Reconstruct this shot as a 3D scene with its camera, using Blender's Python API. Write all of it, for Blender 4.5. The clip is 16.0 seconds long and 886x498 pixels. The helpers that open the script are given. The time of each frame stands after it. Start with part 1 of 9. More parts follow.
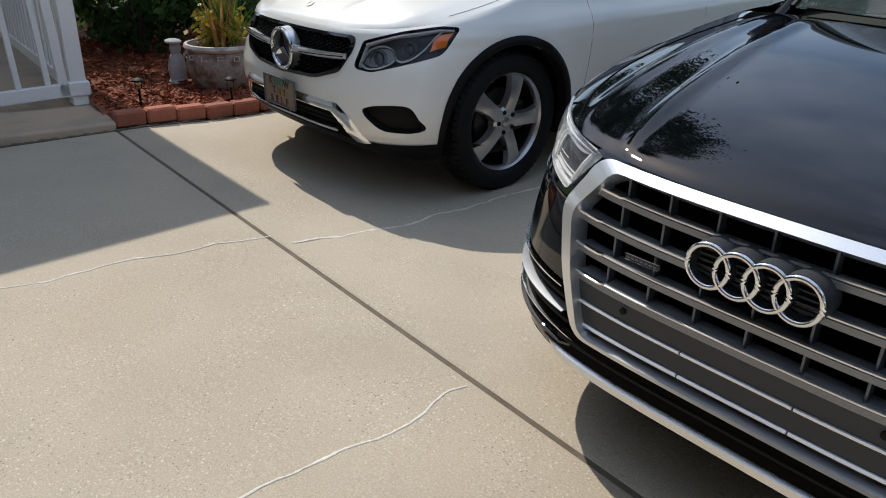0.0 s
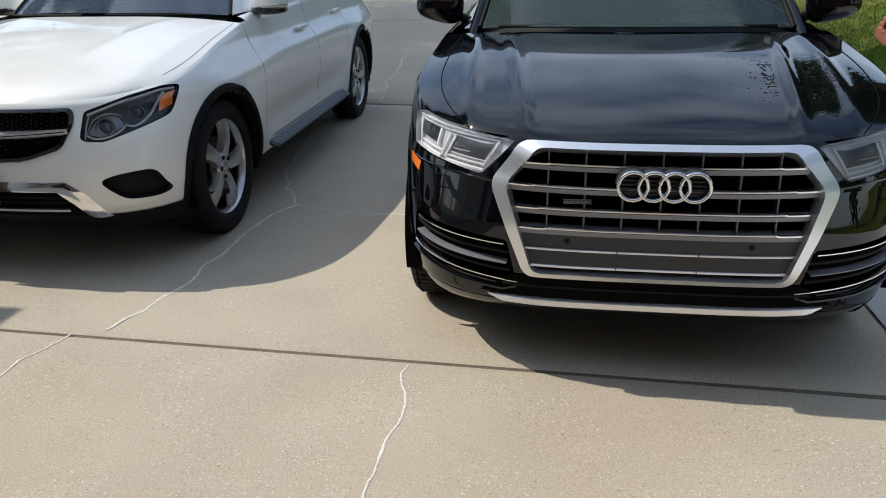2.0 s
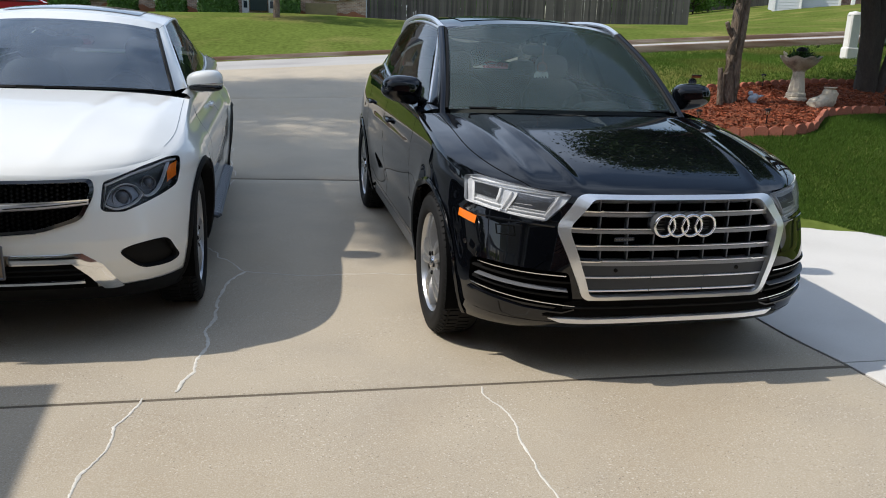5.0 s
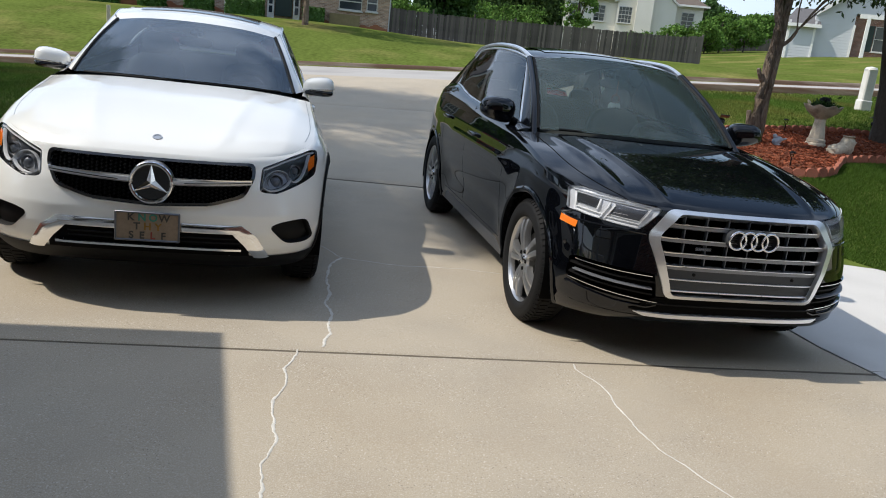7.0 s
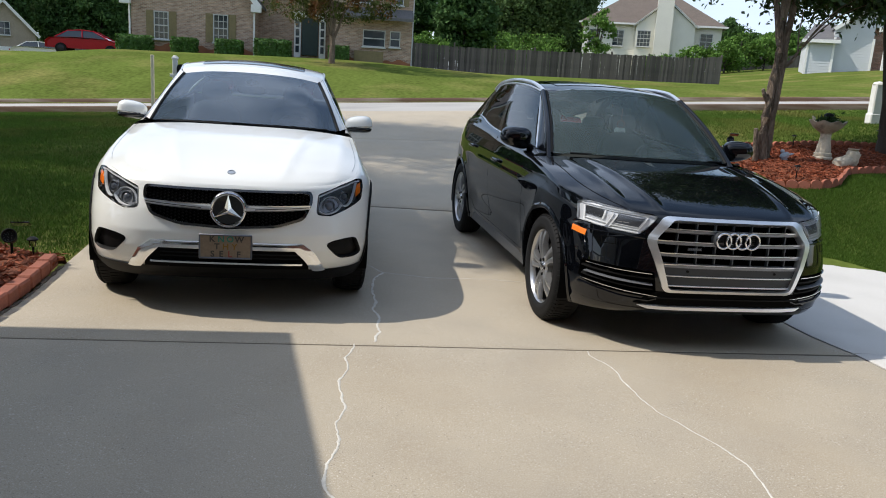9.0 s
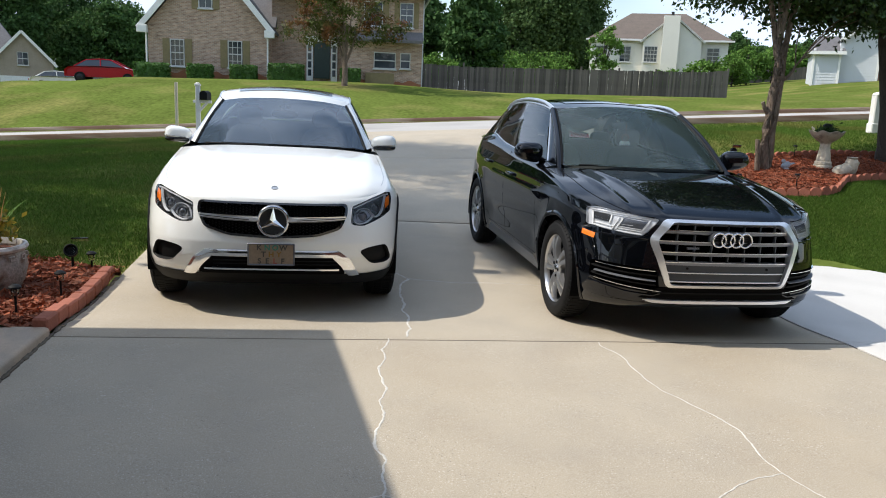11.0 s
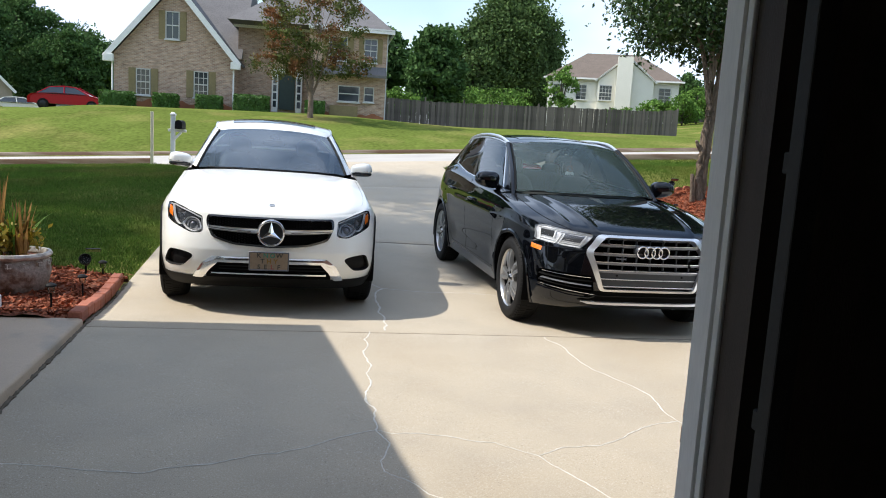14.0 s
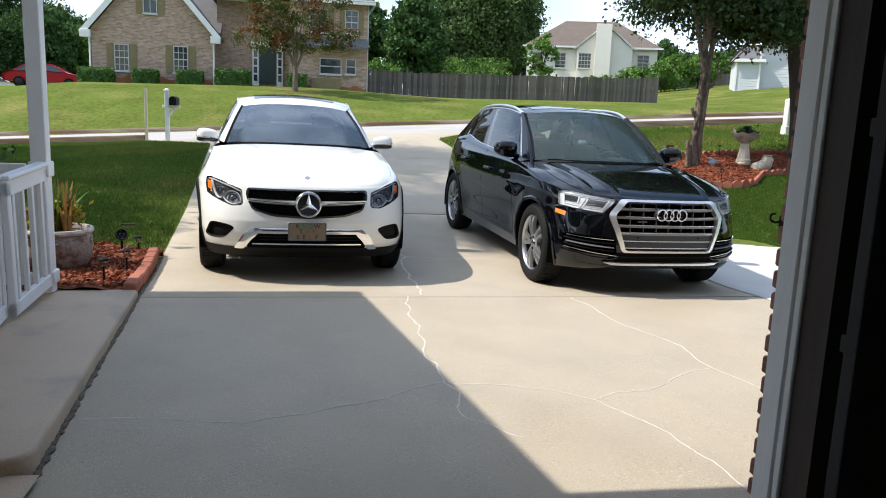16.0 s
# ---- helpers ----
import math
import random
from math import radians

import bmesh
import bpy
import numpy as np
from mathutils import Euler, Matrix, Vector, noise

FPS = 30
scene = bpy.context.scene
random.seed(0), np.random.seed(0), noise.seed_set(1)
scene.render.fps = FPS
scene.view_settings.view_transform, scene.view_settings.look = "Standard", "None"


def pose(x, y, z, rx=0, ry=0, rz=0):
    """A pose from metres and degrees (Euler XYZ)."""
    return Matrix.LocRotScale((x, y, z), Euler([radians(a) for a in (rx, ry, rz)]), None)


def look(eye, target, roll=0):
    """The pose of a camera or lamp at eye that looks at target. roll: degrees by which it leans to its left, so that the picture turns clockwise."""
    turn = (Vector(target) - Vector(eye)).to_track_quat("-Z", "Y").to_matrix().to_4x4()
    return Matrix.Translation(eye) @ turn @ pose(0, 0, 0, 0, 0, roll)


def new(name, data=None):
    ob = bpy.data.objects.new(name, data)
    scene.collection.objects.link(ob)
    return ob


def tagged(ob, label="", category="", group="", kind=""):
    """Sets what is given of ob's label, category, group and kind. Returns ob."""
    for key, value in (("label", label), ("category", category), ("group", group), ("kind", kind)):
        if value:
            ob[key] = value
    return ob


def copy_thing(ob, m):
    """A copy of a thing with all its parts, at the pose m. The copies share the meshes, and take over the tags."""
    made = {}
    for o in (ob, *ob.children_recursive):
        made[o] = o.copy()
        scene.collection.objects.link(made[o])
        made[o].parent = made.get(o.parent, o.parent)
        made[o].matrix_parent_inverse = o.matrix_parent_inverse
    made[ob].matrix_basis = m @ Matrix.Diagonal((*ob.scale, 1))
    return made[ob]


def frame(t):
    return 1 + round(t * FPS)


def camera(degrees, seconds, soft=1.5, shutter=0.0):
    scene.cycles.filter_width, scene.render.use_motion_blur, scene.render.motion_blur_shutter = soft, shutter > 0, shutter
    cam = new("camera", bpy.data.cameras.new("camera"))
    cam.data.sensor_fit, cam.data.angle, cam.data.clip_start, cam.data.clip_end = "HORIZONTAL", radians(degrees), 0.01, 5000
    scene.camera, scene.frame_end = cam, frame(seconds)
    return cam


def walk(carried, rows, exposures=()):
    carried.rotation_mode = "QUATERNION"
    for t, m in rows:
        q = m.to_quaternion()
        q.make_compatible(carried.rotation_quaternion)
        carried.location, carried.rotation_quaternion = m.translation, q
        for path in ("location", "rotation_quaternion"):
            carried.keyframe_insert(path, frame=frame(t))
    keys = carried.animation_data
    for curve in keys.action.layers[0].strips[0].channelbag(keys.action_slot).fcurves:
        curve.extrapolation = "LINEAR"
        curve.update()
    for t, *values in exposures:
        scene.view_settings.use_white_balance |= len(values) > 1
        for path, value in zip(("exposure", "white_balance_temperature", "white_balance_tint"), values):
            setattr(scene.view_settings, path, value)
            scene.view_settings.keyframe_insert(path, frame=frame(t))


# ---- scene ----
cam = camera(60.49, 16.0, 1.0)
# seconds, x, y, z, turn to the left, pitch, lean to the left
PATH = [
    (0.0, 2.900, -1.281, 1.345, 53.27, -23.95, 1.20),
    (0.5, 2.527, -1.569, 1.340, 42.49, -25.22, -2.90),
    (1.0, 2.243, -1.778, 1.342, 18.32, -24.87, -0.40),
    (1.5, 2.119, -2.075, 1.309, 21.97, -20.40, -5.50),
    (2.0, 2.045, -2.376, 1.394, 13.36, -21.18, -1.70),
    (2.5, 1.851, -2.544, 1.423, 12.09, -17.25, -1.50),
    (3.0, 1.692, -2.690, 1.473, 5.30, -16.59, 3.10),
    (3.2, 1.611, -2.770, 1.442, 2.85, -16.80, 1.30),
    (5.3, 0.561, -3.001, 1.437, -12.59, -14.87, 3.80),
    (5.5, 0.476, -3.019, 1.429, -14.83, -14.62, 4.91),
    (6.0, 0.320, -3.163, 1.460, -6.91, -12.91, 6.71),
    (6.5, 0.161, -3.386, 1.434, -5.35, -12.64, 5.38),
    (7.0, 0.027, -3.541, 1.448, -9.11, -14.09, 6.17),
    (7.5, -0.002, -3.733, 1.450, -7.09, -13.22, 5.19),
    (8.0, -0.020, -3.915, 1.486, -6.24, -13.18, 3.88),
    (8.5, -0.078, -4.078, 1.506, -8.18, -14.29, 4.15),
    (9.0, -0.086, -4.262, 1.502, -6.75, -12.10, 3.68),
    (9.5, -0.088, -4.441, 1.494, -3.70, -13.16, 2.00),
    (10.0, -0.146, -4.548, 1.505, -4.56, -10.78, 2.28),
    (12.5, -0.241, -5.343, 1.513, -6.38, -10.73, 2.56),
    (13.0, -0.262, -5.553, 1.516, -5.57, -9.82, 3.85),
    (13.5, -0.332, -5.652, 1.504, -2.13, -12.38, 2.01),
    (14.0, -0.417, -5.781, 1.506, -8.76, -8.16, 3.41),
    (14.5, -0.623, -5.806, 1.520, -10.61, -9.14, 3.85),
    (15.0, -0.721, -5.874, 1.529, -7.25, -8.60, 4.53),
    (15.5, -0.786, -5.994, 1.529, -6.82, -11.49, 2.04),
    (16.0, -0.896, -6.019, 1.494, -10.46, -10.22, 2.35),
]


def stand(x, y, z, yaw, pitch, roll):
    a, b = radians(yaw), radians(pitch)
    way = Vector((-math.sin(a) * math.cos(b), math.cos(a) * math.cos(b), math.sin(b)))
    return look((x, y, z), Vector((x, y, z)) + way, roll)


walk(cam, [(row[0], stand(*row[1:])) for row in PATH],
     [(0.0, 0.06), (3.0, 0.12), (5.5, 0.08), (9.0, 0.12), (10.2, 0.30), (12.3, 0.42), (13.2, 0.58), (16.0, 0.64)])

# ---- world and sun ----
SUN_FROM = Vector((-0.85, 0.05, 1.0)).normalized()
world = bpy.data.worlds.new("world")
scene.world = world
world.use_nodes = True
wn, wl = world.node_tree.nodes, world.node_tree.links
wn.clear()
w_out = wn.new("ShaderNodeOutputWorld")
w_bg = wn.new("ShaderNodeBackground")
w_sky = wn.new("ShaderNodeTexSky")
w_sky.sky_type = "NISHITA"
w_sky.sun_disc = False
w_sky.sun_elevation = math.asin(SUN_FROM.z)
w_sky.sun_rotation = math.atan2(SUN_FROM.x, SUN_FROM.y)
w_sky.dust_density = 1.1
w_sky.air_density = 1.15
w_co = wn.new("ShaderNodeTexCoord")
w_map = wn.new("ShaderNodeMapping")
w_map.inputs["Scale"].default_value = (1.0, 1.0, 1.5)
w_noise = wn.new("ShaderNodeTexNoise")
w_noise.inputs["Scale"].default_value = 2.6
w_noise.inputs["Detail"].default_value = 4.0
w_noise.inputs["Roughness"].default_value = 0.5
w_ramp = wn.new("ShaderNodeValToRGB")
w_ramp.color_ramp.elements[0].position = 0.41
w_ramp.color_ramp.elements[1].position = 0.68
w_mix = wn.new("ShaderNodeMix")
w_mix.data_type = "RGBA"
w_mix.inputs["B"].default_value = (5.4, 6.4, 8.2, 1)
wl.new(w_co.outputs["Generated"], w_map.inputs["Vector"])
wl.new(w_map.outputs["Vector"], w_noise.inputs["Vector"])
wl.new(w_noise.outputs["Fac"], w_ramp.inputs["Fac"])
wl.new(w_ramp.outputs["Color"], w_mix.inputs["Factor"])
wl.new(w_sky.outputs["Color"], w_mix.inputs["A"])
wl.new(w_mix.outputs["Result"], w_bg.inputs["Color"])
w_bg.inputs["Strength"].default_value = 0.15
wl.new(w_bg.outputs["Background"], w_out.inputs["Surface"])

sun_data = bpy.data.lights.new("sun", "SUN")
sun_data.energy, sun_data.angle, sun_data.color = 3.60, radians(0.6), (1.0, 0.945, 0.865)
sun = new("sun", sun_data)
sun.matrix_world = look(SUN_FROM * 60, (0, 0, 0))
scene.view_settings.exposure = 0.0

# ---- materials ----


def node_material(name):
    m = bpy.data.materials.new(name)
    m.use_nodes = True
    return m, m.node_tree.nodes, m.node_tree.links, m.node_tree.nodes["Principled BSDF"]


def surface(name, base, rough=0.6, metal=0.0, spread=0.12, scale=6.0, fine=60.0, fine_spread=0.1, bump=0.1, bump_dist=0.004,
            coat=0.0, spec=0.5, per_piece=0.0, second=None, second_amount=(0.5, 0.7), second_scale=3.0, stretch=None, translucent=0.0):
    """A surface with variation at two scales, an optional second colour in patches and fine relief."""
    m, n, l, b = node_material(name)
    co = n.new("ShaderNodeTexCoord")
    src = co.outputs["Object"]
    if stretch:
        mp = n.new("ShaderNodeMapping")
        mp.inputs["Scale"].default_value = stretch
        l.new(src, mp.inputs["Vector"])
        src = mp.outputs["Vector"]
    big = n.new("ShaderNodeTexNoise")
    big.inputs["Scale"].default_value, big.inputs["Detail"].default_value = scale, 5
    tiny = n.new("ShaderNodeTexNoise")
    tiny.inputs["Scale"].default_value, tiny.inputs["Detail"].default_value = fine, 3
    for t in (big, tiny):
        l.new(src, t.inputs["Vector"])

    def math_node(op, a, bb):
        q = n.new("ShaderNodeMath")
        q.operation = op
        for i, v in enumerate((a, bb)):
            if isinstance(v, (int, float)):
                q.inputs[i].default_value = v
            else:
                l.new(v, q.inputs[i])
        return q.outputs[0]

    v = math_node("MULTIPLY", math_node("SUBTRACT", big.outputs["Fac"], 0.5), spread * 4)
    w = math_node("MULTIPLY", math_node("SUBTRACT", tiny.outputs["Fac"], 0.5), fine_spread * 4)
    value = math_node("ADD", math_node("ADD", v, w), 1.0)
    if per_piece:
        info = n.new("ShaderNodeObjectInfo")
        geo = n.new("ShaderNodeNewGeometry")
        r = math_node("FRACT", math_node("ADD", info.outputs["Random"], geo.outputs["Random Per Island"]), 0)
        value = math_node("ADD", value, math_node("MULTIPLY", math_node("SUBTRACT", r, 0.5), per_piece * 2))
    hsv = n.new("ShaderNodeHueSaturation")
    hsv.inputs["Color"].default_value = (*base, 1)
    if second:
        patch = n.new("ShaderNodeTexNoise")
        patch.inputs["Scale"].default_value, patch.inputs["Detail"].default_value = second_scale, 6
        l.new(src, patch.inputs["Vector"])
        ramp = n.new("ShaderNodeValToRGB")
        ramp.color_ramp.elements[0].position, ramp.color_ramp.elements[1].position = second_amount
        mix = n.new("ShaderNodeMix")
        mix.data_type = "RGBA"
        mix.inputs["A"].default_value, mix.inputs["B"].default_value = (*base, 1), (*second, 1)
        l.new(patch.outputs["Fac"], ramp.inputs["Fac"])
        l.new(ramp.outputs["Color"], mix.inputs["Factor"])
        l.new(mix.outputs["Result"], hsv.inputs["Color"])
    l.new(value, hsv.inputs["Value"])
    l.new(hsv.outputs["Color"], b.inputs["Base Color"])
    b.inputs["Roughness"].default_value, b.inputs["Metallic"].default_value = rough, metal
    b.inputs["Specular IOR Level"].default_value = spec
    if coat:
        b.inputs["Coat Weight"].default_value, b.inputs["Coat Roughness"].default_value = coat, 0.03
    if bump:
        bp = n.new("ShaderNodeBump")
        bp.inputs["Strength"].default_value, bp.inputs["Distance"].default_value = bump, bump_dist
        l.new(tiny.outputs["Fac"], bp.inputs["Height"])
        l.new(bp.outputs["Normal"], b.inputs["Normal"])
    if translucent:
        tr = n.new("ShaderNodeBsdfTranslucent")
        l.new(hsv.outputs["Color"], tr.inputs["Color"])
        sh = n.new("ShaderNodeMixShader")
        sh.inputs["Fac"].default_value = translucent
        l.new(b.outputs["BSDF"], sh.inputs[1])
        l.new(tr.outputs["BSDF"], sh.inputs[2])
        l.new(sh.outputs["Shader"], n["Material Output"].inputs["Surface"])
    return m


def plain(name, base, rough=0.5, metal=0.0, coat=0.0, spec=0.5):
    return surface(name, base, rough, metal, spread=0.03, scale=9, fine=180, fine_spread=0.03, bump=0.02, bump_dist=0.0006, coat=coat, spec=spec)


def pane(name, tint, gloss_rough=0.0, ior=1.5, dust_haze=0.0, haze_tint=(0.50, 0.58, 0.58)):
    """Thin glass: clear tinted body, mirror gloss by Fresnel, even haze for dust and mirrored sky."""
    m, n, l, b = node_material(name)
    n.remove(b)
    t = n.new("ShaderNodeBsdfTransparent")
    t.inputs["Color"].default_value = (*tint, 1)
    g = n.new("ShaderNodeBsdfGlossy")
    g.inputs["Roughness"].default_value = gloss_rough
    f = n.new("ShaderNodeFresnel")
    f.inputs["IOR"].default_value = ior
    s = n.new("ShaderNodeMixShader")
    l.new(f.outputs["Fac"], s.inputs["Fac"])
    l.new(t.outputs["BSDF"], s.inputs[1])
    l.new(g.outputs["BSDF"], s.inputs[2])
    end = s
    if dust_haze:
        d = n.new("ShaderNodeBsdfDiffuse")
        d.inputs["Color"].default_value = (*haze_tint, 1)
        end = n.new("ShaderNodeMixShader")
        end.inputs["Fac"].default_value = dust_haze
        l.new(s.outputs["Shader"], end.inputs[1])
        l.new(d.outputs["BSDF"], end.inputs[2])
    l.new(end.outputs["Shader"], n["Material Output"].inputs["Surface"])
    return m


def paint(name, base, flake, metal, rough, coat, spec=0.5, coat_ior=1.52):
    """Car lacquer: flakes under a clear coat with a very slight waviness."""
    m, n, l, b = node_material(name)
    co = n.new("ShaderNodeTexCoord")
    fl = n.new("ShaderNodeTexNoise")
    fl.inputs["Scale"].default_value = 900
    l.new(co.outputs["Object"], fl.inputs["Vector"])
    ramp = n.new("ShaderNodeValToRGB")
    ramp.color_ramp.elements[0].position, ramp.color_ramp.elements[1].position = 0.45, 0.75
    ramp.color_ramp.elements[0].color, ramp.color_ramp.elements[1].color = (*base, 1), (*flake, 1)
    l.new(fl.outputs["Fac"], ramp.inputs["Fac"])
    l.new(ramp.outputs["Color"], b.inputs["Base Color"])
    dust_haze = n.new("ShaderNodeTexNoise")
    dust_haze.inputs["Scale"].default_value, dust_haze.inputs["Detail"].default_value = 5, 6
    l.new(co.outputs["Object"], dust_haze.inputs["Vector"])
    mr = n.new("ShaderNodeMapRange")
    mr.inputs["To Min"].default_value, mr.inputs["To Max"].default_value = 0.0, 0.03
    l.new(dust_haze.outputs["Fac"], mr.inputs["Value"])
    l.new(mr.outputs["Result"], b.inputs["Coat Roughness"])
    b.inputs["Metallic"].default_value, b.inputs["Roughness"].default_value, b.inputs["Coat Weight"].default_value = metal, rough, coat
    b.inputs["Coat IOR"].default_value = coat_ior
    b.inputs["Specular IOR Level"].default_value = spec
    return m


def aggregate(name, base, worn, stain):
    """Old concrete: ochre stains, worn patches, and specks of pale and dark stone showing."""
    m, n, l, b = node_material(name)
    co = n.new("ShaderNodeTexCoord")

    def tex(scale, detail, rough=0.55):
        t = n.new("ShaderNodeTexNoise")
        t.inputs["Scale"].default_value, t.inputs["Detail"].default_value, t.inputs["Roughness"].default_value = scale, detail, rough
        l.new(co.outputs["Object"], t.inputs["Vector"])
        return t.outputs["Fac"]

    def step(src, a, z):
        r = n.new("ShaderNodeMapRange")
        r.inputs["From Min"].default_value, r.inputs["From Max"].default_value = a, z
        l.new(src, r.inputs["Value"])
        return r.outputs["Result"]

    def blend(fac, a, z, amount=1.0):
        q = n.new("ShaderNodeMath")
        q.operation = "MULTIPLY"
        q.inputs[1].default_value = amount
        l.new(fac, q.inputs[0])
        x = n.new("ShaderNodeMix")
        x.data_type = "RGBA"
        l.new(q.outputs[0], x.inputs["Factor"])
        for key, v in (("A", a), ("B", z)):
            if isinstance(v, tuple):
                x.inputs[key].default_value = (*v, 1)
            else:
                l.new(v, x.inputs[key])
        return x.outputs["Result"]

    grain = tex(170, 4)
    col = blend(step(tex(1.5, 7), 0.42, 0.72), base, worn)
    col = blend(step(tex(0.7, 5), 0.50, 0.70), col, stain, 0.55)
    col = blend(step(grain, 0.35, 0.65), col, blend(step(grain, 0.35, 0.65), base, (0.62, 0.57, 0.48)), 0.42)
    gate = step(tex(2.2, 3), 0.34, 0.58)
    for scale, lo, tone, amount in ((105, 0.68, (0.66, 0.62, 0.52), 0.65), (120, 0.69, (0.14, 0.12, 0.095), 0.6)):
        speck = n.new("ShaderNodeMath")
        speck.operation = "MULTIPLY"
        l.new(step(tex(scale, 1, 0.3), lo, lo + 0.03), speck.inputs[0])
        l.new(gate, speck.inputs[1])
        col = blend(speck.outputs[0], col, tone, amount)
    l.new(col, b.inputs["Base Color"])
    b.inputs["Roughness"].default_value = 0.88
    bp = n.new("ShaderNodeBump")
    bp.inputs["Strength"].default_value, bp.inputs["Distance"].default_value = 0.5, 0.003
    l.new(grain, bp.inputs["Height"])
    l.new(bp.outputs["Normal"], b.inputs["Normal"])
    return m


M_CONCRETE = aggregate("concrete_old", (0.424, 0.358, 0.263), (0.352, 0.299, 0.227), (0.385, 0.302, 0.196))
M_CONCRETE_NEW = surface("concrete_new", (0.62, 0.60, 0.56), 0.85, spread=0.05, scale=1.2, fine=130, fine_spread=0.06, bump=0.3, bump_dist=0.002,
                         second=(0.54, 0.52, 0.48), second_amount=(0.5, 0.8), second_scale=1.1)
M_STEP = surface("porch_concrete", (0.46, 0.345, 0.24), 0.6, spread=0.08, scale=2.5, fine=110, fine_spread=0.1, bump=0.4, second=(0.24, 0.22, 0.18), second_amount=(0.5, 0.8))
M_JOINT = surface("joint_dirt", (0.13, 0.105, 0.075), 0.95, spread=0.2, scale=9)
M_CRACK = surface("crack_filler", (0.63, 0.60, 0.53), 0.9, spread=0.15, scale=14)
M_ROAD = surface("road_paving", (0.42, 0.40, 0.37), 0.9, spread=0.06, scale=0.5, fine=50, fine_spread=0.08, bump=0.3, second=(0.34, 0.32, 0.30), second_scale=0.6)
M_KERB = surface("kerb_concrete", (0.27, 0.215, 0.16), 0.9, spread=0.1, scale=1.2, fine=40, second=(0.13, 0.075, 0.045), second_amount=(0.36, 0.56), second_scale=1.4, stretch=(0.35, 1, 3))
M_SOIL = surface("lawn_soil", (0.104, 0.136, 0.030), 0.95, spread=0.18, scale=0.45, spec=0.0, fine=7, fine_spread=0.30, bump=0.7, bump_dist=0.03,
                 second=(0.21, 0.19, 0.066), second_amount=(0.50, 0.76), second_scale=0.34)
M_GRASS = surface("grass_blades", (0.084, 0.150, 0.024), 0.8, spec=0.1, spread=0.2, scale=0.5, fine=20, fine_spread=0.1, bump=0, per_piece=0.35, second=(0.19, 0.175, 0.05), second_amount=(0.50, 0.74), second_scale=0.55, translucent=0.3)
M_MULCH = surface("red_mulch", (0.20, 0.062, 0.026), 0.9, spread=0.2, scale=5, fine=70, fine_spread=0.3, bump=0.9, bump_dist=0.02)
M_CHIP = surface("mulch_chip", (0.25, 0.066, 0.026), 0.85, spread=0.2, scale=9, fine=60, fine_spread=0.2, bump=0.3, per_piece=0.55)
M_EDGING = surface("edging_block", (0.34, 0.115, 0.07), 0.9, spread=0.16, scale=7, fine=70, fine_spread=0.15, bump=0.5, per_piece=0.18)
M_BLACK_PAINT = paint("black_lacquer", (0.0016, 0.0019, 0.0028), (0.0035, 0.0045, 0.007), 0.0, 0.3, 1.0, 0.0, 1.55)
M_WHITE_PAINT = paint("white_pearl_lacquer", (0.87, 0.86, 0.80), (0.91, 0.90, 0.84), 0.0, 0.32, 1.0)
M_RED_PAINT = paint("red_lacquer", (0.36, 0.002, 0.012), (0.42, 0.005, 0.018), 0.0, 0.4, 0.25, 0.15)
M_GREY_PAINT = paint("grey_lacquer", (0.25, 0.28, 0.33), (0.4, 0.43, 0.48), 0.3, 0.3, 1.0)
M_CHROME = plain("chrome", (0.82, 0.83, 0.84), 0.09, 1.0)
M_SATIN = surface("satin_aluminium", (0.80, 0.81, 0.82), 0.32, 0.9, spread=0.04, fine=260, fine_spread=0.04, bump=0.03, bump_dist=0.0005)
M_SLAT = surface("slat_grey", (0.14, 0.15, 0.17), 0.36, 0.75, spread=0.05, fine=200, bump=0.03, bump_dist=0.0005)
M_BOARD = surface("board_slate_grey", (0.10, 0.115, 0.135), 0.5, 0.4, spread=0.08, fine=160, bump=0.05, bump_dist=0.0006)
M_PANEL = surface("grille_panel_grey", (0.042, 0.046, 0.051), 0.5, 0.2, spread=0.05, fine=300, bump=0.05, bump_dist=0.0006)
M_PLASTIC = surface("black_plastic", (0.005, 0.005, 0.005), 0.6, spread=0.1, fine=300, fine_spread=0.06, bump=0.08, bump_dist=0.0006, spec=0.2)
M_GLOSS_BLACK = plain("gloss_black", (0.006, 0.006, 0.007), 0.12, coat=0.6)
# near-black that puts shade into openings, gaps, wheel wells and the underside
M_SHADE_BLACK = plain("shade_black", (0.002, 0.002, 0.002), 0.9, spec=0.1)
M_TYRE = surface("tyre_rubber", (0.0075, 0.0075, 0.0078), 0.75, spread=0.15, scale=6, fine=120, bump=0.2, bump_dist=0.001, spec=0.25)
M_ALLOY = surface("alloy_silver", (0.50, 0.50, 0.50), 0.28, 0.85, spread=0.04, fine=200, bump=0.02, bump_dist=0.0005)
M_ALLOY_DARK = surface("alloy_machined_grey", (0.55, 0.55, 0.56), 0.32, 0.85, spread=0.05, fine=200, bump=0.02, bump_dist=0.0005)
M_ALLOY_POCKET = plain("alloy_dark_pocket", (0.022, 0.022, 0.024), 0.4, 0.5)
M_IRON = surface("brake_iron", (0.06, 0.057, 0.054), 0.45, 0.8)
# teal haze colour stands in for sky mirrored in the windscreen
M_WINDSCREEN = pane("windscreen_glass", (0.86, 0.94, 0.89), ior=1.50, dust_haze=0.07, haze_tint=(0.42, 0.60, 0.58))
M_PRIVACY = pane("privacy_glass", (0.07, 0.075, 0.08), dust_haze=0.01)
M_SIDE_GLASS = pane("side_glass", (0.55, 0.61, 0.60), ior=2.1, dust_haze=0.015)
M_LENS = pane("lamp_lens", (0.99, 0.99, 1.0), ior=1.3)
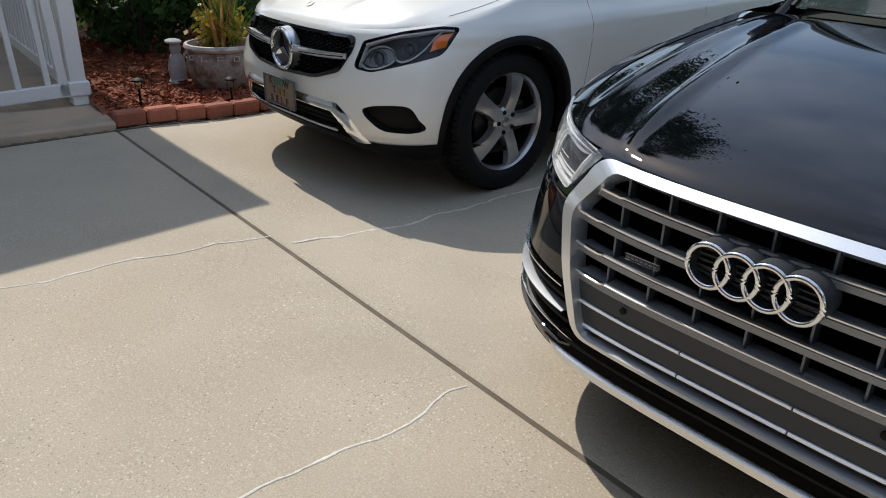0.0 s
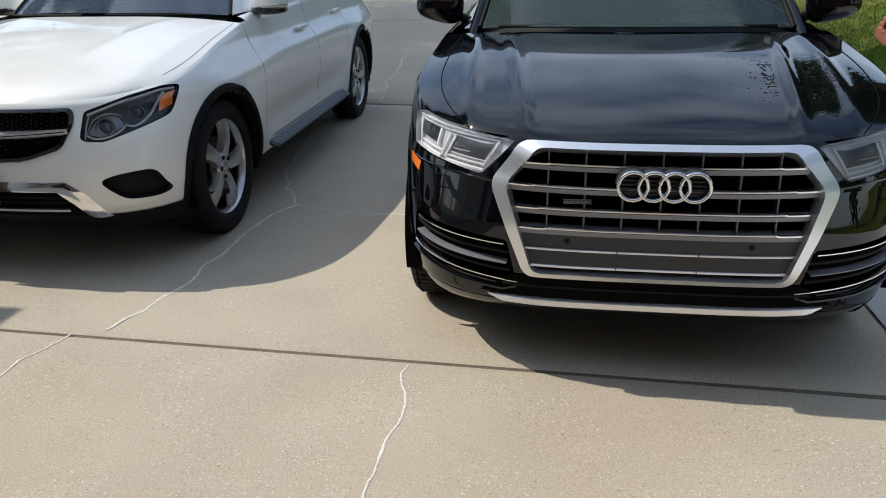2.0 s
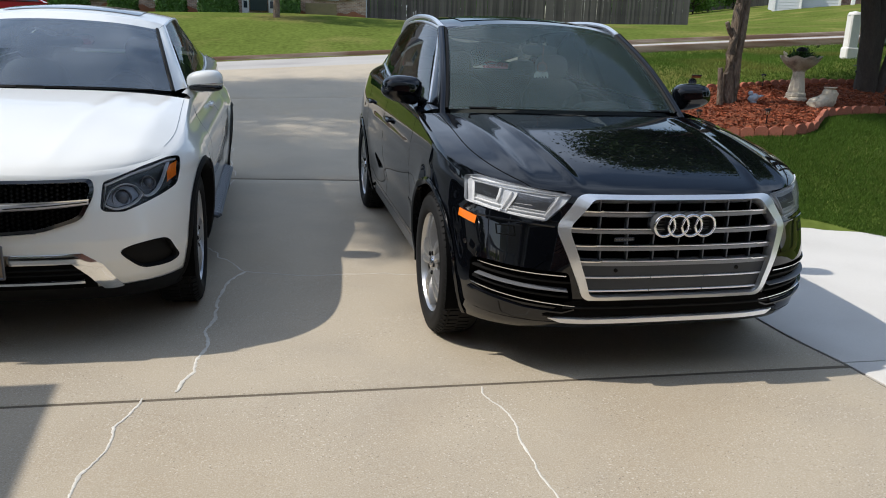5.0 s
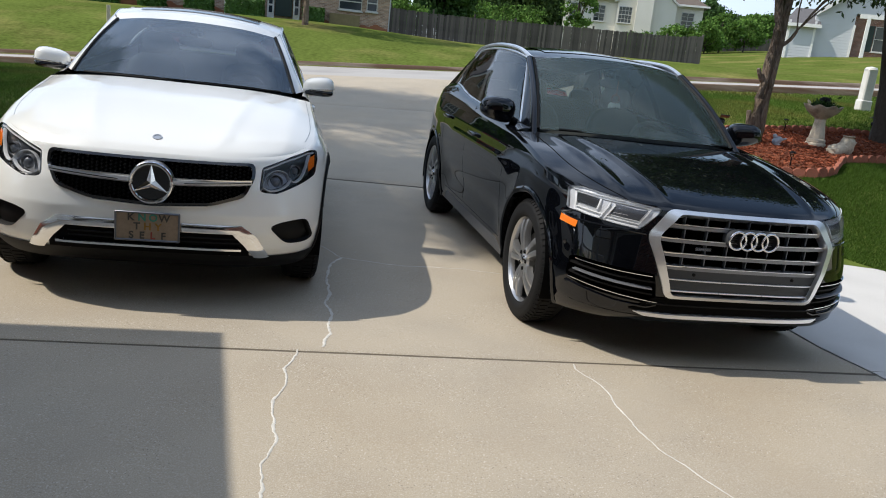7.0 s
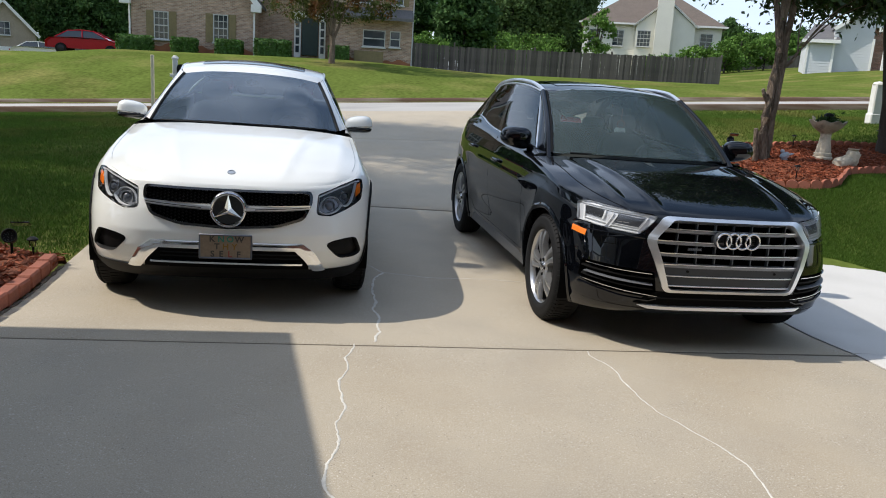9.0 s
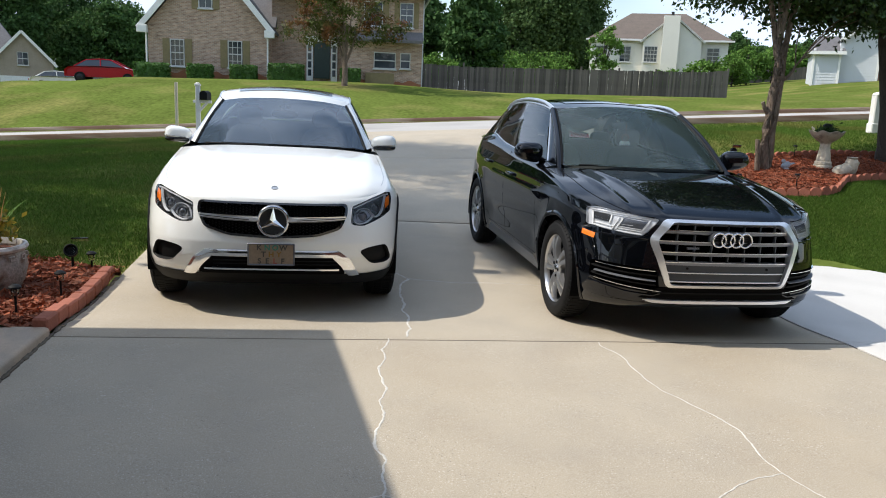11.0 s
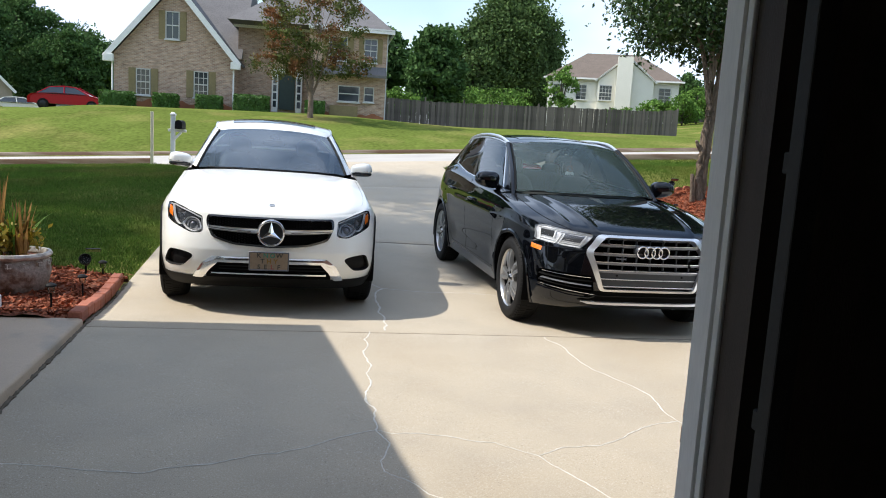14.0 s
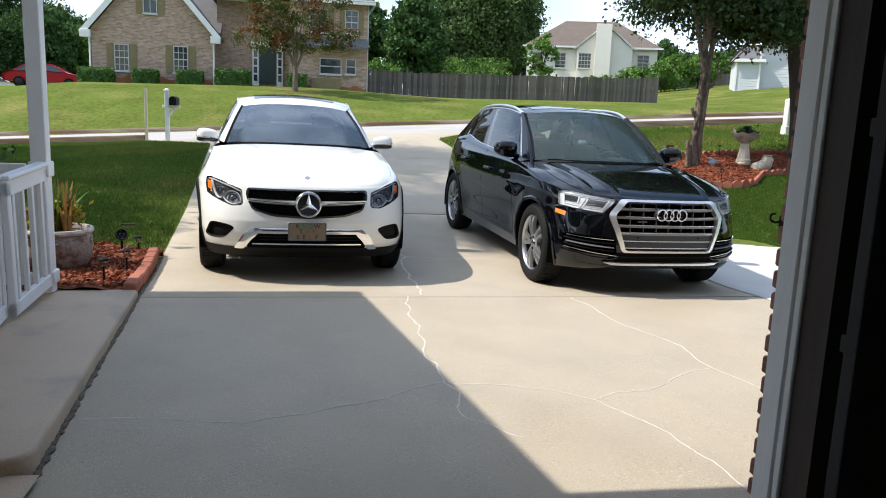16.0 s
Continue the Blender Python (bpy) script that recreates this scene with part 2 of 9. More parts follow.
M_AMBER = plain("amber_plastic", (0.95, 0.22, 0.02), 0.15, coat=0.8)
M_LED = plain("led_strip_white", (0.78, 0.80, 0.82), 0.2)
M_CABIN = surface("cabin_trim", (0.045, 0.045, 0.044), 0.7, spread=0.1, fine=200)
M_SEAT = surface("seat_leather", (0.085, 0.082, 0.078), 0.55, spread=0.1, fine=120, bump=0.15, bump_dist=0.001)
M_HEADLINER = surface("headliner_grey", (0.30, 0.30, 0.29), 0.9)
M_FEATHER = surface("white_feather", (0.8, 0.78, 0.72), 0.8)
M_CORD = plain("brown_cord", (0.22, 0.08, 0.04), 0.8)
M_PLATE = surface("tan_plate", (0.26, 0.19, 0.125), 0.5, spread=0.08, scale=20)
M_PLATE_DARK = plain("plate_dark", (0.05, 0.045, 0.035), 0.5)
M_PLATE_GREEN = plain("plate_green", (0.03, 0.20, 0.14), 0.5)
M_PLATE_GOLD = plain("plate_gold", (0.24, 0.12, 0.008), 0.5)
M_PLATE_RED = plain("plate_red", (0.30, 0.06, 0.04), 0.5)
M_LAMP_INNER = plain("lamp_inner_silver", (0.90, 0.92, 0.94), 0.3, 0.0)
M_LAMP_MID = plain("lamp_inner_grey", (0.58, 0.60, 0.63), 0.30, 0.15)
M_BLADE = surface("grille_blade_grey", (0.25, 0.26, 0.28), 0.42, 0.55, spread=0.05, fine=200, bump=0.03, bump_dist=0.0005)
M_LAMP_DARK = plain("lamp_inner_dark", (0.028, 0.03, 0.033), 0.3, 0.2)
M_SILVER = plain("silver_lacquer", (0.74, 0.75, 0.76), 0.3, 0.35, coat=0.4)
M_BRIGHT = plain("bright_trim", (0.92, 0.93, 0.94), 0.13, 1.0)
# stronger blue haze, painted in place of the sky's reflection
M_WINDSCREEN_DIM = pane("dim_windscreen_glass", (0.30, 0.37, 0.43), ior=2.0, dust_haze=0.11, haze_tint=(0.40, 0.56, 0.76))
M_WHITE_VINYL = surface("white_vinyl", (0.80, 0.80, 0.80), 0.45, spread=0.03, scale=4, fine=60, fine_spread=0.03, bump=0.05, bump_dist=0.001)
M_WHITE_TRIM = surface("white_painted_wood", (0.74, 0.75, 0.76), 0.55, spread=0.05, scale=5, fine=50, fine_spread=0.04, bump=0.15, bump_dist=0.002, stretch=(3, 3, 0.5))

# ---- mesh tools ----


class Geo:
    """Gathers faces for one mesh."""

    def __init__(self):
        self.v, self.f = [], []

    def add(self, verts, faces):
        o = len(self.v)
        self.v.extend(tuple(p) for p in verts)
        self.f.extend(tuple(i + o for i in f) for f in faces)
        return self

    def box(self, c, s, m=None, bevel=0.0):
        """A box by its centre and sizes, with cut edges where bevel is given."""
        hx, hy, hz = s[0] / 2, s[1] / 2, s[2] / 2
        b = min(bevel, hx * 0.9, hy * 0.9, hz * 0.9)
        verts, faces = [], []
        if b <= 0:
            verts = [(x * hx, y * hy, z * hz) for x in (-1, 1) for y in (-1, 1) for z in (-1, 1)]
            faces = [(0, 1, 3, 2), (4, 6, 7, 5), (0, 4, 5, 1), (2, 3, 7, 6), (0, 2, 6, 4), (1, 5, 7, 3)]
        else:
            ids = {}
            for x in (-1, 1):
                for y in (-1, 1):
                    for z in (-1, 1):
                        for a in range(3):
                            p = [x * (hx - b), y * (hy - b), z * (hz - b)]
                            p[a] = (x, y, z)[a] * (hx, hy, hz)[a]
                            ids[x, y, z, a] = len(verts)
                            verts.append(tuple(p))
            for a in range(3):
                o = [k for k in range(3) if k != a]
                for sgn in (-1, 1):
                    ring = []
                    for p, q in ((-1, -1), (1, -1), (1, 1), (-1, 1)):
                        k = [0, 0, 0]
                        k[a], k[o[0]], k[o[1]] = sgn, p, q
                        ring.append(ids[k[0], k[1], k[2], a])
                    faces.append(tuple(ring))
            for a in range(3):
                o = [k for k in range(3) if k != a]
                for p in (-1, 1):
                    for q in (-1, 1):
                        e = []
                        for sgn, face in ((-1, o[0]), (1, o[0]), (1, o[1]), (-1, o[1])):
                            k = [0, 0, 0]
                            k[a], k[o[0]], k[o[1]] = sgn, p, q
                            e.append(ids[k[0], k[1], k[2], face])
                        faces.append(tuple(e))
            for x in (-1, 1):
                for y in (-1, 1):
                    for z in (-1, 1):
                        faces.append(tuple(ids[x, y, z, a] for a in range(3)))
        t = Matrix.Translation(c) @ (m if m is not None else Matrix.Identity(4))
        return self.add([t @ Vector(p) for p in verts], faces)

    def grid(self, fn, nu, nv, wrap_u=False):
        """fn(u, v) over the unit square."""
        verts = [fn(i / (nu if wrap_u else nu), j / nv) for j in range(nv + 1) for i in range(nu + (0 if wrap_u else 1))]
        k = nu + (0 if wrap_u else 1)
        faces = [(j * k + i, j * k + (i + 1) % k, (j + 1) * k + (i + 1) % k, (j + 1) * k + i) for j in range(nv) for i in range(nu)]
        return self.add(verts, faces)

    def tube(self, pts, r, n=8, closed=False, flat=1.0):
        """A round bar along points; r may be a list."""
        pts = [Vector(p) for p in pts]
        k = len(pts)
        verts, faces = [], []
        up = Vector((0, 0, 1))
        for i, p in enumerate(pts):
            a = pts[(i - 1) % k] if closed or i > 0 else p
            b = pts[(i + 1) % k] if closed or i < k - 1 else p
            d = (b - a).normalized()
            side = d.cross(up)
            if side.length < 0.05:
                side = d.cross(Vector((0, 1, 0)))
            side.normalize()
            nor = side.cross(d)
            rr = r[i] if isinstance(r, (list, tuple)) else r
            for j in range(n):
                t = 2 * math.pi * j / n
                verts.append(p + side * math.cos(t) * rr + nor * math.sin(t) * rr * flat)
        for i in range(k if closed else k - 1):
            for j in range(n):
                q = (i + 1) % k
                faces.append((i * n + j, i * n + (j + 1) % n, q * n + (j + 1) % n, q * n + j))
        if not closed:
            faces.append(tuple(range(n))[::-1])
            faces.append(tuple((k - 1) * n + j for j in range(n)))
        return self.add(verts, faces)

    def lathe(self, prof, n=32, m=None, squash=None):
        """Turns (radius, height) about z."""
        t = m if m is not None else Matrix.Identity(4)
        verts = [t @ Vector((r * math.cos(2 * math.pi * j / n), r * math.sin(2 * math.pi * j / n), z)) for r, z in prof for j in range(n)]
        faces = [(i * n + j, i * n + (j + 1) % n, (i + 1) * n + (j + 1) % n, (i + 1) * n + j) for i in range(len(prof) - 1) for j in range(n)]
        return self.add(verts, faces)

    def ball(self, c, s, e=1.0, n=16, m=None):
        """A rounded lump; e below 1 makes it boxier."""
        def pw(a, k):
            return math.copysign(abs(a) ** k, a)
        t = Matrix.Translation(c) @ (m if m is not None else Matrix.Identity(4))
        h = n // 2
        verts = []
        for i in range(h + 1):
            la = math.pi * (i / h - 0.5)
            for j in range(n):
                lo = 2 * math.pi * j / n
                verts.append(t @ Vector((s[0] * pw(math.cos(la), e) * pw(math.cos(lo), e), s[1] * pw(math.cos(la), e) * pw(math.sin(lo), e), s[2] * pw(math.sin(la), e))))
        faces = [(i * n + j, i * n + (j + 1) % n, (i + 1) * n + (j + 1) % n, (i + 1) * n + j) for i in range(h) for j in range(n)]
        return self.add(verts, faces)

    def turned(self, yes=True):
        """Faces the other way, for mirrored sheets."""
        if yes:
            self.f = [f[::-1] for f in self.f]
        return self

    def part(self, name, material, parent=None, label="", sharp=40, matrix=None):
        me = bpy.data.meshes.new(name)
        me.from_pydata(self.v, [], self.f)
        me.materials.append(material)
        me.validate()
        if sharp:
            me.shade_smooth()
            me.set_sharp_from_angle(angle=radians(sharp))
        ob = new(name, me)
        if parent is not None:
            ob.parent = parent
        if matrix is not None:
            ob.matrix_basis = matrix
        if label:
            tagged(ob, label)
        return ob


def thing(name, label, category, m=None, group="", kind=""):
    """An Empty at the base of a thing, to hold its parts."""
    ob = new(name)
    ob.empty_display_size = 0.1
    if m is not None:
        ob.matrix_basis = m
    return tagged(ob, label, category, group, kind)


def lerp(a, b, t):
    return a + (b - a) * t


def table(x, xs, ys):
    return float(np.interp(x, xs, ys))


def smooth(t):
    t = min(max(t, 0.0), 1.0)
    return t * t * (3 - 2 * t)

# ---- the lie of the land ----


def drive_height(x, y):
    if y < 0:
        h = -0.0126 * y
    else:
        h = smooth(y / 0.8) * (-0.0487 + 0.0202 * y)
    return -0.0132 * x + h


ROAD_NEAR, ROAD_FAR = 14.2, 22.0


def road_height(x):
    return 0.78 + 0.063 * max(-15.0, min(x, 60.0))


def land(x, y):
    """Height of the open ground."""
    if y < 4.5:
        z = drive_height(max(-14, min(x, 14)), max(y, -4))
    elif y < ROAD_NEAR - 0.3:
        t = (y - 4.5) / (ROAD_NEAR - 4.8)
        t = 0.6 * t + 0.4 * smooth(t)
        z = lerp(drive_height(max(-14, min(x, 14)), 4.5 + (y - 4.5) * 0.3), road_height(x) + 0.03, t)
    elif y < ROAD_FAR + 0.3:
        z = road_height(x) + 0.03
    else:
        far = 2.25 + 0.02 * (max(x, -40) + 10) + 0.09 * max(0.0, min(x, 60) - 22)
        far = lerp(far, 0.45, smooth((-17.0 - x) / 8.0) * (1 - smooth((y - 30.0) / 10.0)))
        far -= 0.30 * smooth((-11.0 - x) / 4.0)
        far -= 0.36 * smooth((x + 2) / 9) * (1 - smooth((x - 24) / 10))
        near = road_height(x) + 0.12
        t = min((y - ROAD_FAR - 0.3) / 11.0, 1.0)
        t = 1 - (1 - t) ** 1.7
        z = lerp(near, far, t)
        z += 0.012 * max(0.0, min(y, 120) - 46)
    z += 0.56 * smooth((x - 3.7) / 2.3) * smooth((y - 2.4) / 3.2) * (1 - smooth((y - 8.5) / 5.2))
    return z


def drive_left(y):
    return -2.13 - 0.075 * y


def drive_right(y):
    return 3.19 - 0.075 * y


# one sheet of earth from the house to the horizon
def spread_axis(stops):
    out = []
    for a, b, n in stops:
        out += [lerp(a, b, i / n) for i in range(n)]
    return out + [stops[-1][1]]


gx = spread_axis([(-1500, -60, 12), (-60, -14, 18), (-14, 16, 75), (16, 70, 22), (70, 1500, 12)])
gy = spread_axis([(-400, -12, 8), (-12, 13.8, 70), (13.8, 22.4, 10), (22.4, 50, 46), (50, 120, 18), (120, 2500, 12)])
earth = Geo()
kx = len(gx)


def covered(x, y):
    """Under paving, where the earth lies lower."""
    if ROAD_NEAR - 0.1 < y < ROAD_FAR + 0.1:
        return 0.12
    if y < ROAD_NEAR + 0.1 and drive_left(max(y, -6)) + (0.2 if y > 1.9 else -0.45) < x < (6.5 if y < 2.0 else 3.9 if y < 3.0 else drive_right(y)) - 0.25:
        return 0.12
    return 0.012


for y in gy:
    for x in gx:
        earth.v.append((x, y, land(x, y) - covered(x, y) + 0.012 * noise.noise(Vector((x * 0.8, y * 0.8, 0)))))
for j in range(len(gy) - 1):
    for i in range(kx - 1):
        earth.f.append((j * kx + i, j * kx + i + 1, (j + 1) * kx + i + 1, (j + 1) * kx + i))
tagged(earth.part("ground", M_SOIL, sharp=80), "mown green lawn ground with worn yellowish patches", "lawn", kind="structure")

# ---- driveway slabs ----
driveway = thing("driveway", "tan weathered concrete driveway with mended cracks", "driveway", kind="structure")


def skew(x, y):
    """The joint before the garage runs a little askew to the house."""
    return y + (0.048 * x - 0.036) * max(0.0, 1 - abs(y) / 4.6)


def slab(name, left, right, y0, y1, material, parent, thick=0.10, nx=18, lift=0.0, height=None, label=""):
    """Paving between two edges that follows the land, with rounded arrises and sides."""
    height = height or drive_height
    ny = max(4, int((y1 - y0) / 0.22))
    g = Geo()
    b = 0.006

    def top(u, v):
        y = lerp(y0, y1, v)
        x = lerp(left(y), right(y), u)
        edge = min(u * (right(y) - left(y)), (1 - u) * (right(y) - left(y)), (y - y0), (y1 - y))
        y = skew(x, y)
        return x, y, height(x, y) + lift - (b if edge < 1e-6 else 0) + 0.0015 * noise.noise(Vector((x * 1.5, y * 1.5, 3)))

    us = [0, 0.004] + [i / nx for i in range(1, nx)] + [0.996, 1]
    vs = [0, 0.012 / (y1 - y0) * 1.2] + [j / ny for j in range(1, ny)] + [1 - 0.012 / (y1 - y0) * 1.2, 1]
    k = len(us)
    for v in vs:
        for u in us:
            g.v.append(top(u, v))
    for j in range(len(vs) - 1):
        for i in range(k - 1):
            g.f.append((j * k + i, j * k + i + 1, (j + 1) * k + i + 1, (j + 1) * k + i))
    rim = [i for i in range(k)] + [j * k + k - 1 for j in range(1, len(vs))] + [(len(vs) - 1) * k + i for i in range(k - 2, -1, -1)] + [j * k for j in range(len(vs) - 2, 0, -1)]
    o = len(g.v)
    for i in rim:
        x, y, z = g.v[i]
        g.v.append((x, y, z - thick))
    for i in range(len(rim)):
        q = (i + 1) % len(rim)
        g.f.append((rim[i], o + i, o + q, rim[q]))
    return g.part(name, material, parent, label, sharp=50)


def drive_land(x, y):
    return land(x, y) if y > 4.5 else drive_height(x, y)


GAP = 0.011
slab("slab", drive_left, drive_right, -12.0, -GAP, M_CONCRETE, driveway)
slab("slab", drive_left, drive_right, GAP, 4.72 - GAP, M_CONCRETE, driveway)
slab("slab", drive_left, drive_right, 4.72 + GAP * 0.6, 9.6 - GAP, M_CONCRETE, driveway, height=drive_land)
slab("slab", lambda y: drive_left(y) - 1.5 * smooth((y - 12.2) / 2.0), lambda y: drive_right(y) + 1.5 * smooth((y - 12.2) / 2.0), 9.6 + GAP, 14.35, M_CONCRETE, driveway,
     height=lambda x, y: lerp(drive_land(x, min(y, 13.8)), road_height(x) + 0.012, smooth((y - 13.2) / 1.1)))
for y in (0.0, 4.72, 9.6):
    g = Geo()
    g.grid(lambda u, v: (lerp(drive_left(y), drive_right(y), u), skew(lerp(drive_left(y), drive_right(y), u), y) + (v - 0.5) * 0.03, drive_land(lerp(drive_left(y), drive_right(y), u), y) - 0.007), 24, 1)
    g.part("joint", M_JOINT, driveway, "dark dirt in the joint between slabs", sharp=0)


def side_pad_right(y):
    return table(y, [-12, 0.0, 1.2, 2.0, 2.7, 3.1, 3.45], [7.4, 7.0, 6.3, 5.72, 5.2, 4.9, 4.25])


side_pad = thing("side_pad", "newer pale concrete pad beside the driveway", "concrete pad", kind="structure")
slab("slab", lambda y: drive_right(y) + 0.014, side_pad_right, 0.056, 3.45, M_CONCRETE_NEW, side_pad, lift=0.004)
slab("slab", lambda y: drive_right(y) + 0.014, side_pad_right, -12.0, 0.044, M_CONCRETE_NEW, side_pad, lift=0.004)
g = Geo()
g.grid(lambda u, v: (drive_right(lerp(-12, 3.45, u)) + 0.006 + (v - 0.5) * 0.02, lerp(-12, 3.45, u), drive_height(3.19, lerp(-12, 3.45, u)) - 0.008), 60, 1)
g.part("joint", M_JOINT, side_pad, "dark dirt in the joint", sharp=0)

# dark crumbly dirt along the foot of the porch and the edging
rng_d = random.Random(17)
g = Geo()
for k in range(150):
    y = 1.5 - 4.62 * k / 149
    r = rng_d.uniform(0.008, 0.022)
    g.ball((drive_left(y) - 0.006 + rng_d.uniform(-0.008, 0.008), y, drive_height(-2.2, y) - 0.004), (r, r * 1.8, r * 0.8), 0.9, 6)
tagged(g.part("gap_dirt", M_JOINT, driveway, "dark crumbly dirt along the slab edge", sharp=60), kind="stuff")

# mended cracks: thin raised filler that wanders


def crack(pts, width=0.011, wander=0.030, seed=1, height=None):
    height = height or drive_height
    rng = random.Random(seed)
    line = [Vector((*p, 0)) for p in pts]
    for level in range(5):
        out = [line[0]]
        for a, b in zip(line, line[1:]):
            d = b - a
            mid = (a + b) / 2 + Vector((-d.y, d.x, 0)) * rng.uniform(-1, 1) * wander * (3.0 if level < 2 else 3.4)
            out += [mid, b]
        line = out
    g = Geo()
    for i, p in enumerate(line):
        a, b = line[max(i - 1, 0)], line[min(i + 1, len(line) - 1)]
        d = (b - a)
        s = Vector((-d.y, d.x, 0)).normalized()
        w = width * 0.66 * (0.42 + 0.95 * abs(noise.noise(p * 9 + Vector((seed, 0, 0)))) + rng.uniform(0, 0.4))
        for k, h in ((-1, 0.0012), (-0.4, 0.0024), (0.4, 0.0024), (1, 0.0012)):
            q = p + s * w * k
            g.v.append((q.x, q.y, height(q.x, q.y) + h))
    for i in range(len(line) - 1):
        for k in range(3):
            g.f.append((i * 4 + k, i * 4 + k + 1, i * 4 + k + 5, i * 4 + k + 4))
    return g.part("crack", M_CRACK, driveway, "pale filler in a wandering crack", sharp=0)


crack([(0.05, 0.02), (0.09, 0.24), (0.09, 0.55), (0.05, 0.78), (0.07, 1.11), (0.06, 1.34), (0.08, 1.60), (0.15, 1.76)], seed=2, width=0.014, wander=0.02)
crack([(0.15, 1.76), (-0.05, 2.06), (-0.23, 2.5), (-0.33, 2.9), (-0.25, 4.66)], seed=3, width=0.009)
crack([(0.15, 1.76), (0.36, 1.71), (0.58, 1.67), (0.79, 1.70), (1.03, 1.72), (1.6, 1.66)], seed=4, width=0.006, wander=0.02)
crack([(-0.25, 4.8), (-0.42, 6.1), (-0.57, 7.1)], seed=5, width=0.010, height=drive_land)
crack([(-0.07, -0.03), (-0.12, -0.27), (-0.10, -0.44), (-0.14, -0.63), (-0.12, -0.81), (-0.10, -0.93), (-0.14, -1.11), (-0.12, -1.27), (-0.165, -1.50), (-0.16, -1.69), (-0.12, -1.79), (-0.14, -2.09)], seed=6, width=0.010, wander=0.024)
crack([(-0.14, -2.09), (-0.28, -2.17), (-0.43, -2.29), (-0.61, -2.40), (-0.72, -2.42), (-0.88, -2.52), (-1.05, -2.56), (-1.15, -2.62), (-1.40, -2.59), (-1.90, -2.54)], seed=7, width=0.0075, wander=0.018)
crack([(-0.14, -2.09), (-0.05, -2.14), (0.09, -2.13), (0.22, -2.16), (0.31, -2.21), (0.45, -2.24), (0.63, -2.40)], seed=8, width=0.0070, wander=0.016)
crack([(0.63, -2.40), (0.67, -2.51), (0.78, -2.73), (0.83, -2.85), (0.84, -3.00), (0.88, -3.15), (0.89, -3.42), (0.90, -3.7)], seed=12, width=0.0080, wander=0.018)
crack([(0.63, -2.40), (0.79, -2.29), (1.00, -2.26), (1.22, -2.09), (1.46, -1.93), (1.59, -1.89)], seed=9, width=0.0075, wander=0.018)
crack([(1.59, -1.89), (1.62, -2.00), (1.69, -2.25), (1.85, -2.9)], seed=13, width=0.0070, wander=0.018)
crack([(1.34, -0.01), (1.33, -0.07), (1.40, -0.27), (1.40, -0.56), (1.43, -0.89), (1.53, -1.14), (1.62, -1.43), (1.58, -1.71), (1.59, -1.89)], seed=10, width=0.0085, wander=0.016)
crack([(-0.14, -2.09), (-0.08, -2.26), (-0.11, -2.40), (-0.14, -2.48), (-0.13, -2.59), (-0.01, -2.71), (0.04, -2.81), (0.10, -2.85)], seed=11, width=0.0075, wander=0.018)

# ---- road and kerbs ----
g = Geo()
g.grid(lambda u, v: (lerp(-160, 160, u), lerp(ROAD_NEAR, ROAD_FAR, v), road_height(lerp(-160, 160, u)) + 0.03 * math.sin(math.pi * v)), 120, 8)
tagged(g.part("road", M_ROAD, sharp=0), "pale grey worn residential street paving", "road", kind="structure")


def kerb(name, y, x0, x1, sgn):
    """Rolled kerb and gutter; sgn points from the road to the lawn."""
    prof = [(-0.42, 0.0), (-0.40, 0.018), (-0.02, 0.012), (0.0, 0.02), (0.03, 0.13), (0.06, 0.15), (0.20, 0.15), (0.22, 0.13), (0.22, -0.05)]
    g = Geo()
    n = max(2, int((x1 - x0) / 1.5))
    g.grid(lambda u, v: (lerp(x0, x1, u), y + sgn * prof[round(v * 8)][0], road_height(lerp(x0, x1, u)) + prof[round(v * 8)][1]), n, 8)
    return tagged(g.part(name, M_KERB, sharp=50), "clay-stained concrete kerb and gutter along the street", "kerb", kind="structure")


kerb("kerb_far", ROAD_FAR, -160, 160, 1)
kerb("kerb_near", ROAD_NEAR + 0.25, -160, drive_left(14) - 1.7, -1)
kerb("kerb_near", ROAD_NEAR + 0.25, drive_right(14) + 1.7, 160, -1)

# ---- cars ----
# A car stands with its nose at y = 0, its tail towards +y, x across, z up from the ground.


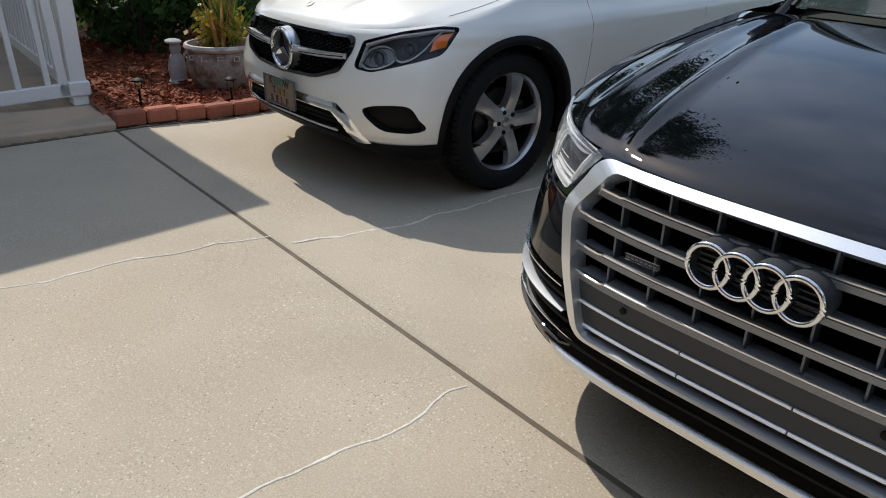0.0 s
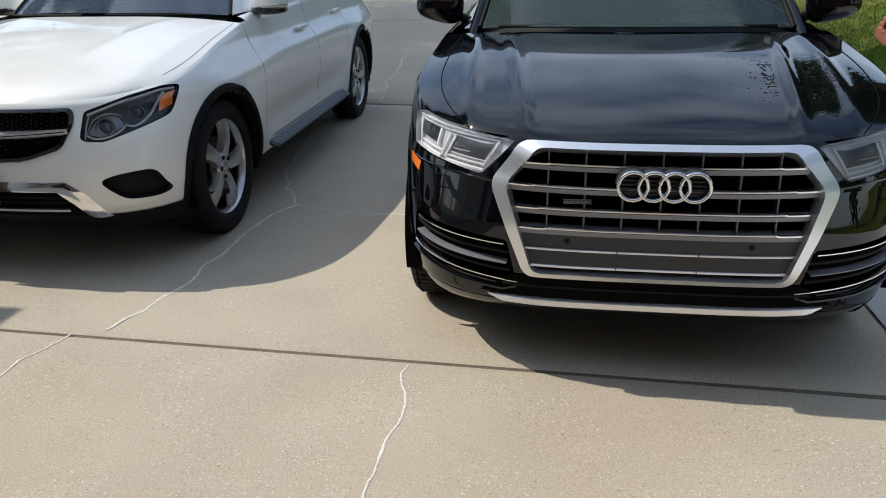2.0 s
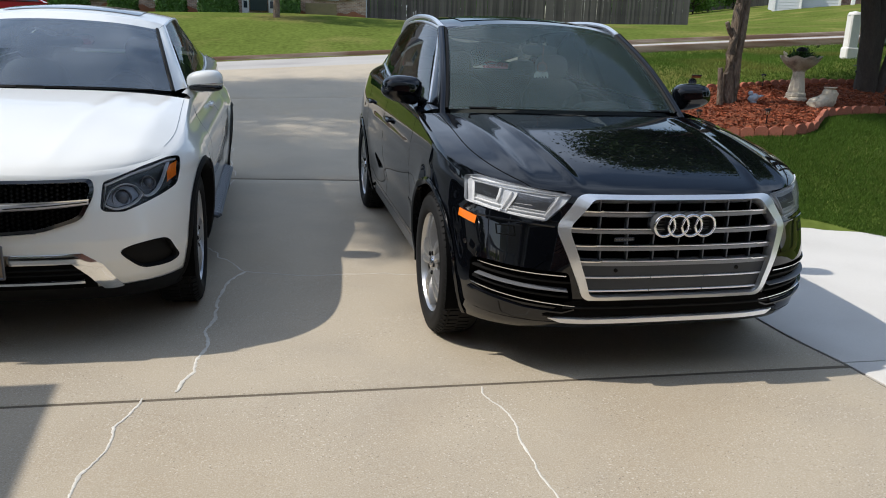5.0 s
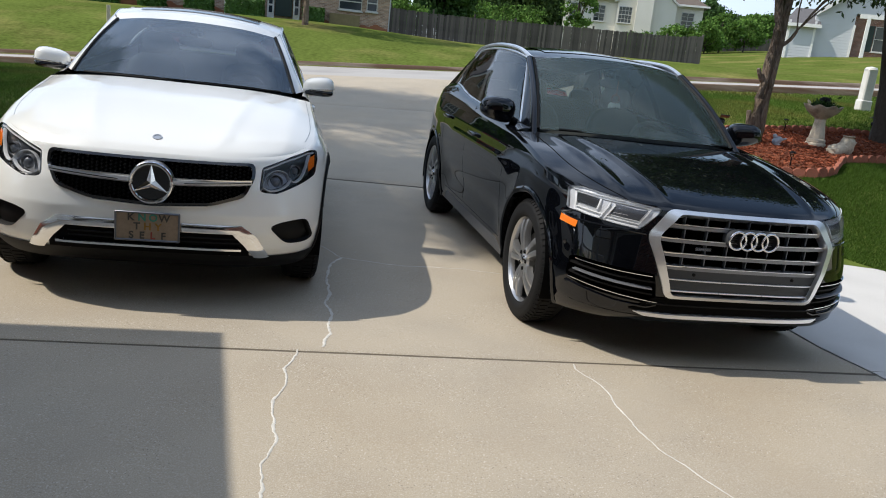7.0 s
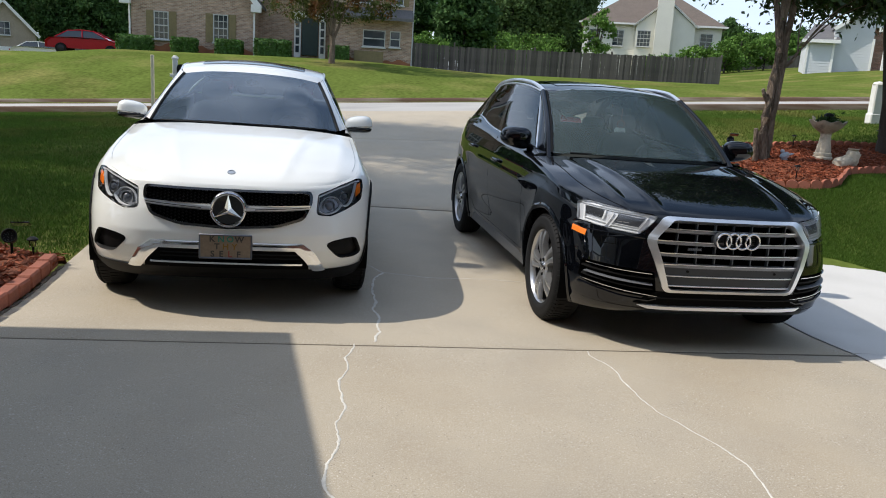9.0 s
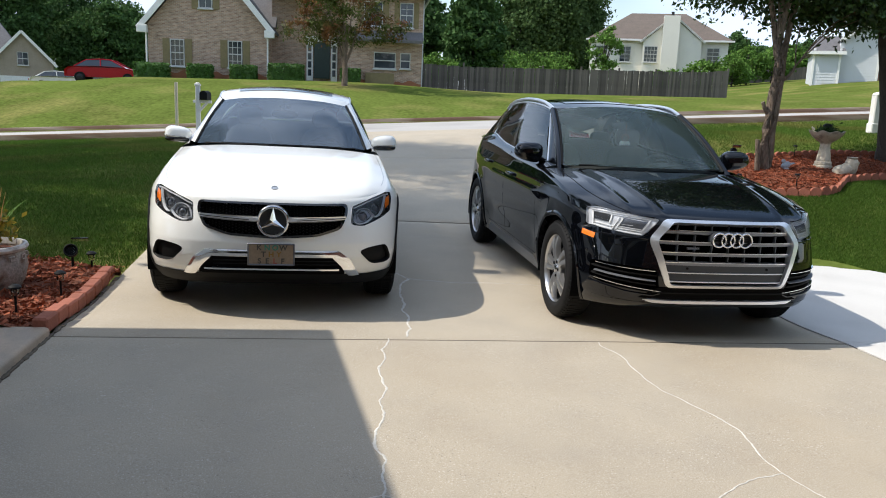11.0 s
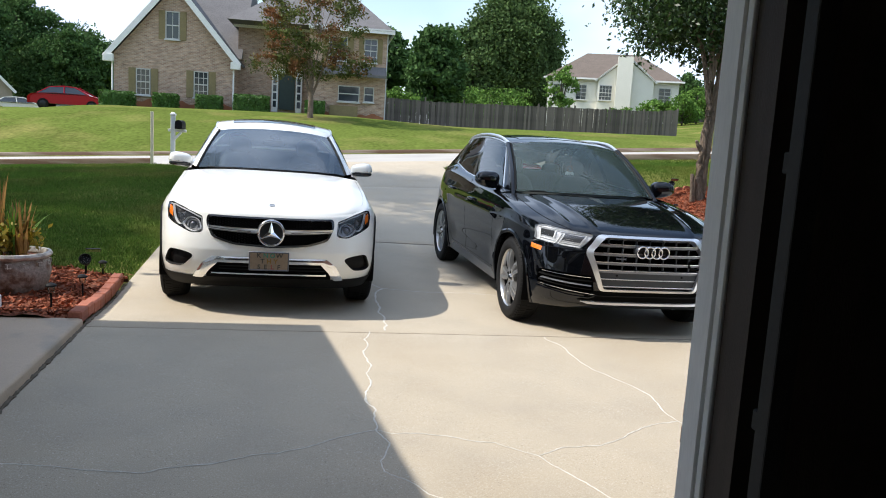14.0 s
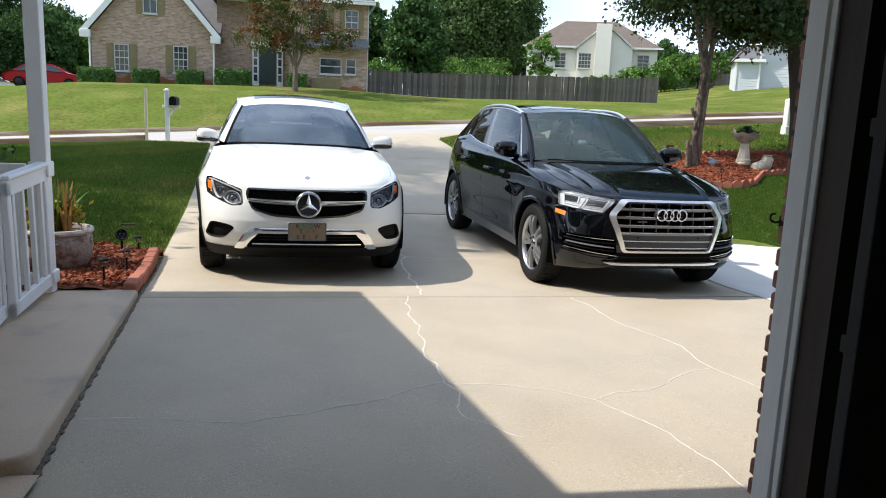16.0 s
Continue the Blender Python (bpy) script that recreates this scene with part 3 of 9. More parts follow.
class Shape:
    """The outer skin of a car: plan and side curves."""

    def __init__(self, length, wide, nose, top, hub_f, hub_r, yc=1.0, yr=3.75, p=3.1, pr=3.4, tail=None, arch=0.405):
        self.length, self.wide, self.nose, self.top = length, wide, nose, top
        self.hub_f, self.hub_r, self.yc, self.yr, self.p, self.pr, self.arch = hub_f, hub_r, yc, yr, p, pr, arch
        self.tail = tail

    def w(self, z):
        return table(z, *self.wide)

    def pw(self, z):
        """The bumper corners are squarer low down."""
        return table(z, [0.25, 0.45, 0.62, 0.78], [3.9, 3.8, 3.3, self.p])

    def front(self, x, z, off=0.0):
        """The point of the front skin at this x and z, off metres out of it."""
        q = min(abs(x) / self.w(z), 0.9995)
        a = self.yc - table(z, *self.nose)
        p = self.pw(z)
        y = self.yc - a * (1 - q ** p) ** (1 / p)
        if off:
            e = 0.004
            qq = min(abs(x) + e, self.w(z) * 0.9995) / self.w(z)
            y2 = self.yc - a * (1 - qq ** p) ** (1 / p)
            s = min((y2 - y) / e, 6.0) * (1 if x >= 0 else -1)
            nz = (table(z + 0.01, *self.nose) - table(z - 0.01, *self.nose)) / 0.02
            nv = Vector((s, -1.0, nz)).normalized()
            return Vector((x, y, z)) + nv * off
        return Vector((x, y, z))

    def ztop(self, y):
        return table(y, *self.top)

    def columns(self):
        cols = [("f", q) for q in np.linspace(0, 0.90, 58)]
        t0 = math.asin(0.90 ** (self.p / 2))
        cols += [("f", math.sin(t) ** (2 / self.p)) for t in np.linspace(t0, math.pi / 2, 16)[1:]]
        cols += [("s", y) for y in np.linspace(self.yc, self.yr, 66)[1:]]
        cols += [("r", t) for t in np.linspace(0, math.pi / 2, 16)[1:]]
        return cols

    def skin(self, col, z):
        kind, q = col
        w = self.w(z)
        if kind == "f":
            a = self.yc - table(z, *self.nose)
            p = self.pw(z)
            return w * q, self.yc - a * (1 - min(q, 1.0) ** p) ** (1 / p)
        if kind == "s":
            return w + self.flare(q, z), q
        end = table(z, *self.tail)
        return w * math.cos(q) ** (2 / self.pr) if q < math.pi / 2 - 1e-6 else 0.0, self.yr + (end - self.yr) * math.sin(q) ** (2 / self.pr)

    def flare(self, y, z):
        """Arches stand proud; the doors are drawn in low down."""
        f = 0.0
        for c in (self.hub_f, self.hub_r):
            d = math.hypot(y - c, z - 0.37)
            f += 0.016 * math.exp(-((d - self.arch) / 0.09) ** 2)
        mid = smooth((y - self.hub_f - 0.45) / 0.3) * smooth((self.hub_r - 0.45 - y) / 0.3)
        return f - mid * (0.022 * math.exp(-((z - 0.48) / 0.10) ** 2)) + mid * 0.006 * math.exp(-((z - 0.86) / 0.03) ** 2)

    def rim_height(self, col):
        kind, q = col
        if kind == "f":
            y = self.skin(col, 0.88)[1]
            return self.ztop(y)
        if kind == "s":
            return self.ztop(q)
        return self.ztop(self.yr + (self.length - self.yr) * math.sin(q))


def inside(poly, x, z):
    """Whether (x, z) lies in the polygon."""
    hit = False
    for (x0, z0), (x1, z1) in zip(poly, poly[1:] + poly[:1]):
        if (z0 > z) != (z1 > z) and x < (x1 - x0) * (z - z0) / (z1 - z0) + x0:
            hit = not hit
    return hit


def shell(sh, holes, bottom, rows=48):
    """The painted side skin with wheel arches cut and openings for grille, lamps and vents."""
    cols = sh.columns()
    pts = []
    full = [(c, -1) for c in cols[::-1]] + [(c, 1) for c in cols[1:]]
    for c, sgn in full:
        zt = sh.rim_height(c)
        kind, q = c
        zb = bottom(sh.skin(c, 0.4)[1])
        line = []
        for j in range(rows + 1):
            z = lerp(zb, zt, j / rows)
            x, y = sh.skin(c, z)
            if j == rows:
                x, y = x - 0.010 * (1 if x > 0.02 else 0), y
            line.append(Vector((x * sgn, y, z)))
        pts.append(line)
    n = rows + 1
    drop = set()
    for i in range(len(pts) - 1):
        for j in range(rows):
            m = (pts[i][j] + pts[i + 1][j] + pts[i][j + 1] + pts[i + 1][j + 1]) / 4
            kind = full[i][0][0]
            if abs(m.x) > 0.6:
                for hub in (sh.hub_f, sh.hub_r):
                    if math.hypot(m.y - hub, m.z - 0.37) < sh.arch:
                        drop.add((i, j))
            if m.y < 0.95 and any(inside(h, m.x, m.z) for h in holes):
                drop.add((i, j))
    # pull the ragged arch edge onto the circle
    for i in range(len(pts)):
        for j in range(n):
            near = [(i + a, j + b) for a in (-1, 0) for b in (-1, 0) if 0 <= i + a < len(pts) - 1 and 0 <= j + b < rows]
            k = sum(q in drop for q in near)
            p = pts[i][j]
            if 0 < k < len(near) and abs(p.x) > 0.6:
                for hub in (sh.hub_f, sh.hub_r):
                    d = math.hypot(p.y - hub, p.z - 0.37)
                    if abs(d - sh.arch) < 0.06:
                        p.y, p.z = hub + (p.y - hub) * sh.arch / d, 0.37 + (p.z - 0.37) * sh.arch / d
    # and the edges of the openings onto their outlines
    for i in range(len(pts)):
        for j in range(n):
            near = [(i + a, j + b) for a in (-1, 0) for b in (-1, 0) if 0 <= i + a < len(pts) - 1 and 0 <= j + b < rows]
            k = sum(q in drop for q in near)
            p = pts[i][j]
            if 0 < k < len(near) and p.y < 0.95:
                best = None
                for h in holes:
                    for (x0, z0), (x1, z1) in zip(h, h[1:] + h[:1]):
                        t = ((p.x - x0) * (x1 - x0) + (p.z - z0) * (z1 - z0)) / max((x1 - x0) ** 2 + (z1 - z0) ** 2, 1e-9)
                        t = min(max(t, 0), 1)
                        q = (lerp(x0, x1, t), lerp(z0, z1, t))
                        d = math.hypot(q[0] - p.x, q[1] - p.z)
                        if best is None or d < best[0]:
                            best = (d, q)
                if best and best[0] < 0.026:
                    pts[i][j] = sh.front(*best[1])
    g = Geo()
    g.v = [tuple(p) for line in pts for p in line]
    g.f = [(i * n + j, (i + 1) * n + j, (i + 1) * n + j + 1, i * n + j + 1) for i in range(len(pts) - 1) for j in range(rows) if (i, j) not in drop]
    return g


def top_deck(sh, y_cowl, cowl_z, bow, crown, ridge, nu=64, nv=44):
    """Bonnet and wing tops: between the rim of the skin and the foot of the windscreen."""
    cols = sh.columns()
    rim = []
    for c in cols:
        zt = sh.rim_height(c)
        x, y = sh.skin(c, zt)
        if y > y_cowl:
            break
        rim.append(Vector((x - 0.010 * (1 if x > 0.02 else 0), y, zt)))
    # corner where the front edge ends and the side edge begins
    k = max(i for i, p in enumerate(rim) if p.x < 0.80 * max(q.x for q in rim))
    front, side = rim[:k + 1], rim[k:]

    def along(line, t):
        d = [0.0]
        for a, b in zip(line, line[1:]):
            d.append(d[-1] + (b - a).length)
        s = t * d[-1]
        for i in range(len(line) - 1):
            if s <= d[i + 1] or i == len(line) - 2:
                return line[i].lerp(line[i + 1], (s - d[i]) / max(d[i + 1] - d[i], 1e-9))

    end = side[-1]

    def edge_front(u):
        p = along(front, abs(u))
        return Vector((math.copysign(p.x, u) if u else 0.0, p.y, p.z))

    def edge_back(u):
        return Vector((u * end.x, lerp(y_cowl - bow, end.y, abs(u) ** 2), lerp(cowl_z, end.z, abs(u) ** 3)))

    def edge_side(v, sgn):
        p = along(side, v)
        return Vector((p.x * sgn, p.y, p.z))

    def at(uu, v):
        u = 2 * uu - 1
        a, b = edge_front(u), edge_back(u)
        c, d = edge_side(v, -1), edge_side(v, 1)
        t = (u + 1) / 2
        p = a.lerp(b, v) + c.lerp(d, t)
        p -= edge_front(-1).lerp(edge_front(1), t).lerp(edge_back(-1).lerp(edge_back(1), t), v)
        x = abs(p.x)
        body = 1 - abs(u) ** 5
        p.z += crown * body * (math.sin(math.pi * v ** 0.62) * 0.75 + 0.25 * math.sin(math.pi * v)) if 0 < v < 1 else 0
        for r0, r1, h, wd in ridge:
            xr = lerp(r0, r1, v)
            p.z += h * math.exp(-((x - xr) / wd) ** 2) * min(1, 6 * v) * min(1, 8 * (1 - v))
        return p

    g = Geo()
    g.grid(lambda u, v: at(u, v), nu, nv)
    return g, at


def strip(sh, poly_a, poly_b, off_a, off_b, lip, steps=10, closed=True, bulge=0.0):
    """A flat band between two outlines of equal count on the front skin, with sides of depth lip."""
    def fine(poly):
        out = []
        pairs = list(zip(poly, poly[1:] + poly[:1])) if closed else list(zip(poly, poly[1:]))
        for a, b in pairs:
            out += [(lerp(a[0], b[0], i / steps), lerp(a[1], b[1], i / steps)) for i in range(steps)]
        return out if closed else out + [poly[-1]]
    a, b = fine(poly_a), fine(poly_b)
    rings = [[sh.front(*p, off_a - lip) for p in a], [sh.front(*p, off_a) for p in a]] + [[sh.front(lerp(p[0], q[0], t), lerp(p[1], q[1], t), lerp(off_a, off_b, t) + bulge * 4 * t * (1 - t)) for p, q in zip(a, b)] for t in ((0.2, 0.4, 0.6, 0.8) if bulge else ())] + [[sh.front(*p, off_b) for p in b], [sh.front(*p, off_b - lip) for p in b]]
    g = Geo()
    n = len(a)
    g.v = [tuple(p) for r in rings for p in r]
    for r in range(len(rings) - 1):
        for i in range(n if closed else n - 1):
            q = (i + 1) % n
            g.f.append((r * n + i, r * n + q, (r + 1) * n + q, (r + 1) * n + i))
    return g


def sheet(sh, x0, x1, zlo, zhi, off, nu=24, nv=8):
    """A sheet on the front skin between x0 and x1 and two height curves."""
    g = Geo()
    g.grid(lambda u, v: sh.front(lerp(x0, x1, u), lerp(zlo(lerp(x0, x1, u)), zhi(lerp(x0, x1, u)), v), off), nu, nv)
    return g.turned(x1 < x0)


def bar(sh, pts, off, height, depth, steps=14):
    """A blade that follows points (x, z) on the front skin."""
    line = []
    for a, b in zip(pts, pts[1:]):
        line += [(lerp(a[0], b[0], i / steps), lerp(a[1], b[1], i / steps)) for i in range(steps)]
    line.append(pts[-1])
    g = Geo()
    for x, z in line:
        h = height / 2
        for dz, o in ((-h, off - depth), (-h * 0.7, off), (h * 0.5, off), (h, off - depth * 0.35), (h, off - depth)):
            p = sh.front(x, z, o)
            g.v.append((p.x, p.y, p.z + dz))
    n = len(line)
    for i in range(n - 1):
        for k in range(5):
            g.f.append((i * 5 + k, i * 5 + (k + 1) % 5, (i + 1) * 5 + (k + 1) % 5, (i + 1) * 5 + k))
    g.f.append((0, 1, 2, 3, 4))
    g.f.append(tuple((n - 1) * 5 + k for k in (4, 3, 2, 1, 0)))
    return g


def rounded(poly, r=0.02, n=4):
    """The outline with its corners rounded off."""
    out = []
    k = len(poly)
    for i in range(k):
        a, b, c = (Vector(poly[(i + d) % k]) for d in (-1, 0, 1))
        p = b.lerp(a, min(r / max((a - b).length, 1e-6), 0.45))
        q = b.lerp(c, min(r / max((c - b).length, 1e-6), 0.45))
        for j in range(n + 1):
            t = j / n
            s = p * (1 - t) ** 2 + b * 2 * t * (1 - t) + q * t * t
            out.append((s.x, s.y))
    return out


def mirror_poly(p):
    return [(-x, z) for x, z in p]


def ruled(a, b, nu, nv, bulge=None):
    """A sheet between two curves a(t) and b(t)."""
    g = Geo()
    g.grid(lambda u, v: a(u).lerp(b(u), v) + (bulge(u, v) if bulge else Vector()), nu, nv)
    return g


def curve3(pts):
    """A smooth curve through points by parameter."""
    ps = [Vector(p) for p in pts]
    n = len(ps) - 1

    def at(t):
        s = min(max(t, 0.0), 1.0) * n
        i = min(int(s), n - 1)
        f = s - i
        p0, p1, p2, p3 = ps[max(i - 1, 0)], ps[i], ps[i + 1], ps[min(i + 2, n)]
        return 0.5 * ((2 * p1) + (p2 - p0) * f + (2 * p0 - 5 * p1 + 4 * p2 - p3) * f * f + (3 * p1 - p0 - 3 * p2 + p3) * f ** 3)
    return at


def flip(p):
    return Vector((-p.x, p.y, p.z))


def wheel(car, x, y, style):
    """A wheel that faces out at x; rim with spokes, tyre, brake disc and cap."""
    out = 1 if x > 0 else -1
    base = Matrix.Translation((x, y, 0.366)) @ Matrix.Rotation(radians(90) * out, 4, "Y")
    # local z points out of the car
    R = 0.366
    rim = Geo()
    rim.lathe([(0.243, -0.03), (0.246, -0.006), (0.250, 0.0), (0.257, 0.012), (0.260, 0.006), (0.258, -0.02), (0.258, -0.20)], 48)
    barrel = Geo().lathe([(0.246, -0.20), (0.240, -0.03), (0.244, -0.026)], 40)
    rng_n = 5
    arms_done = []
    for k in range(rng_n):
        a0 = 2 * math.pi * k / rng_n + (math.pi / 2)
        if style == "twin":
            arms = ((a0 - 0.25, a0 - 0.165), (a0 + 0.25, a0 + 0.165))
            wid = (0.030, 0.040)
        else:
            arms = ((a0, a0),)
            wid = (0.064, 0.092)
        for s0, s1 in arms:
            arm = Geo()
            arms_done.append(arm)
            p0 = Vector((0.055 * math.cos(s0), 0.055 * math.sin(s0), 0.004))
            p1 = Vector((0.247 * math.cos(s1), 0.247 * math.sin(s1), 0.0))
            d = (p1 - p0)
            side = Vector((-d.y, d.x, 0)).normalized()
            for i in range(6):
                t = i / 5
                c = p0.lerp(p1, t)
                c.z += 0.016 * math.sin(math.pi * t) - 0.004
                w = lerp(wid[0], wid[1], t) / 2 * (1 + 0.25 * (1 - math.sin(math.pi * t)))
                dep = lerp(0.045, 0.03, t)
                arm.v += [tuple(c - side * w + Vector((0, 0, -dep))), tuple(c - side * w * 0.86), tuple(c - side * w * 0.3 + Vector((0, 0, 0.004))), tuple(c + side * w * 0.3 + Vector((0, 0, 0.004))), tuple(c + side * w * 0.86), tuple(c + side * w + Vector((0, 0, -dep)))]
                if i:
                    o = len(arm.v) - 12
                    for q in range(5):
                        arm.f.append((o + q, o + q + 1, o + q + 7, o + q + 6))
    rim.lathe([(0.0, 0.0), (0.03, 0.002), (0.068, 0.004), (0.082, -0.008), (0.084, -0.05)], 30)
    ob = rim.part("wheel", M_ALLOY if style == "twin" else M_ALLOY_DARK, car, "five-spoke alloy wheel", sharp=30)
    ob.matrix_basis = base
    barrel.part("barrel", M_ALLOY_POCKET, ob, "dark inner barrel")
    for arm in arms_done:
        arm.part("spoke", M_ALLOY if style == "twin" else M_ALLOY_DARK, ob, sharp=30)
    t = Geo()
    prof = [(0.250, -0.17), (0.262, -0.185), (0.30, -0.195), (0.345, -0.185), (0.362, -0.165), (R, -0.12), (R, -0.05), (0.362, 0.0), (0.345, 0.02), (0.33, 0.026), (0.315, 0.0245), (0.305, 0.029), (0.282, 0.026), (0.264, 0.017), (0.257, 0.006)]
    t.lathe(prof, 64)
    t.part("tyre", M_TYRE, ob, "black road tyre", sharp=35)
    # tread blocks round the shoulder
    tr = Geo()
    for k in range(64):
        a = 2 * math.pi * (k + 0.5) / 64
        m = Matrix.Rotation(a, 4, "Z") @ Matrix.Translation((0.355, 0, 0.0)) @ Matrix.Rotation(radians(-38), 4, "Y")
        tr.box((0, 0, 0), (0.020, 0.022, 0.030), m)
        m = Matrix.Rotation(a, 4, "Z") @ Matrix.Translation((0.364, 0, -0.045))
        tr.box((0, 0, 0), (0.012, 0.024, 0.045), m)
        m = Matrix.Rotation(a + 0.05, 4, "Z") @ Matrix.Translation((0.364, 0, -0.105))
        tr.box((0, 0, 0), (0.012, 0.024, 0.055), m)
    tagged(tr.part("tread", M_TYRE, ob, "small black tread blocks", sharp=35), kind="stuff")
    b = Geo()
    b.lathe([(0.06, -0.065), (0.165, -0.065), (0.168, -0.07), (0.168, -0.09), (0.06, -0.09)], 36)
    b.box((0.0, 0.15, -0.085), (0.16, 0.07, 0.075), None, 0.012)
    b.part("brake_disc", M_IRON, ob, "iron brake disc with caliper", sharp=35)
    c = Geo()
    c.lathe([(0.0, 0.016), (0.02, 0.0155), (0.029, 0.011), (0.031, 0.002)], 24)
    c.part("centre_cap", M_CHROME if style == "twin" else M_ALLOY, ob, "small round centre cap", sharp=35)
    for k in range(5):
        a = 2 * math.pi * (k + 0.5) / 5 + math.pi / 2
        lug = Geo()
        lug.lathe([(0.013, -0.012), (0.013, 0.002), (0.009, 0.008), (0.0, 0.008)], 8, Matrix.Translation((0.055 * math.cos(a), 0.055 * math.sin(a), 0.004)))
        lug.part("wheel_bolt", M_PLASTIC, ob, "dark wheel bolt", sharp=35)
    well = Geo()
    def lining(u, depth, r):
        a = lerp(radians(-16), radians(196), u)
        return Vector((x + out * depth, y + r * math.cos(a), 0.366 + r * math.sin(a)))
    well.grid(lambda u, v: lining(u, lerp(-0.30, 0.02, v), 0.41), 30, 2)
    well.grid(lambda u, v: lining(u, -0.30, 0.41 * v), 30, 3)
    well.part("wheel_well", M_SHADE_BLACK, car, "dark wheel well lining", sharp=35)
    return ob


def car_cabin(car, driver_x, seat_mat, dash_z=1.02, mirror_z=1.425):
    """Dash, wheel, seats and lining seen through the glass."""
    g = Geo()
    g.grid(lambda u, v: Vector((lerp(-0.70, 0.70, u), lerp(1.36, 1.86, v), dash_z + 0.02 + 0.05 * math.sin(math.pi * v) - 0.10 * v ** 5)), 20, 10)
    g.grid(lambda u, v: Vector((lerp(-0.70, 0.70, u), 1.86, lerp(dash_z - 0.08, 0.5, v))), 10, 2)
    d = g.part("dashboard", M_CABIN, car, "dark padded dashboard")
    hood = Geo()
    hood.ball((driver_x, 1.78, dash_z + 0.055), (0.19, 0.10, 0.055), 0.8, 20)
    hood.part("instrument_hood", M_CABIN, d)
    s = Geo()
    tilt = Matrix.Translation((driver_x, 1.97, dash_z - 0.02)) @ Matrix.Rotation(radians(68), 4, "X")
    s.tube([tilt @ Vector((0.185 * math.cos(a), 0.185 * math.sin(a), 0)) for a in np.linspace(0, 2 * math.pi, 33)[:-1]], 0.016, 8, True)
    s.box((0, 0, 0), (0.32, 0.04, 0.02), tilt, 0.006)
    s.box((0, 0, 0), (0.10, 0.12, 0.035), tilt, 0.015)
    s.part("steering_wheel", M_CABIN, car, "dark steering wheel")
    for x in (-0.37, 0.37):
        b = Geo()
        lean = Matrix.Rotation(radians(-16), 4, "X")
        b.ball((x, 2.62, 0.86), (0.25, 0.09, 0.36), 0.62, 20, lean)
        b.ball((x, 2.36, 0.56), (0.26, 0.28, 0.09), 0.6, 20)
        so = b.part("seat", seat_mat, car, "leather front seat")
        h = Geo()
        h.ball((x, 2.74, 1.285), (0.125, 0.055, 0.095), 0.65, 18, lean)
        h.tube([(x - 0.05, 2.72, 1.13), (x - 0.05, 2.735, 1.25)], 0.007)
        h.tube([(x + 0.05, 2.72, 1.13), (x + 0.05, 2.735, 1.25)], 0.007)
        h.part("headrest", seat_mat, so)
    b = Geo()
    b.ball((0, 3.50, 0.86), (0.66, 0.10, 0.36), 0.45, 22, Matrix.Rotation(radians(-18), 4, "X"))
    b.ball((0, 3.20, 0.56), (0.66, 0.28, 0.10), 0.45, 22)
    for x in (-0.42, 0.42):
        b.ball((x, 3.60, 1.22), (0.12, 0.05, 0.08), 0.65, 16)
    b.part("rear_bench", seat_mat, car, "leather rear bench")
    m = Geo()
    m.ball((0.0, 2.00, mirror_z), (0.12, 0.022, 0.035), 0.7, 18)
    m.tube([(0.0, 2.00, mirror_z + 0.02), (0.0, 2.03, mirror_z + 0.09)], 0.012)
    m.box((0, 2.05, mirror_z + 0.065), (0.10, 0.08, 0.04), None, 0.015)
    m.part("rear_view_mirror", M_CABIN, car, "dark rear-view mirror and camera pod")
    f = Geo()
    f.box((0, 2.6, 0.33), (1.5, 2.9, 0.04))
    f.box((-0.80, 2.6, 0.70), (0.04, 2.4, 0.72))
    f.box((0.80, 2.6, 0.70), (0.04, 2.4, 0.72))
    f.box((0, 4.0, 0.80), (1.45, 0.04, 0.80))
    f.box((0, 4.15, 1.04), (1.20, 0.36, 0.03))
    f.part("cabin_tub", M_CABIN, car, "dark floor and door linings", sharp=0)


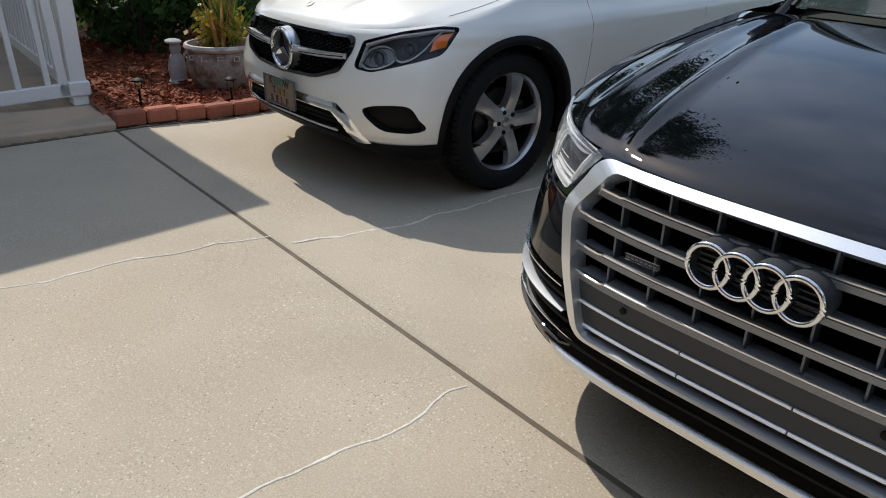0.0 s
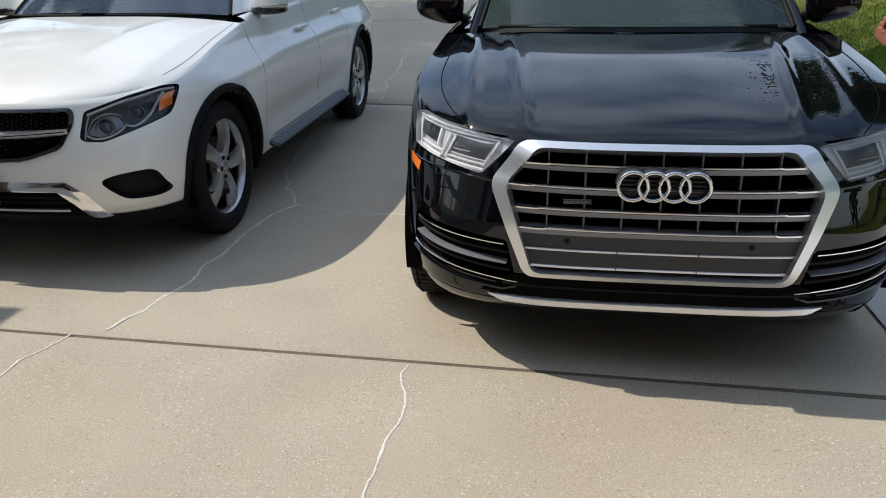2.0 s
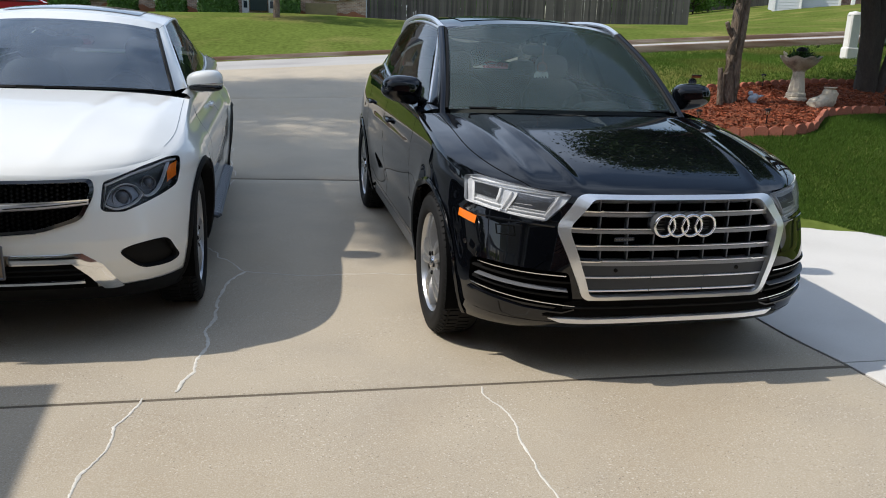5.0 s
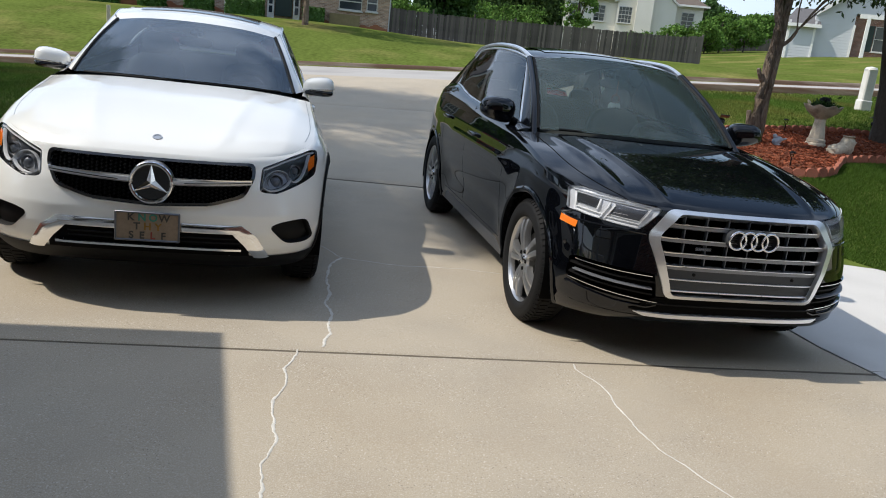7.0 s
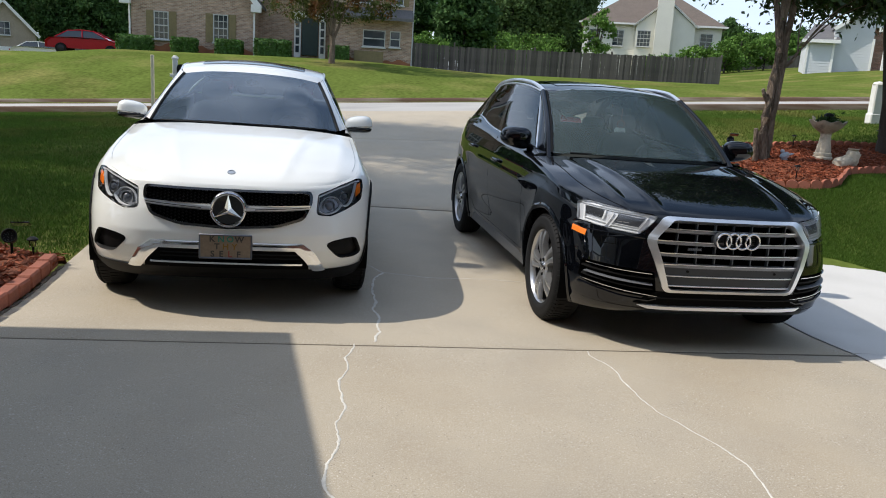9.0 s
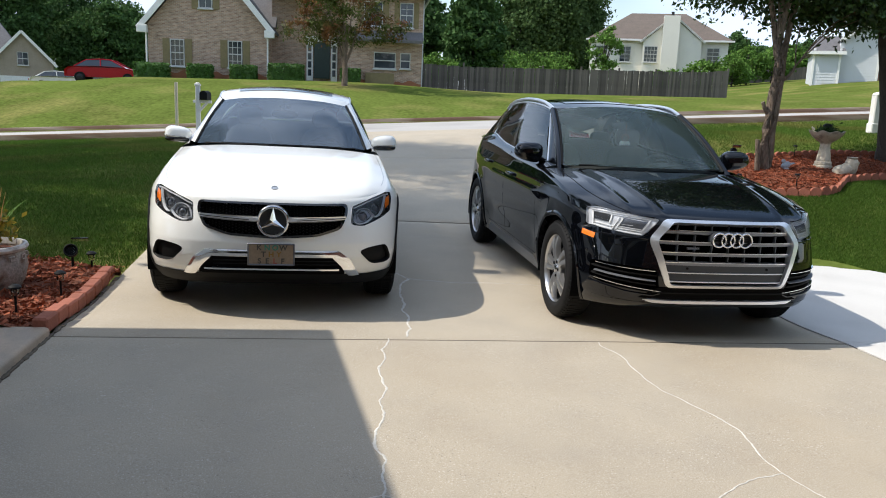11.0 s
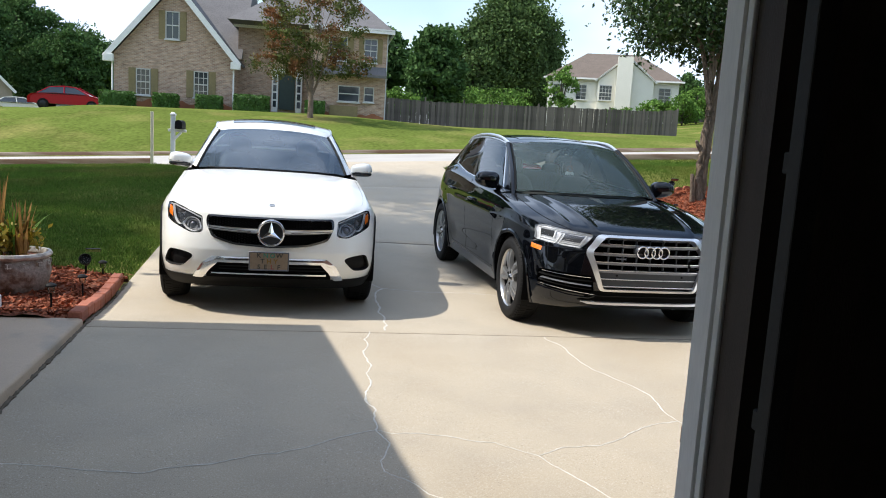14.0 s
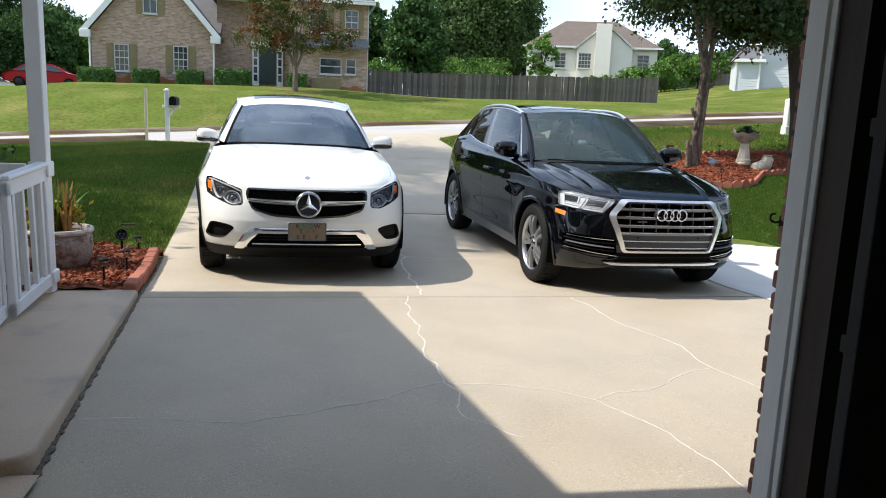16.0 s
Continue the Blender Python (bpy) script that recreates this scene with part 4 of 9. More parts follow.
def wing_mirror(car, x, y, z, paint_mat, chrome_strip):
    s = 1 if x > 0 else -1
    g = Geo()
    wx, wz = (0.112, 0.068) if chrome_strip else (0.122, 0.088)
    g.ball((0, 0, 0), (wx, 0.085, wz), 0.72 if chrome_strip else 0.70, 24)
    if not chrome_strip:
        # flatter below, and lower towards the tip
        g.v = [(px, py, (pz * 0.84 if pz < 0 else pz) * (1 - 0.16 * s * px / wx)) for px, py, pz in g.v]
    turn = Matrix.Translation((x, y, z)) @ Matrix.Rotation(radians(-12 * s), 4, "Z") @ Matrix.Rotation(radians(-9 * s), 4, "Y")
    g.v = [tuple(turn @ Vector(p)) for p in g.v]
    ob = g.part("wing_mirror", paint_mat, car, "painted wing mirror housing")
    st = Geo()
    st.ball((x - s * 0.12, y + 0.02, z - 0.058), (0.085, 0.035, 0.022), 0.8, 14, Matrix.Rotation(radians(-24 * s), 4, "Y"))
    st.part("mirror_arm", M_PLASTIC, ob, "black mirror arm")
    gl = Geo()
    gl.ball((x, y + 0.078, z + 0.008), (wx * 0.80, 0.006, wz * 0.55), 0.7, 18, Matrix.Rotation(radians(-12 * s), 4, "Z"))
    gl.part("mirror_glass", M_CHROME, ob, "mirror glass")
    if chrome_strip:
        c = Geo()
        c.ball((x + s * 0.004, y - 0.006, z - 0.036), (0.106, 0.084, 0.030), 0.72, 22, Matrix.Rotation(radians(-12 * s), 4, "Z"))
        c.part("mirror_base", M_GLOSS_BLACK, ob, "black lower half of the housing")
        c = Geo()
        c.ball((x + s * 0.004, y - 0.008, z - 0.014), (0.113, 0.088, 0.006), 0.72, 22, Matrix.Rotation(radians(-12 * s), 4, "Z") @ Matrix.Rotation(radians(-5 * s), 4, "Y"))
        c.part("mirror_trim", M_BRIGHT, ob, "bright strip round the housing")


def greenhouse(car, spec, paint_mat, roof_mat):
    """Windscreen, side glass, pillars, roof and tailgate glass from a few curves."""
    ws_b, ws_t = curve3(spec["ws_bottom"]), curve3(spec["ws_top"])
    belt, rail = curve3(spec["belt"]), curve3(spec["rail"])

    def bow(u, v):
        return Vector((0, -0.035 * math.sin(math.pi * v), 0.02 * math.sin(math.pi * v)))

    # windscreen, black band round it, then the pillars outside
    ruled(lambda u: ws_b(u), lambda u: ws_t(u), 28, 16, bow).part("windscreen", spec.get("ws_mat", M_WINDSCREEN), car, "raked tinted windscreen")
    band = Geo()
    for lo, hi, a, b in ((0.0, 1.0, 0.0, 0.03), (0.0, 1.0, 0.955, 1.0), (0.0, 0.03, 0, 1), (0.97, 1.0, 0, 1)):
        band.grid(lambda u, v: ws_b(lerp(lo, hi, u)).lerp(ws_t(lerp(lo, hi, u)), lerp(a, b, v)) + bow(0, lerp(a, b, v)) + Vector((0, 0.004, -0.004)), 20 if hi - lo > 0.5 else 2, 2 if b - a < 0.5 else 12)
    band.part("windscreen_border", M_GLOSS_BLACK, car, "black frit border of the windscreen")
    for sgn in (-1, 1):
        mir = (lambda p: p) if sgn > 0 else flip
        e = 1.0 if sgn > 0 else 0.0
        # A pillar between the windscreen edge and the side glass
        t0b, t0r = spec["glass_front"]
        g = Geo()
        g.grid(lambda u, v: (ws_b(e).lerp(ws_t(e), v) + bow(0, v)).lerp(mir(belt(t0b * v * 0 + t0b)).lerp(mir(rail(t0r)), v), u) + Vector((sgn * 0.012 * math.sin(math.pi * u), -0.006 * math.sin(math.pi * u), 0.006 * math.sin(math.pi * u))), 6, 14)
        g.part("a_pillar", paint_mat, car, "windscreen pillar")
        c = Geo()
        c.tube([ws_b(e).lerp(ws_t(e), i / 12) + bow(0, i / 12) + Vector((0, -0.003, 0.003)) for i in range(13)], 0.011, 6)
        c.part("windscreen_seal", M_PLASTIC, car, "black seal")
        if spec.get("pillar_edge"):
            r = spec["pillar_edge"]
            c = Geo()
            c.tube([ws_b(e).lerp(ws_t(e), i / 14) + bow(0, i / 14) + Vector((sgn * r * 0.95, 0.010, -0.004)) for i in range(-1, 15)], r, 10)
            c.part("pillar_edge", paint_mat, car, "rounded front edge of the windscreen pillar")
        # side glass: front door, rear door, quarter light, with dark posts between
        cuts = spec["side_cuts"]
        for i, (a, b, a2, b2, mat, name, lab) in enumerate(cuts):
            g = Geo()
            g.grid(lambda u, v: mir(belt(lerp(a, b, u)).lerp(rail(lerp(a2, b2, u)), v)) + Vector((sgn * 0.016 * math.sin(math.pi * v), 0, 0)), 12, 8)
            g.turned(sgn < 0).part(name, mat, car, lab)
        trim = Geo()
        trim.tube([mir(belt(t)) + Vector((sgn * 0.006, 0, 0)) for t in np.linspace(spec["trim"][0], spec["trim"][1], 24)], 0.008, 6)
        top = [mir(rail(t)) + Vector((sgn * 0.006, 0, -0.006)) for t in np.linspace(spec["trim"][2], spec["trim"][3], 24)]
        trim.tube([mir(belt(spec["trim"][0]))] + top + [mir(belt(spec["trim"][1]))], 0.008, 6)
        trim.part("window_trim", spec["trim_mat"], car, "bright trim round the side windows")
        # shoulder between glass and body skin
        g = Geo()
        g.grid(lambda u, v: mir(belt(u)).lerp(Vector((sgn * (spec["shoulder_x"](belt(u).y)), belt(u).y, spec["shoulder_z"](belt(u).y) - 0.004)), v) + Vector((0, 0, 0.008 * math.sin(math.pi * v))), 30, 4)
        g.part("shoulder", paint_mat, car, "painted shoulder below the windows")
    # roof
    def roof_at(u, v):
        r = rail(lerp(spec["roof"][0], spec["roof"][1], v))
        l = flip(r)
        p = l.lerp(r, u)
        c = math.sin(math.pi * u)
        p.z += (spec["crown"] + 0.0 * v) * c ** 0.8
        p.y += -spec["roof_bow"] * c * (1 - v) + spec["roof_bow"] * c * v
        return p
    ruled(ws_t, lambda u: roof_at(u, 0.0), 24, 4).part("roof_header", roof_mat, car, "painted strip above the windscreen")
    g = Geo()
    g.grid(roof_at, 24, 24)
    g.part("roof", roof_mat, car, "painted roof panel")
    g = Geo()
    g.grid(lambda u, v: roof_at(lerp(0.14, 0.86, u), lerp(0.10, 0.52, v)) + Vector((0, 0, 0.004)), 16, 12)
    g.part("glass_roof", M_GLOSS_BLACK, car, "dark glass sunroof panel")
    g = Geo()
    g.grid(lambda u, v: roof_at(u, v) - Vector((0, 0, 0.03)), 12, 12)
    g.part("headliner", M_HEADLINER, car, "grey headliner", sharp=0)
    # tailgate glass and upper tail
    g = Geo()
    rear_top = [roof_at(u, 1.0) for u in np.linspace(0, 1, 13)]
    rear_low = spec["rear_low"]
    g.grid(lambda u, v: rear_top[round(u * 12)].lerp(Vector((lerp(-rear_low[0], rear_low[0], u), rear_low[1] + 0.08 * math.sin(math.pi * u), rear_low[2])), v), 12, 8)
    g.part("tailgate_glass", M_PRIVACY, car, "dark tailgate window")
    for sgn in (-1, 1):
        mir = (lambda p: p) if sgn > 0 else flip
        g = Geo()
        g.grid(lambda u, v: mir(rail(lerp(spec["side_cuts"][-1][3], 1.0, v))).lerp(mir(belt(lerp(spec["side_cuts"][-1][1], 1.0, v))), u), 4, 6)
        e2 = roof_at(1.0, 1.0)
        g.grid(lambda u, v: mir(e2).lerp(Vector((sgn * rear_low[0], rear_low[1], rear_low[2])), v).lerp(mir(rail(1.0)).lerp(mir(belt(1.0)), v), u), 4, 6)
        g.part("rear_pillar", paint_mat, car, "painted rear pillar")


def body_lines(car, sh, deck, lines, doors, gap=0.0022, material=None):
    """Shut lines as fine dark grooves: bonnet edges and door gaps."""
    for pts in lines:
        g = Geo()
        g.tube([deck(0.5 + u / 2, v) + Vector((0, 0, 0.0005)) for u, v in pts], gap, 5)
        g.part("bonnet_gap", material or M_SLAT, car, "dark shut line")
    for y0, z0, y1, z1 in doors:
        for sgn in (-1, 1):
            g = Geo()
            g.tube([(sgn * (sh.w(lerp(z0, z1, t)) + sh.flare(lerp(y0, y1, t), lerp(z0, z1, t)) - 0.001), lerp(y0, y1, t), lerp(z0, z1, t)) for t in np.linspace(0, 1, 16)], 0.002, 5)
            g.part("door_gap", material or M_SLAT, car, "dark shut line")


def door_handle(car, sh, y, z, paint_mat, trim):
    for sgn in (-1, 1):
        x = sgn * (sh.w(z) + sh.flare(y, z))
        g = Geo()
        g.ball((x + sgn * 0.022, y, z), (0.014, 0.105, 0.016), 0.6, 16)
        g.box((x + sgn * 0.008, y - 0.08, z), (0.03, 0.03, 0.02), None, 0.006)
        g.box((x + sgn * 0.008, y + 0.08, z), (0.03, 0.03, 0.02), None, 0.006)
        g.part("door_handle", paint_mat, car, trim)


def arch_trim(car, sh, material, width, lab):
    for hub in (sh.hub_f, sh.hub_r):
        for sgn in (-1, 1):
            g = Geo()
            def at(u, v):
                a = lerp(-0.32, math.pi + 0.32, u)
                r = sh.arch + (v if v < 0.5 else v) * width
                y, z = hub + r * math.cos(a), 0.37 + r * math.sin(a)
                z = max(z, 0.235)
                yy = min(max(y, 0.0), sh.length)
                if yy < sh.yc:
                    q = sh.front(0, z)
                    aa = sh.yc - table(z, *sh.nose)
                    t = min(max((sh.yc - yy) / aa, 0), 0.999)
                    x = sh.w(z) * (1 - t ** sh.pw(z)) ** (1 / sh.pw(z))
                elif yy > sh.yr:
                    end = table(z, *sh.tail)
                    t = min((yy - sh.yr) / (end - sh.yr), 0.999)
                    x = sh.w(z) * (1 - t ** sh.pr) ** (1 / sh.pr)
                else:
                    x = sh.w(z) + sh.flare(yy, z)
                x += 0.008 * math.sin(math.pi * min(v * 1.1, 1)) + 0.004
                return Vector((sgn * x, y, z))
            g.grid(at, 40, 5)
            # turned-in lip
            def lip(u, v):
                p = at(u, 0)
                p.x -= sgn * v * 0.06
                return p
            g.grid(lip, 40, 1)
            g.part("arch_trim", material, car, lab)

# ---- black SUV ----


M_TAIL = plain("tail_lamp_ruby", (0.3, 0.01, 0.01), 0.1, coat=0.8)


def car_pose(x, y, turn):
    z = -0.0132 * x - 0.0487 + 0.0202 * y
    lean = Matrix(((1, 0, 0.0132, 0), (0, 1, -0.0202, 0), (-0.0132, 0.0202, 1, 0), (0, 0, 0, 1)))
    m = Matrix.Translation((x, y, z)) @ Matrix.Rotation(turn, 4, "Z") @ lean
    loc, rot, _ = m.decompose()
    return Matrix.LocRotScale(loc, rot, None)


def black_suv():
    car = thing("car", "glossy black SUV with a large bright-framed grille parked on the driveway", "car", car_pose(2.185, 0.010, 0.0778), group="parked SUVs")
    sh = Shape(4.66,
               ([0.18, 0.26, 0.34, 0.45, 0.60, 0.75, 0.88, 0.97, 1.06, 1.15, 1.25], [0.855, 0.885, 0.905, 0.922, 0.934, 0.943, 0.938, 0.922, 0.897, 0.865, 0.83]),
               ([0.18, 0.24, 0.29, 0.33, 0.40, 0.50, 0.62, 0.75, 0.85, 0.90, 1.0], [0.26, 0.15, 0.08, 0.045, 0.03, 0.012, 0.012, 0.032, 0.055, 0.085, 0.20]),
               ([0, 0.06, 0.25, 0.45, 0.9, 1.4, 2.2, 3.5, 4.2, 4.66], [0.888, 0.890, 0.905, 0.935, 1.005, 1.07, 1.10, 1.15, 1.16, 1.05]),
               0.865, 3.695, yc=1.02, yr=3.6, p=2.9, pr=2.7,
               tail=([0.2, 0.4, 0.7, 1.0, 1.2], [4.45, 4.62, 4.66, 4.60, 4.52]))
    outer = [(-0.445, 0.886), (0.445, 0.886), (0.545, 0.752), (0.425, 0.448), (-0.425, 0.448), (-0.545, 0.752)]
    inner = [(-0.395, 0.864), (0.395, 0.864), (0.492, 0.750), (0.400, 0.468), (-0.400, 0.468), (-0.492, 0.750)]
    outer, inner = rounded(outer, 0.035), rounded(inner, 0.03)
    mid = [(lerp(a[0], b[0], 0.45), lerp(a[1], b[1], 0.45)) for a, b in zip(outer, inner)]
    lamp = rounded([(0.472, 0.884), (0.62, 0.903), (0.815, 0.922), (0.862, 0.905), (0.865, 0.795), (0.80, 0.783), (0.585, 0.768), (0.555, 0.79)], 0.012)
    vent = rounded([(0.490, 0.562), (0.80, 0.574), (0.850, 0.566), (0.856, 0.450), (0.80, 0.424), (0.452, 0.394)], 0.02)
    holes = [mid, lamp, mirror_poly(lamp), vent, mirror_poly(vent)]
    shell(sh, holes, lambda y: 0.235 if 0.4 < y < 4.2 else table(y, [0.0, 0.12, 0.4], [0.30, 0.27, 0.235])).part("body", M_BLACK_PAINT, car, "black lacquered body shell", sharp=50)
    deck_geo, deck = top_deck(sh, 1.44, 1.105, 0.24, 0.046, [(0.43, 0.56, 0.013, 0.024), (0.63, 0.71, 0.010, 0.032)], 120)
    deck_geo.part("bonnet", M_BLACK_PAINT, car, "long black bonnet with two raised creases", sharp=60)
    # grille
    strip(sh, outer, inner, 0.022, 0.030, 0.05).part("grille_frame", M_SATIN, car, "satin aluminium grille frame")
    # backing sheet, its black stands in for shade behind the slats
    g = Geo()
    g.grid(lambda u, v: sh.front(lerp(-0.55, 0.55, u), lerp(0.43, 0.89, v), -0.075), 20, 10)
    g.part("grille_back", M_SHADE_BLACK, car, "near-black sheet for the shade behind the grille", sharp=0)
    half = lambda z: table(z, [0.46, 0.47, 0.75, 0.864, 0.87], [0.397, 0.402, 0.493, 0.398, 0.393])
    for z in (0.812, 0.741, 0.670, 0.606):
        x = half(z) + 0.01
        bar(sh, [(-x, z), (-x + 0.09, z), (x - 0.09, z), (x, z)], 0.006, 0.024, 0.05).part("grille_slat", M_BLADE, car, "grey grille slat")
        for sgn in (-1, 1):
            g = bar(sh, [(sgn * (x - 0.005), z + 0.010), (sgn * (x - 0.085), z + 0.010), (sgn * (x - 0.10), z + 0.013)], 0.012, 0.008, 0.01)
            g.part("slat_edge", M_CHROME, car, "bright slat end")
        bar(sh, [(-x + 0.09, z + 0.011), (x - 0.09, z + 0.011)], 0.009, 0.006, 0.01).part("slat_edge", M_SATIN, car, "bright slat edge")
    for k in range(7):
        x = -0.36 + 0.12 * k
        g = Geo()
        for z0, z1 in ((0.615, 0.66), (0.68, 0.73), (0.75, 0.80), (0.82, 0.855)):
            if abs(x) < half((z0 + z1) / 2):
                p0, p1 = sh.front(x, z0, -0.004), sh.front(x, z1, -0.004)
                g.box((p0 + p1) / 2 + Vector((0, 0.014, 0)), (0.006, 0.028, z1 - z0 + 0.03), None, 0.001)
        if g.v:
            g.part("grille_rib", M_SLAT, car, "thin upright rib")
    g = Geo()
    g.grid(lambda u, v: sh.front(lerp(-half(lerp(0.482, 0.598, v)), half(lerp(0.482, 0.598, v)), u), lerp(0.482, 0.598, v), 0.004), 24, 6)
    g.part("plate_panel", M_PANEL, car, "flat grey number-plate panel", sharp=0)
    for z in (0.546, 0.487):
        x = half(z) - 0.002
        for a, b in ((-x, -0.13), (-0.126, 0.126), (0.13, x)):
            bar(sh, [(a, z), (b, z)], 0.010, 0.008, 0.008).part("panel_strip", M_SATIN, car, "thin bright strip")
    for sgn in (-1, 1):
        g = Geo()
        p = sh.front(sgn * 0.29, 0.578, 0.008)
        g.lathe([(0.0, 0.002), (0.008, 0.001), (0.009, -0.004)], 16, Matrix.Translation(p) @ Matrix.Rotation(radians(90), 4, "X"))
        g.part("parking_sensor", M_PLASTIC, car, "small round parking sensor")
    # four-ring badge on stubs
    for k in range(4):
        x = -0.0945 + 0.063 * k
        p = sh.front(x, 0.777, 0.0)
        y = p.y - 0.044
        badge = Geo()
        badge.tube([(x + 0.0458 * math.cos(a), y, 0.777 + 0.0458 * math.sin(a)) for a in np.linspace(0, 2 * math.pi, 37)[:-1]], 0.0064, 10, True)
        badge.part("badge_ring", M_CHROME, car, "chrome badge ring")
        stubs = Geo()
        turn = Matrix.Translation((x, y + 0.004, 0.777)) @ Matrix.Rotation(radians(-90), 4, "X")
        stubs.lathe([(0.051, 0.0), (0.051, 0.06)], 32, turn)
        stubs.lathe([(0.044, 0.0), (0.040, 0.03), (0.0, 0.03)], 32, turn)
        for q in range(5):
            stubs.box((x, y + 0.026, 0.750 + 0.0135 * q), (0.07, 0.012, 0.004))
        stubs.part("badge_mount", M_PANEL, car, "grey tubular badge mount")
    p = sh.front(-0.262, 0.712, 0.012)
    g = Geo()
    g.box(p, (0.090, 0.006, 0.014), None, 0.003)
    bad = g.part("name_badge", M_GLOSS_BLACK, car, "small black badge with unreadable pale bars")
    g = Geo()
    for k in range(7):
        g.box(p + Vector((-0.036 + 0.012 * k, -0.004, 0)), (0.008, 0.002, 0.0035))
    g.tube([p + Vector((sx * 0.045, -0.003, sz * 0.007)) for sx, sz in ((-1, -1), (1, -1), (1, 1), (-1, 1))], 0.0006, 5, True)
    g.part("badge_bars", M_SLAT, bad, "pale bars in place of lettering")
    # lower air gap and skid lip
    g = Geo()
    section = ((-0.013, -0.05), (-0.012, 0.018), (0.007, 0.017), (0.013, 0.006), (0.013, -0.03))
    for i in range(61):
        x = lerp(-0.555, 0.555, i / 60)
        thin = smooth((0.565 - abs(x)) / 0.07)
        for dz, off in section:
            p = sh.front(x, 0.343 + 0.030 * max(0.0, abs(x) - 0.40), off * (0.25 + 0.75 * thin))
            g.v.append((p.x, p.y, p.z + dz * (0.12 + 0.88 * thin)))
    g.f += [(i * 5 + k, i * 5 + k + 1, i * 5 + k + 6, i * 5 + k + 5) for i in range(60) for k in range(4)]
    g.part("skid_lip", M_SATIN, car, "satin silver lower lip")
    # sheet on the skin, painted black as the shade of an opening
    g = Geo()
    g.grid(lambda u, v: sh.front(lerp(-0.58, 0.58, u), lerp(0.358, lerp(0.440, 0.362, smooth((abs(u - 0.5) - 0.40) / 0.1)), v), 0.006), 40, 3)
    g.part("lower_intake", M_SHADE_BLACK, car, "near-black sheet for the shade of the lower air gap", sharp=0)
    bar(sh, [(-0.50, 0.405), (0.50, 0.405)], 0.012, 0.012, 0.02).part("intake_blade", M_PLASTIC, car, "black blade across the lower gap")
    g = Geo()
    g.grid(lambda u, v: sh.front(lerp(-0.86, 0.86, u), lerp(0.235, 0.325, v), lerp(-0.10, 0.002, v)), 40, 4)
    g.part("front_valance", M_PLASTIC, car, "black plastic chin", sharp=50)
    for sgn in (-1, 1):
        s = sgn
        # headlamp
        lo = lambda x: table(abs(x), [0.47, 0.555, 0.585, 0.80, 0.865], [0.884, 0.79, 0.768, 0.783, 0.797])
        hi = lambda x: table(abs(x), [0.47, 0.62, 0.815, 0.865], [0.885, 0.903, 0.922, 0.905])
        house = sheet(sh, s * 0.474, s * 0.862, lo, hi, -0.018, 30, 10).part("headlamp", M_LAMP_MID, car, "headlamp with white light strips behind clear glass")
        w = Geo()
        for a, b in (((0.474, 0.884), (0.815, 0.922)), ((0.815, 0.922), (0.862, 0.905)), ((0.862, 0.905), (0.865, 0.797)), ((0.865, 0.797), (0.585, 0.768)), ((0.585, 0.768), (0.474, 0.884))):
            w.grid(lambda u, v: sh.front(s * lerp(a[0], b[0], u), lerp(a[1], b[1], u), lerp(0.0, -0.06, v)), 10, 2)
        w.part("lamp_wall", M_LAMP_MID, house, "dark lamp side wall")
        def at(u, v):
            """From the inner end to the outer, from the brow to the lower edge."""
            x = lerp(lerp(0.480, 0.588, v), 0.856, u)
            return s * x, lerp(hi(x), lo(x), v)
        for u0, u1, v0, v1, nm, mat in ((0.10, 0.52, 0.24, 0.70, "lamp_recess", M_SLAT), (0.70, 0.94, 0.24, 0.62, "projector_lens", M_LAMP_DARK)):
            g = Geo()
            g.grid(lambda u, v: sh.front(*at(lerp(u0, u1, u), lerp(v0, v1, v)), -0.013), 8, 4)
            g.turned(s > 0).part(nm, mat, house, "dark glass of a projector")
        for pts, h, off in (([(0.02, 0.05), (0.97, 0.06)], 0.008, -0.006), ([(0.07, 0.17), (0.95, 0.17)], 0.006, -0.010), ([(0.02, 0.93), (0.52, 0.95)], 0.012, -0.006),
                            ([(0.08, 0.79), (0.54, 0.82)], 0.007, -0.008), ([(0.10, 0.69), (0.50, 0.71)], 0.005, -0.010), ([(0.30, 0.56), (0.50, 0.60)], 0.003, -0.011),
                            ([(0.62, 0.93), (0.96, 0.92)], 0.010, -0.006), ([(0.62, 0.78), (0.95, 0.78)], 0.007, -0.009)):
            fine = [at(lerp(pts[0][0], pts[1][0], t), lerp(pts[0][1], pts[1][1], t)) for t in (0, 0.5, 1)]
            bar(sh, fine, off, h, 0.02, 6).part("light_strip", M_LED, house, "white light strip")
        for pts, w in (([(0.52, 0.28), (0.56, 0.90)], 0.011), ([(0.58, 0.26), (0.62, 0.90)], 0.008), ([(0.075, 0.22), (0.065, 0.84)], 0.010), ([(0.69, 0.22), (0.70, 0.66)], 0.010), ([(0.95, 0.20), (0.95, 0.90)], 0.010)):
            strip(sh, [at(u - w, v) for u, v in pts], [at(u + w, v) for u, v in pts], -0.008, -0.008, 0.012, 6, False).part("lamp_divider", M_LED, house, "white slanting light strip")
        sheet(sh, s * 0.474, s * 0.862, lo, hi, -0.001, 30, 10).part("lamp_glass", M_LENS, house, "clear lamp glass").visible_shadow = False
        # side vent with bright strips
        vlo = lambda x: table(abs(x), [0.452, 0.80, 0.856], [0.394, 0.424, 0.450])
        vhi = lambda x: table(abs(x), [0.452, 0.490, 0.80, 0.850], [0.54, 0.562, 0.574, 0.566])
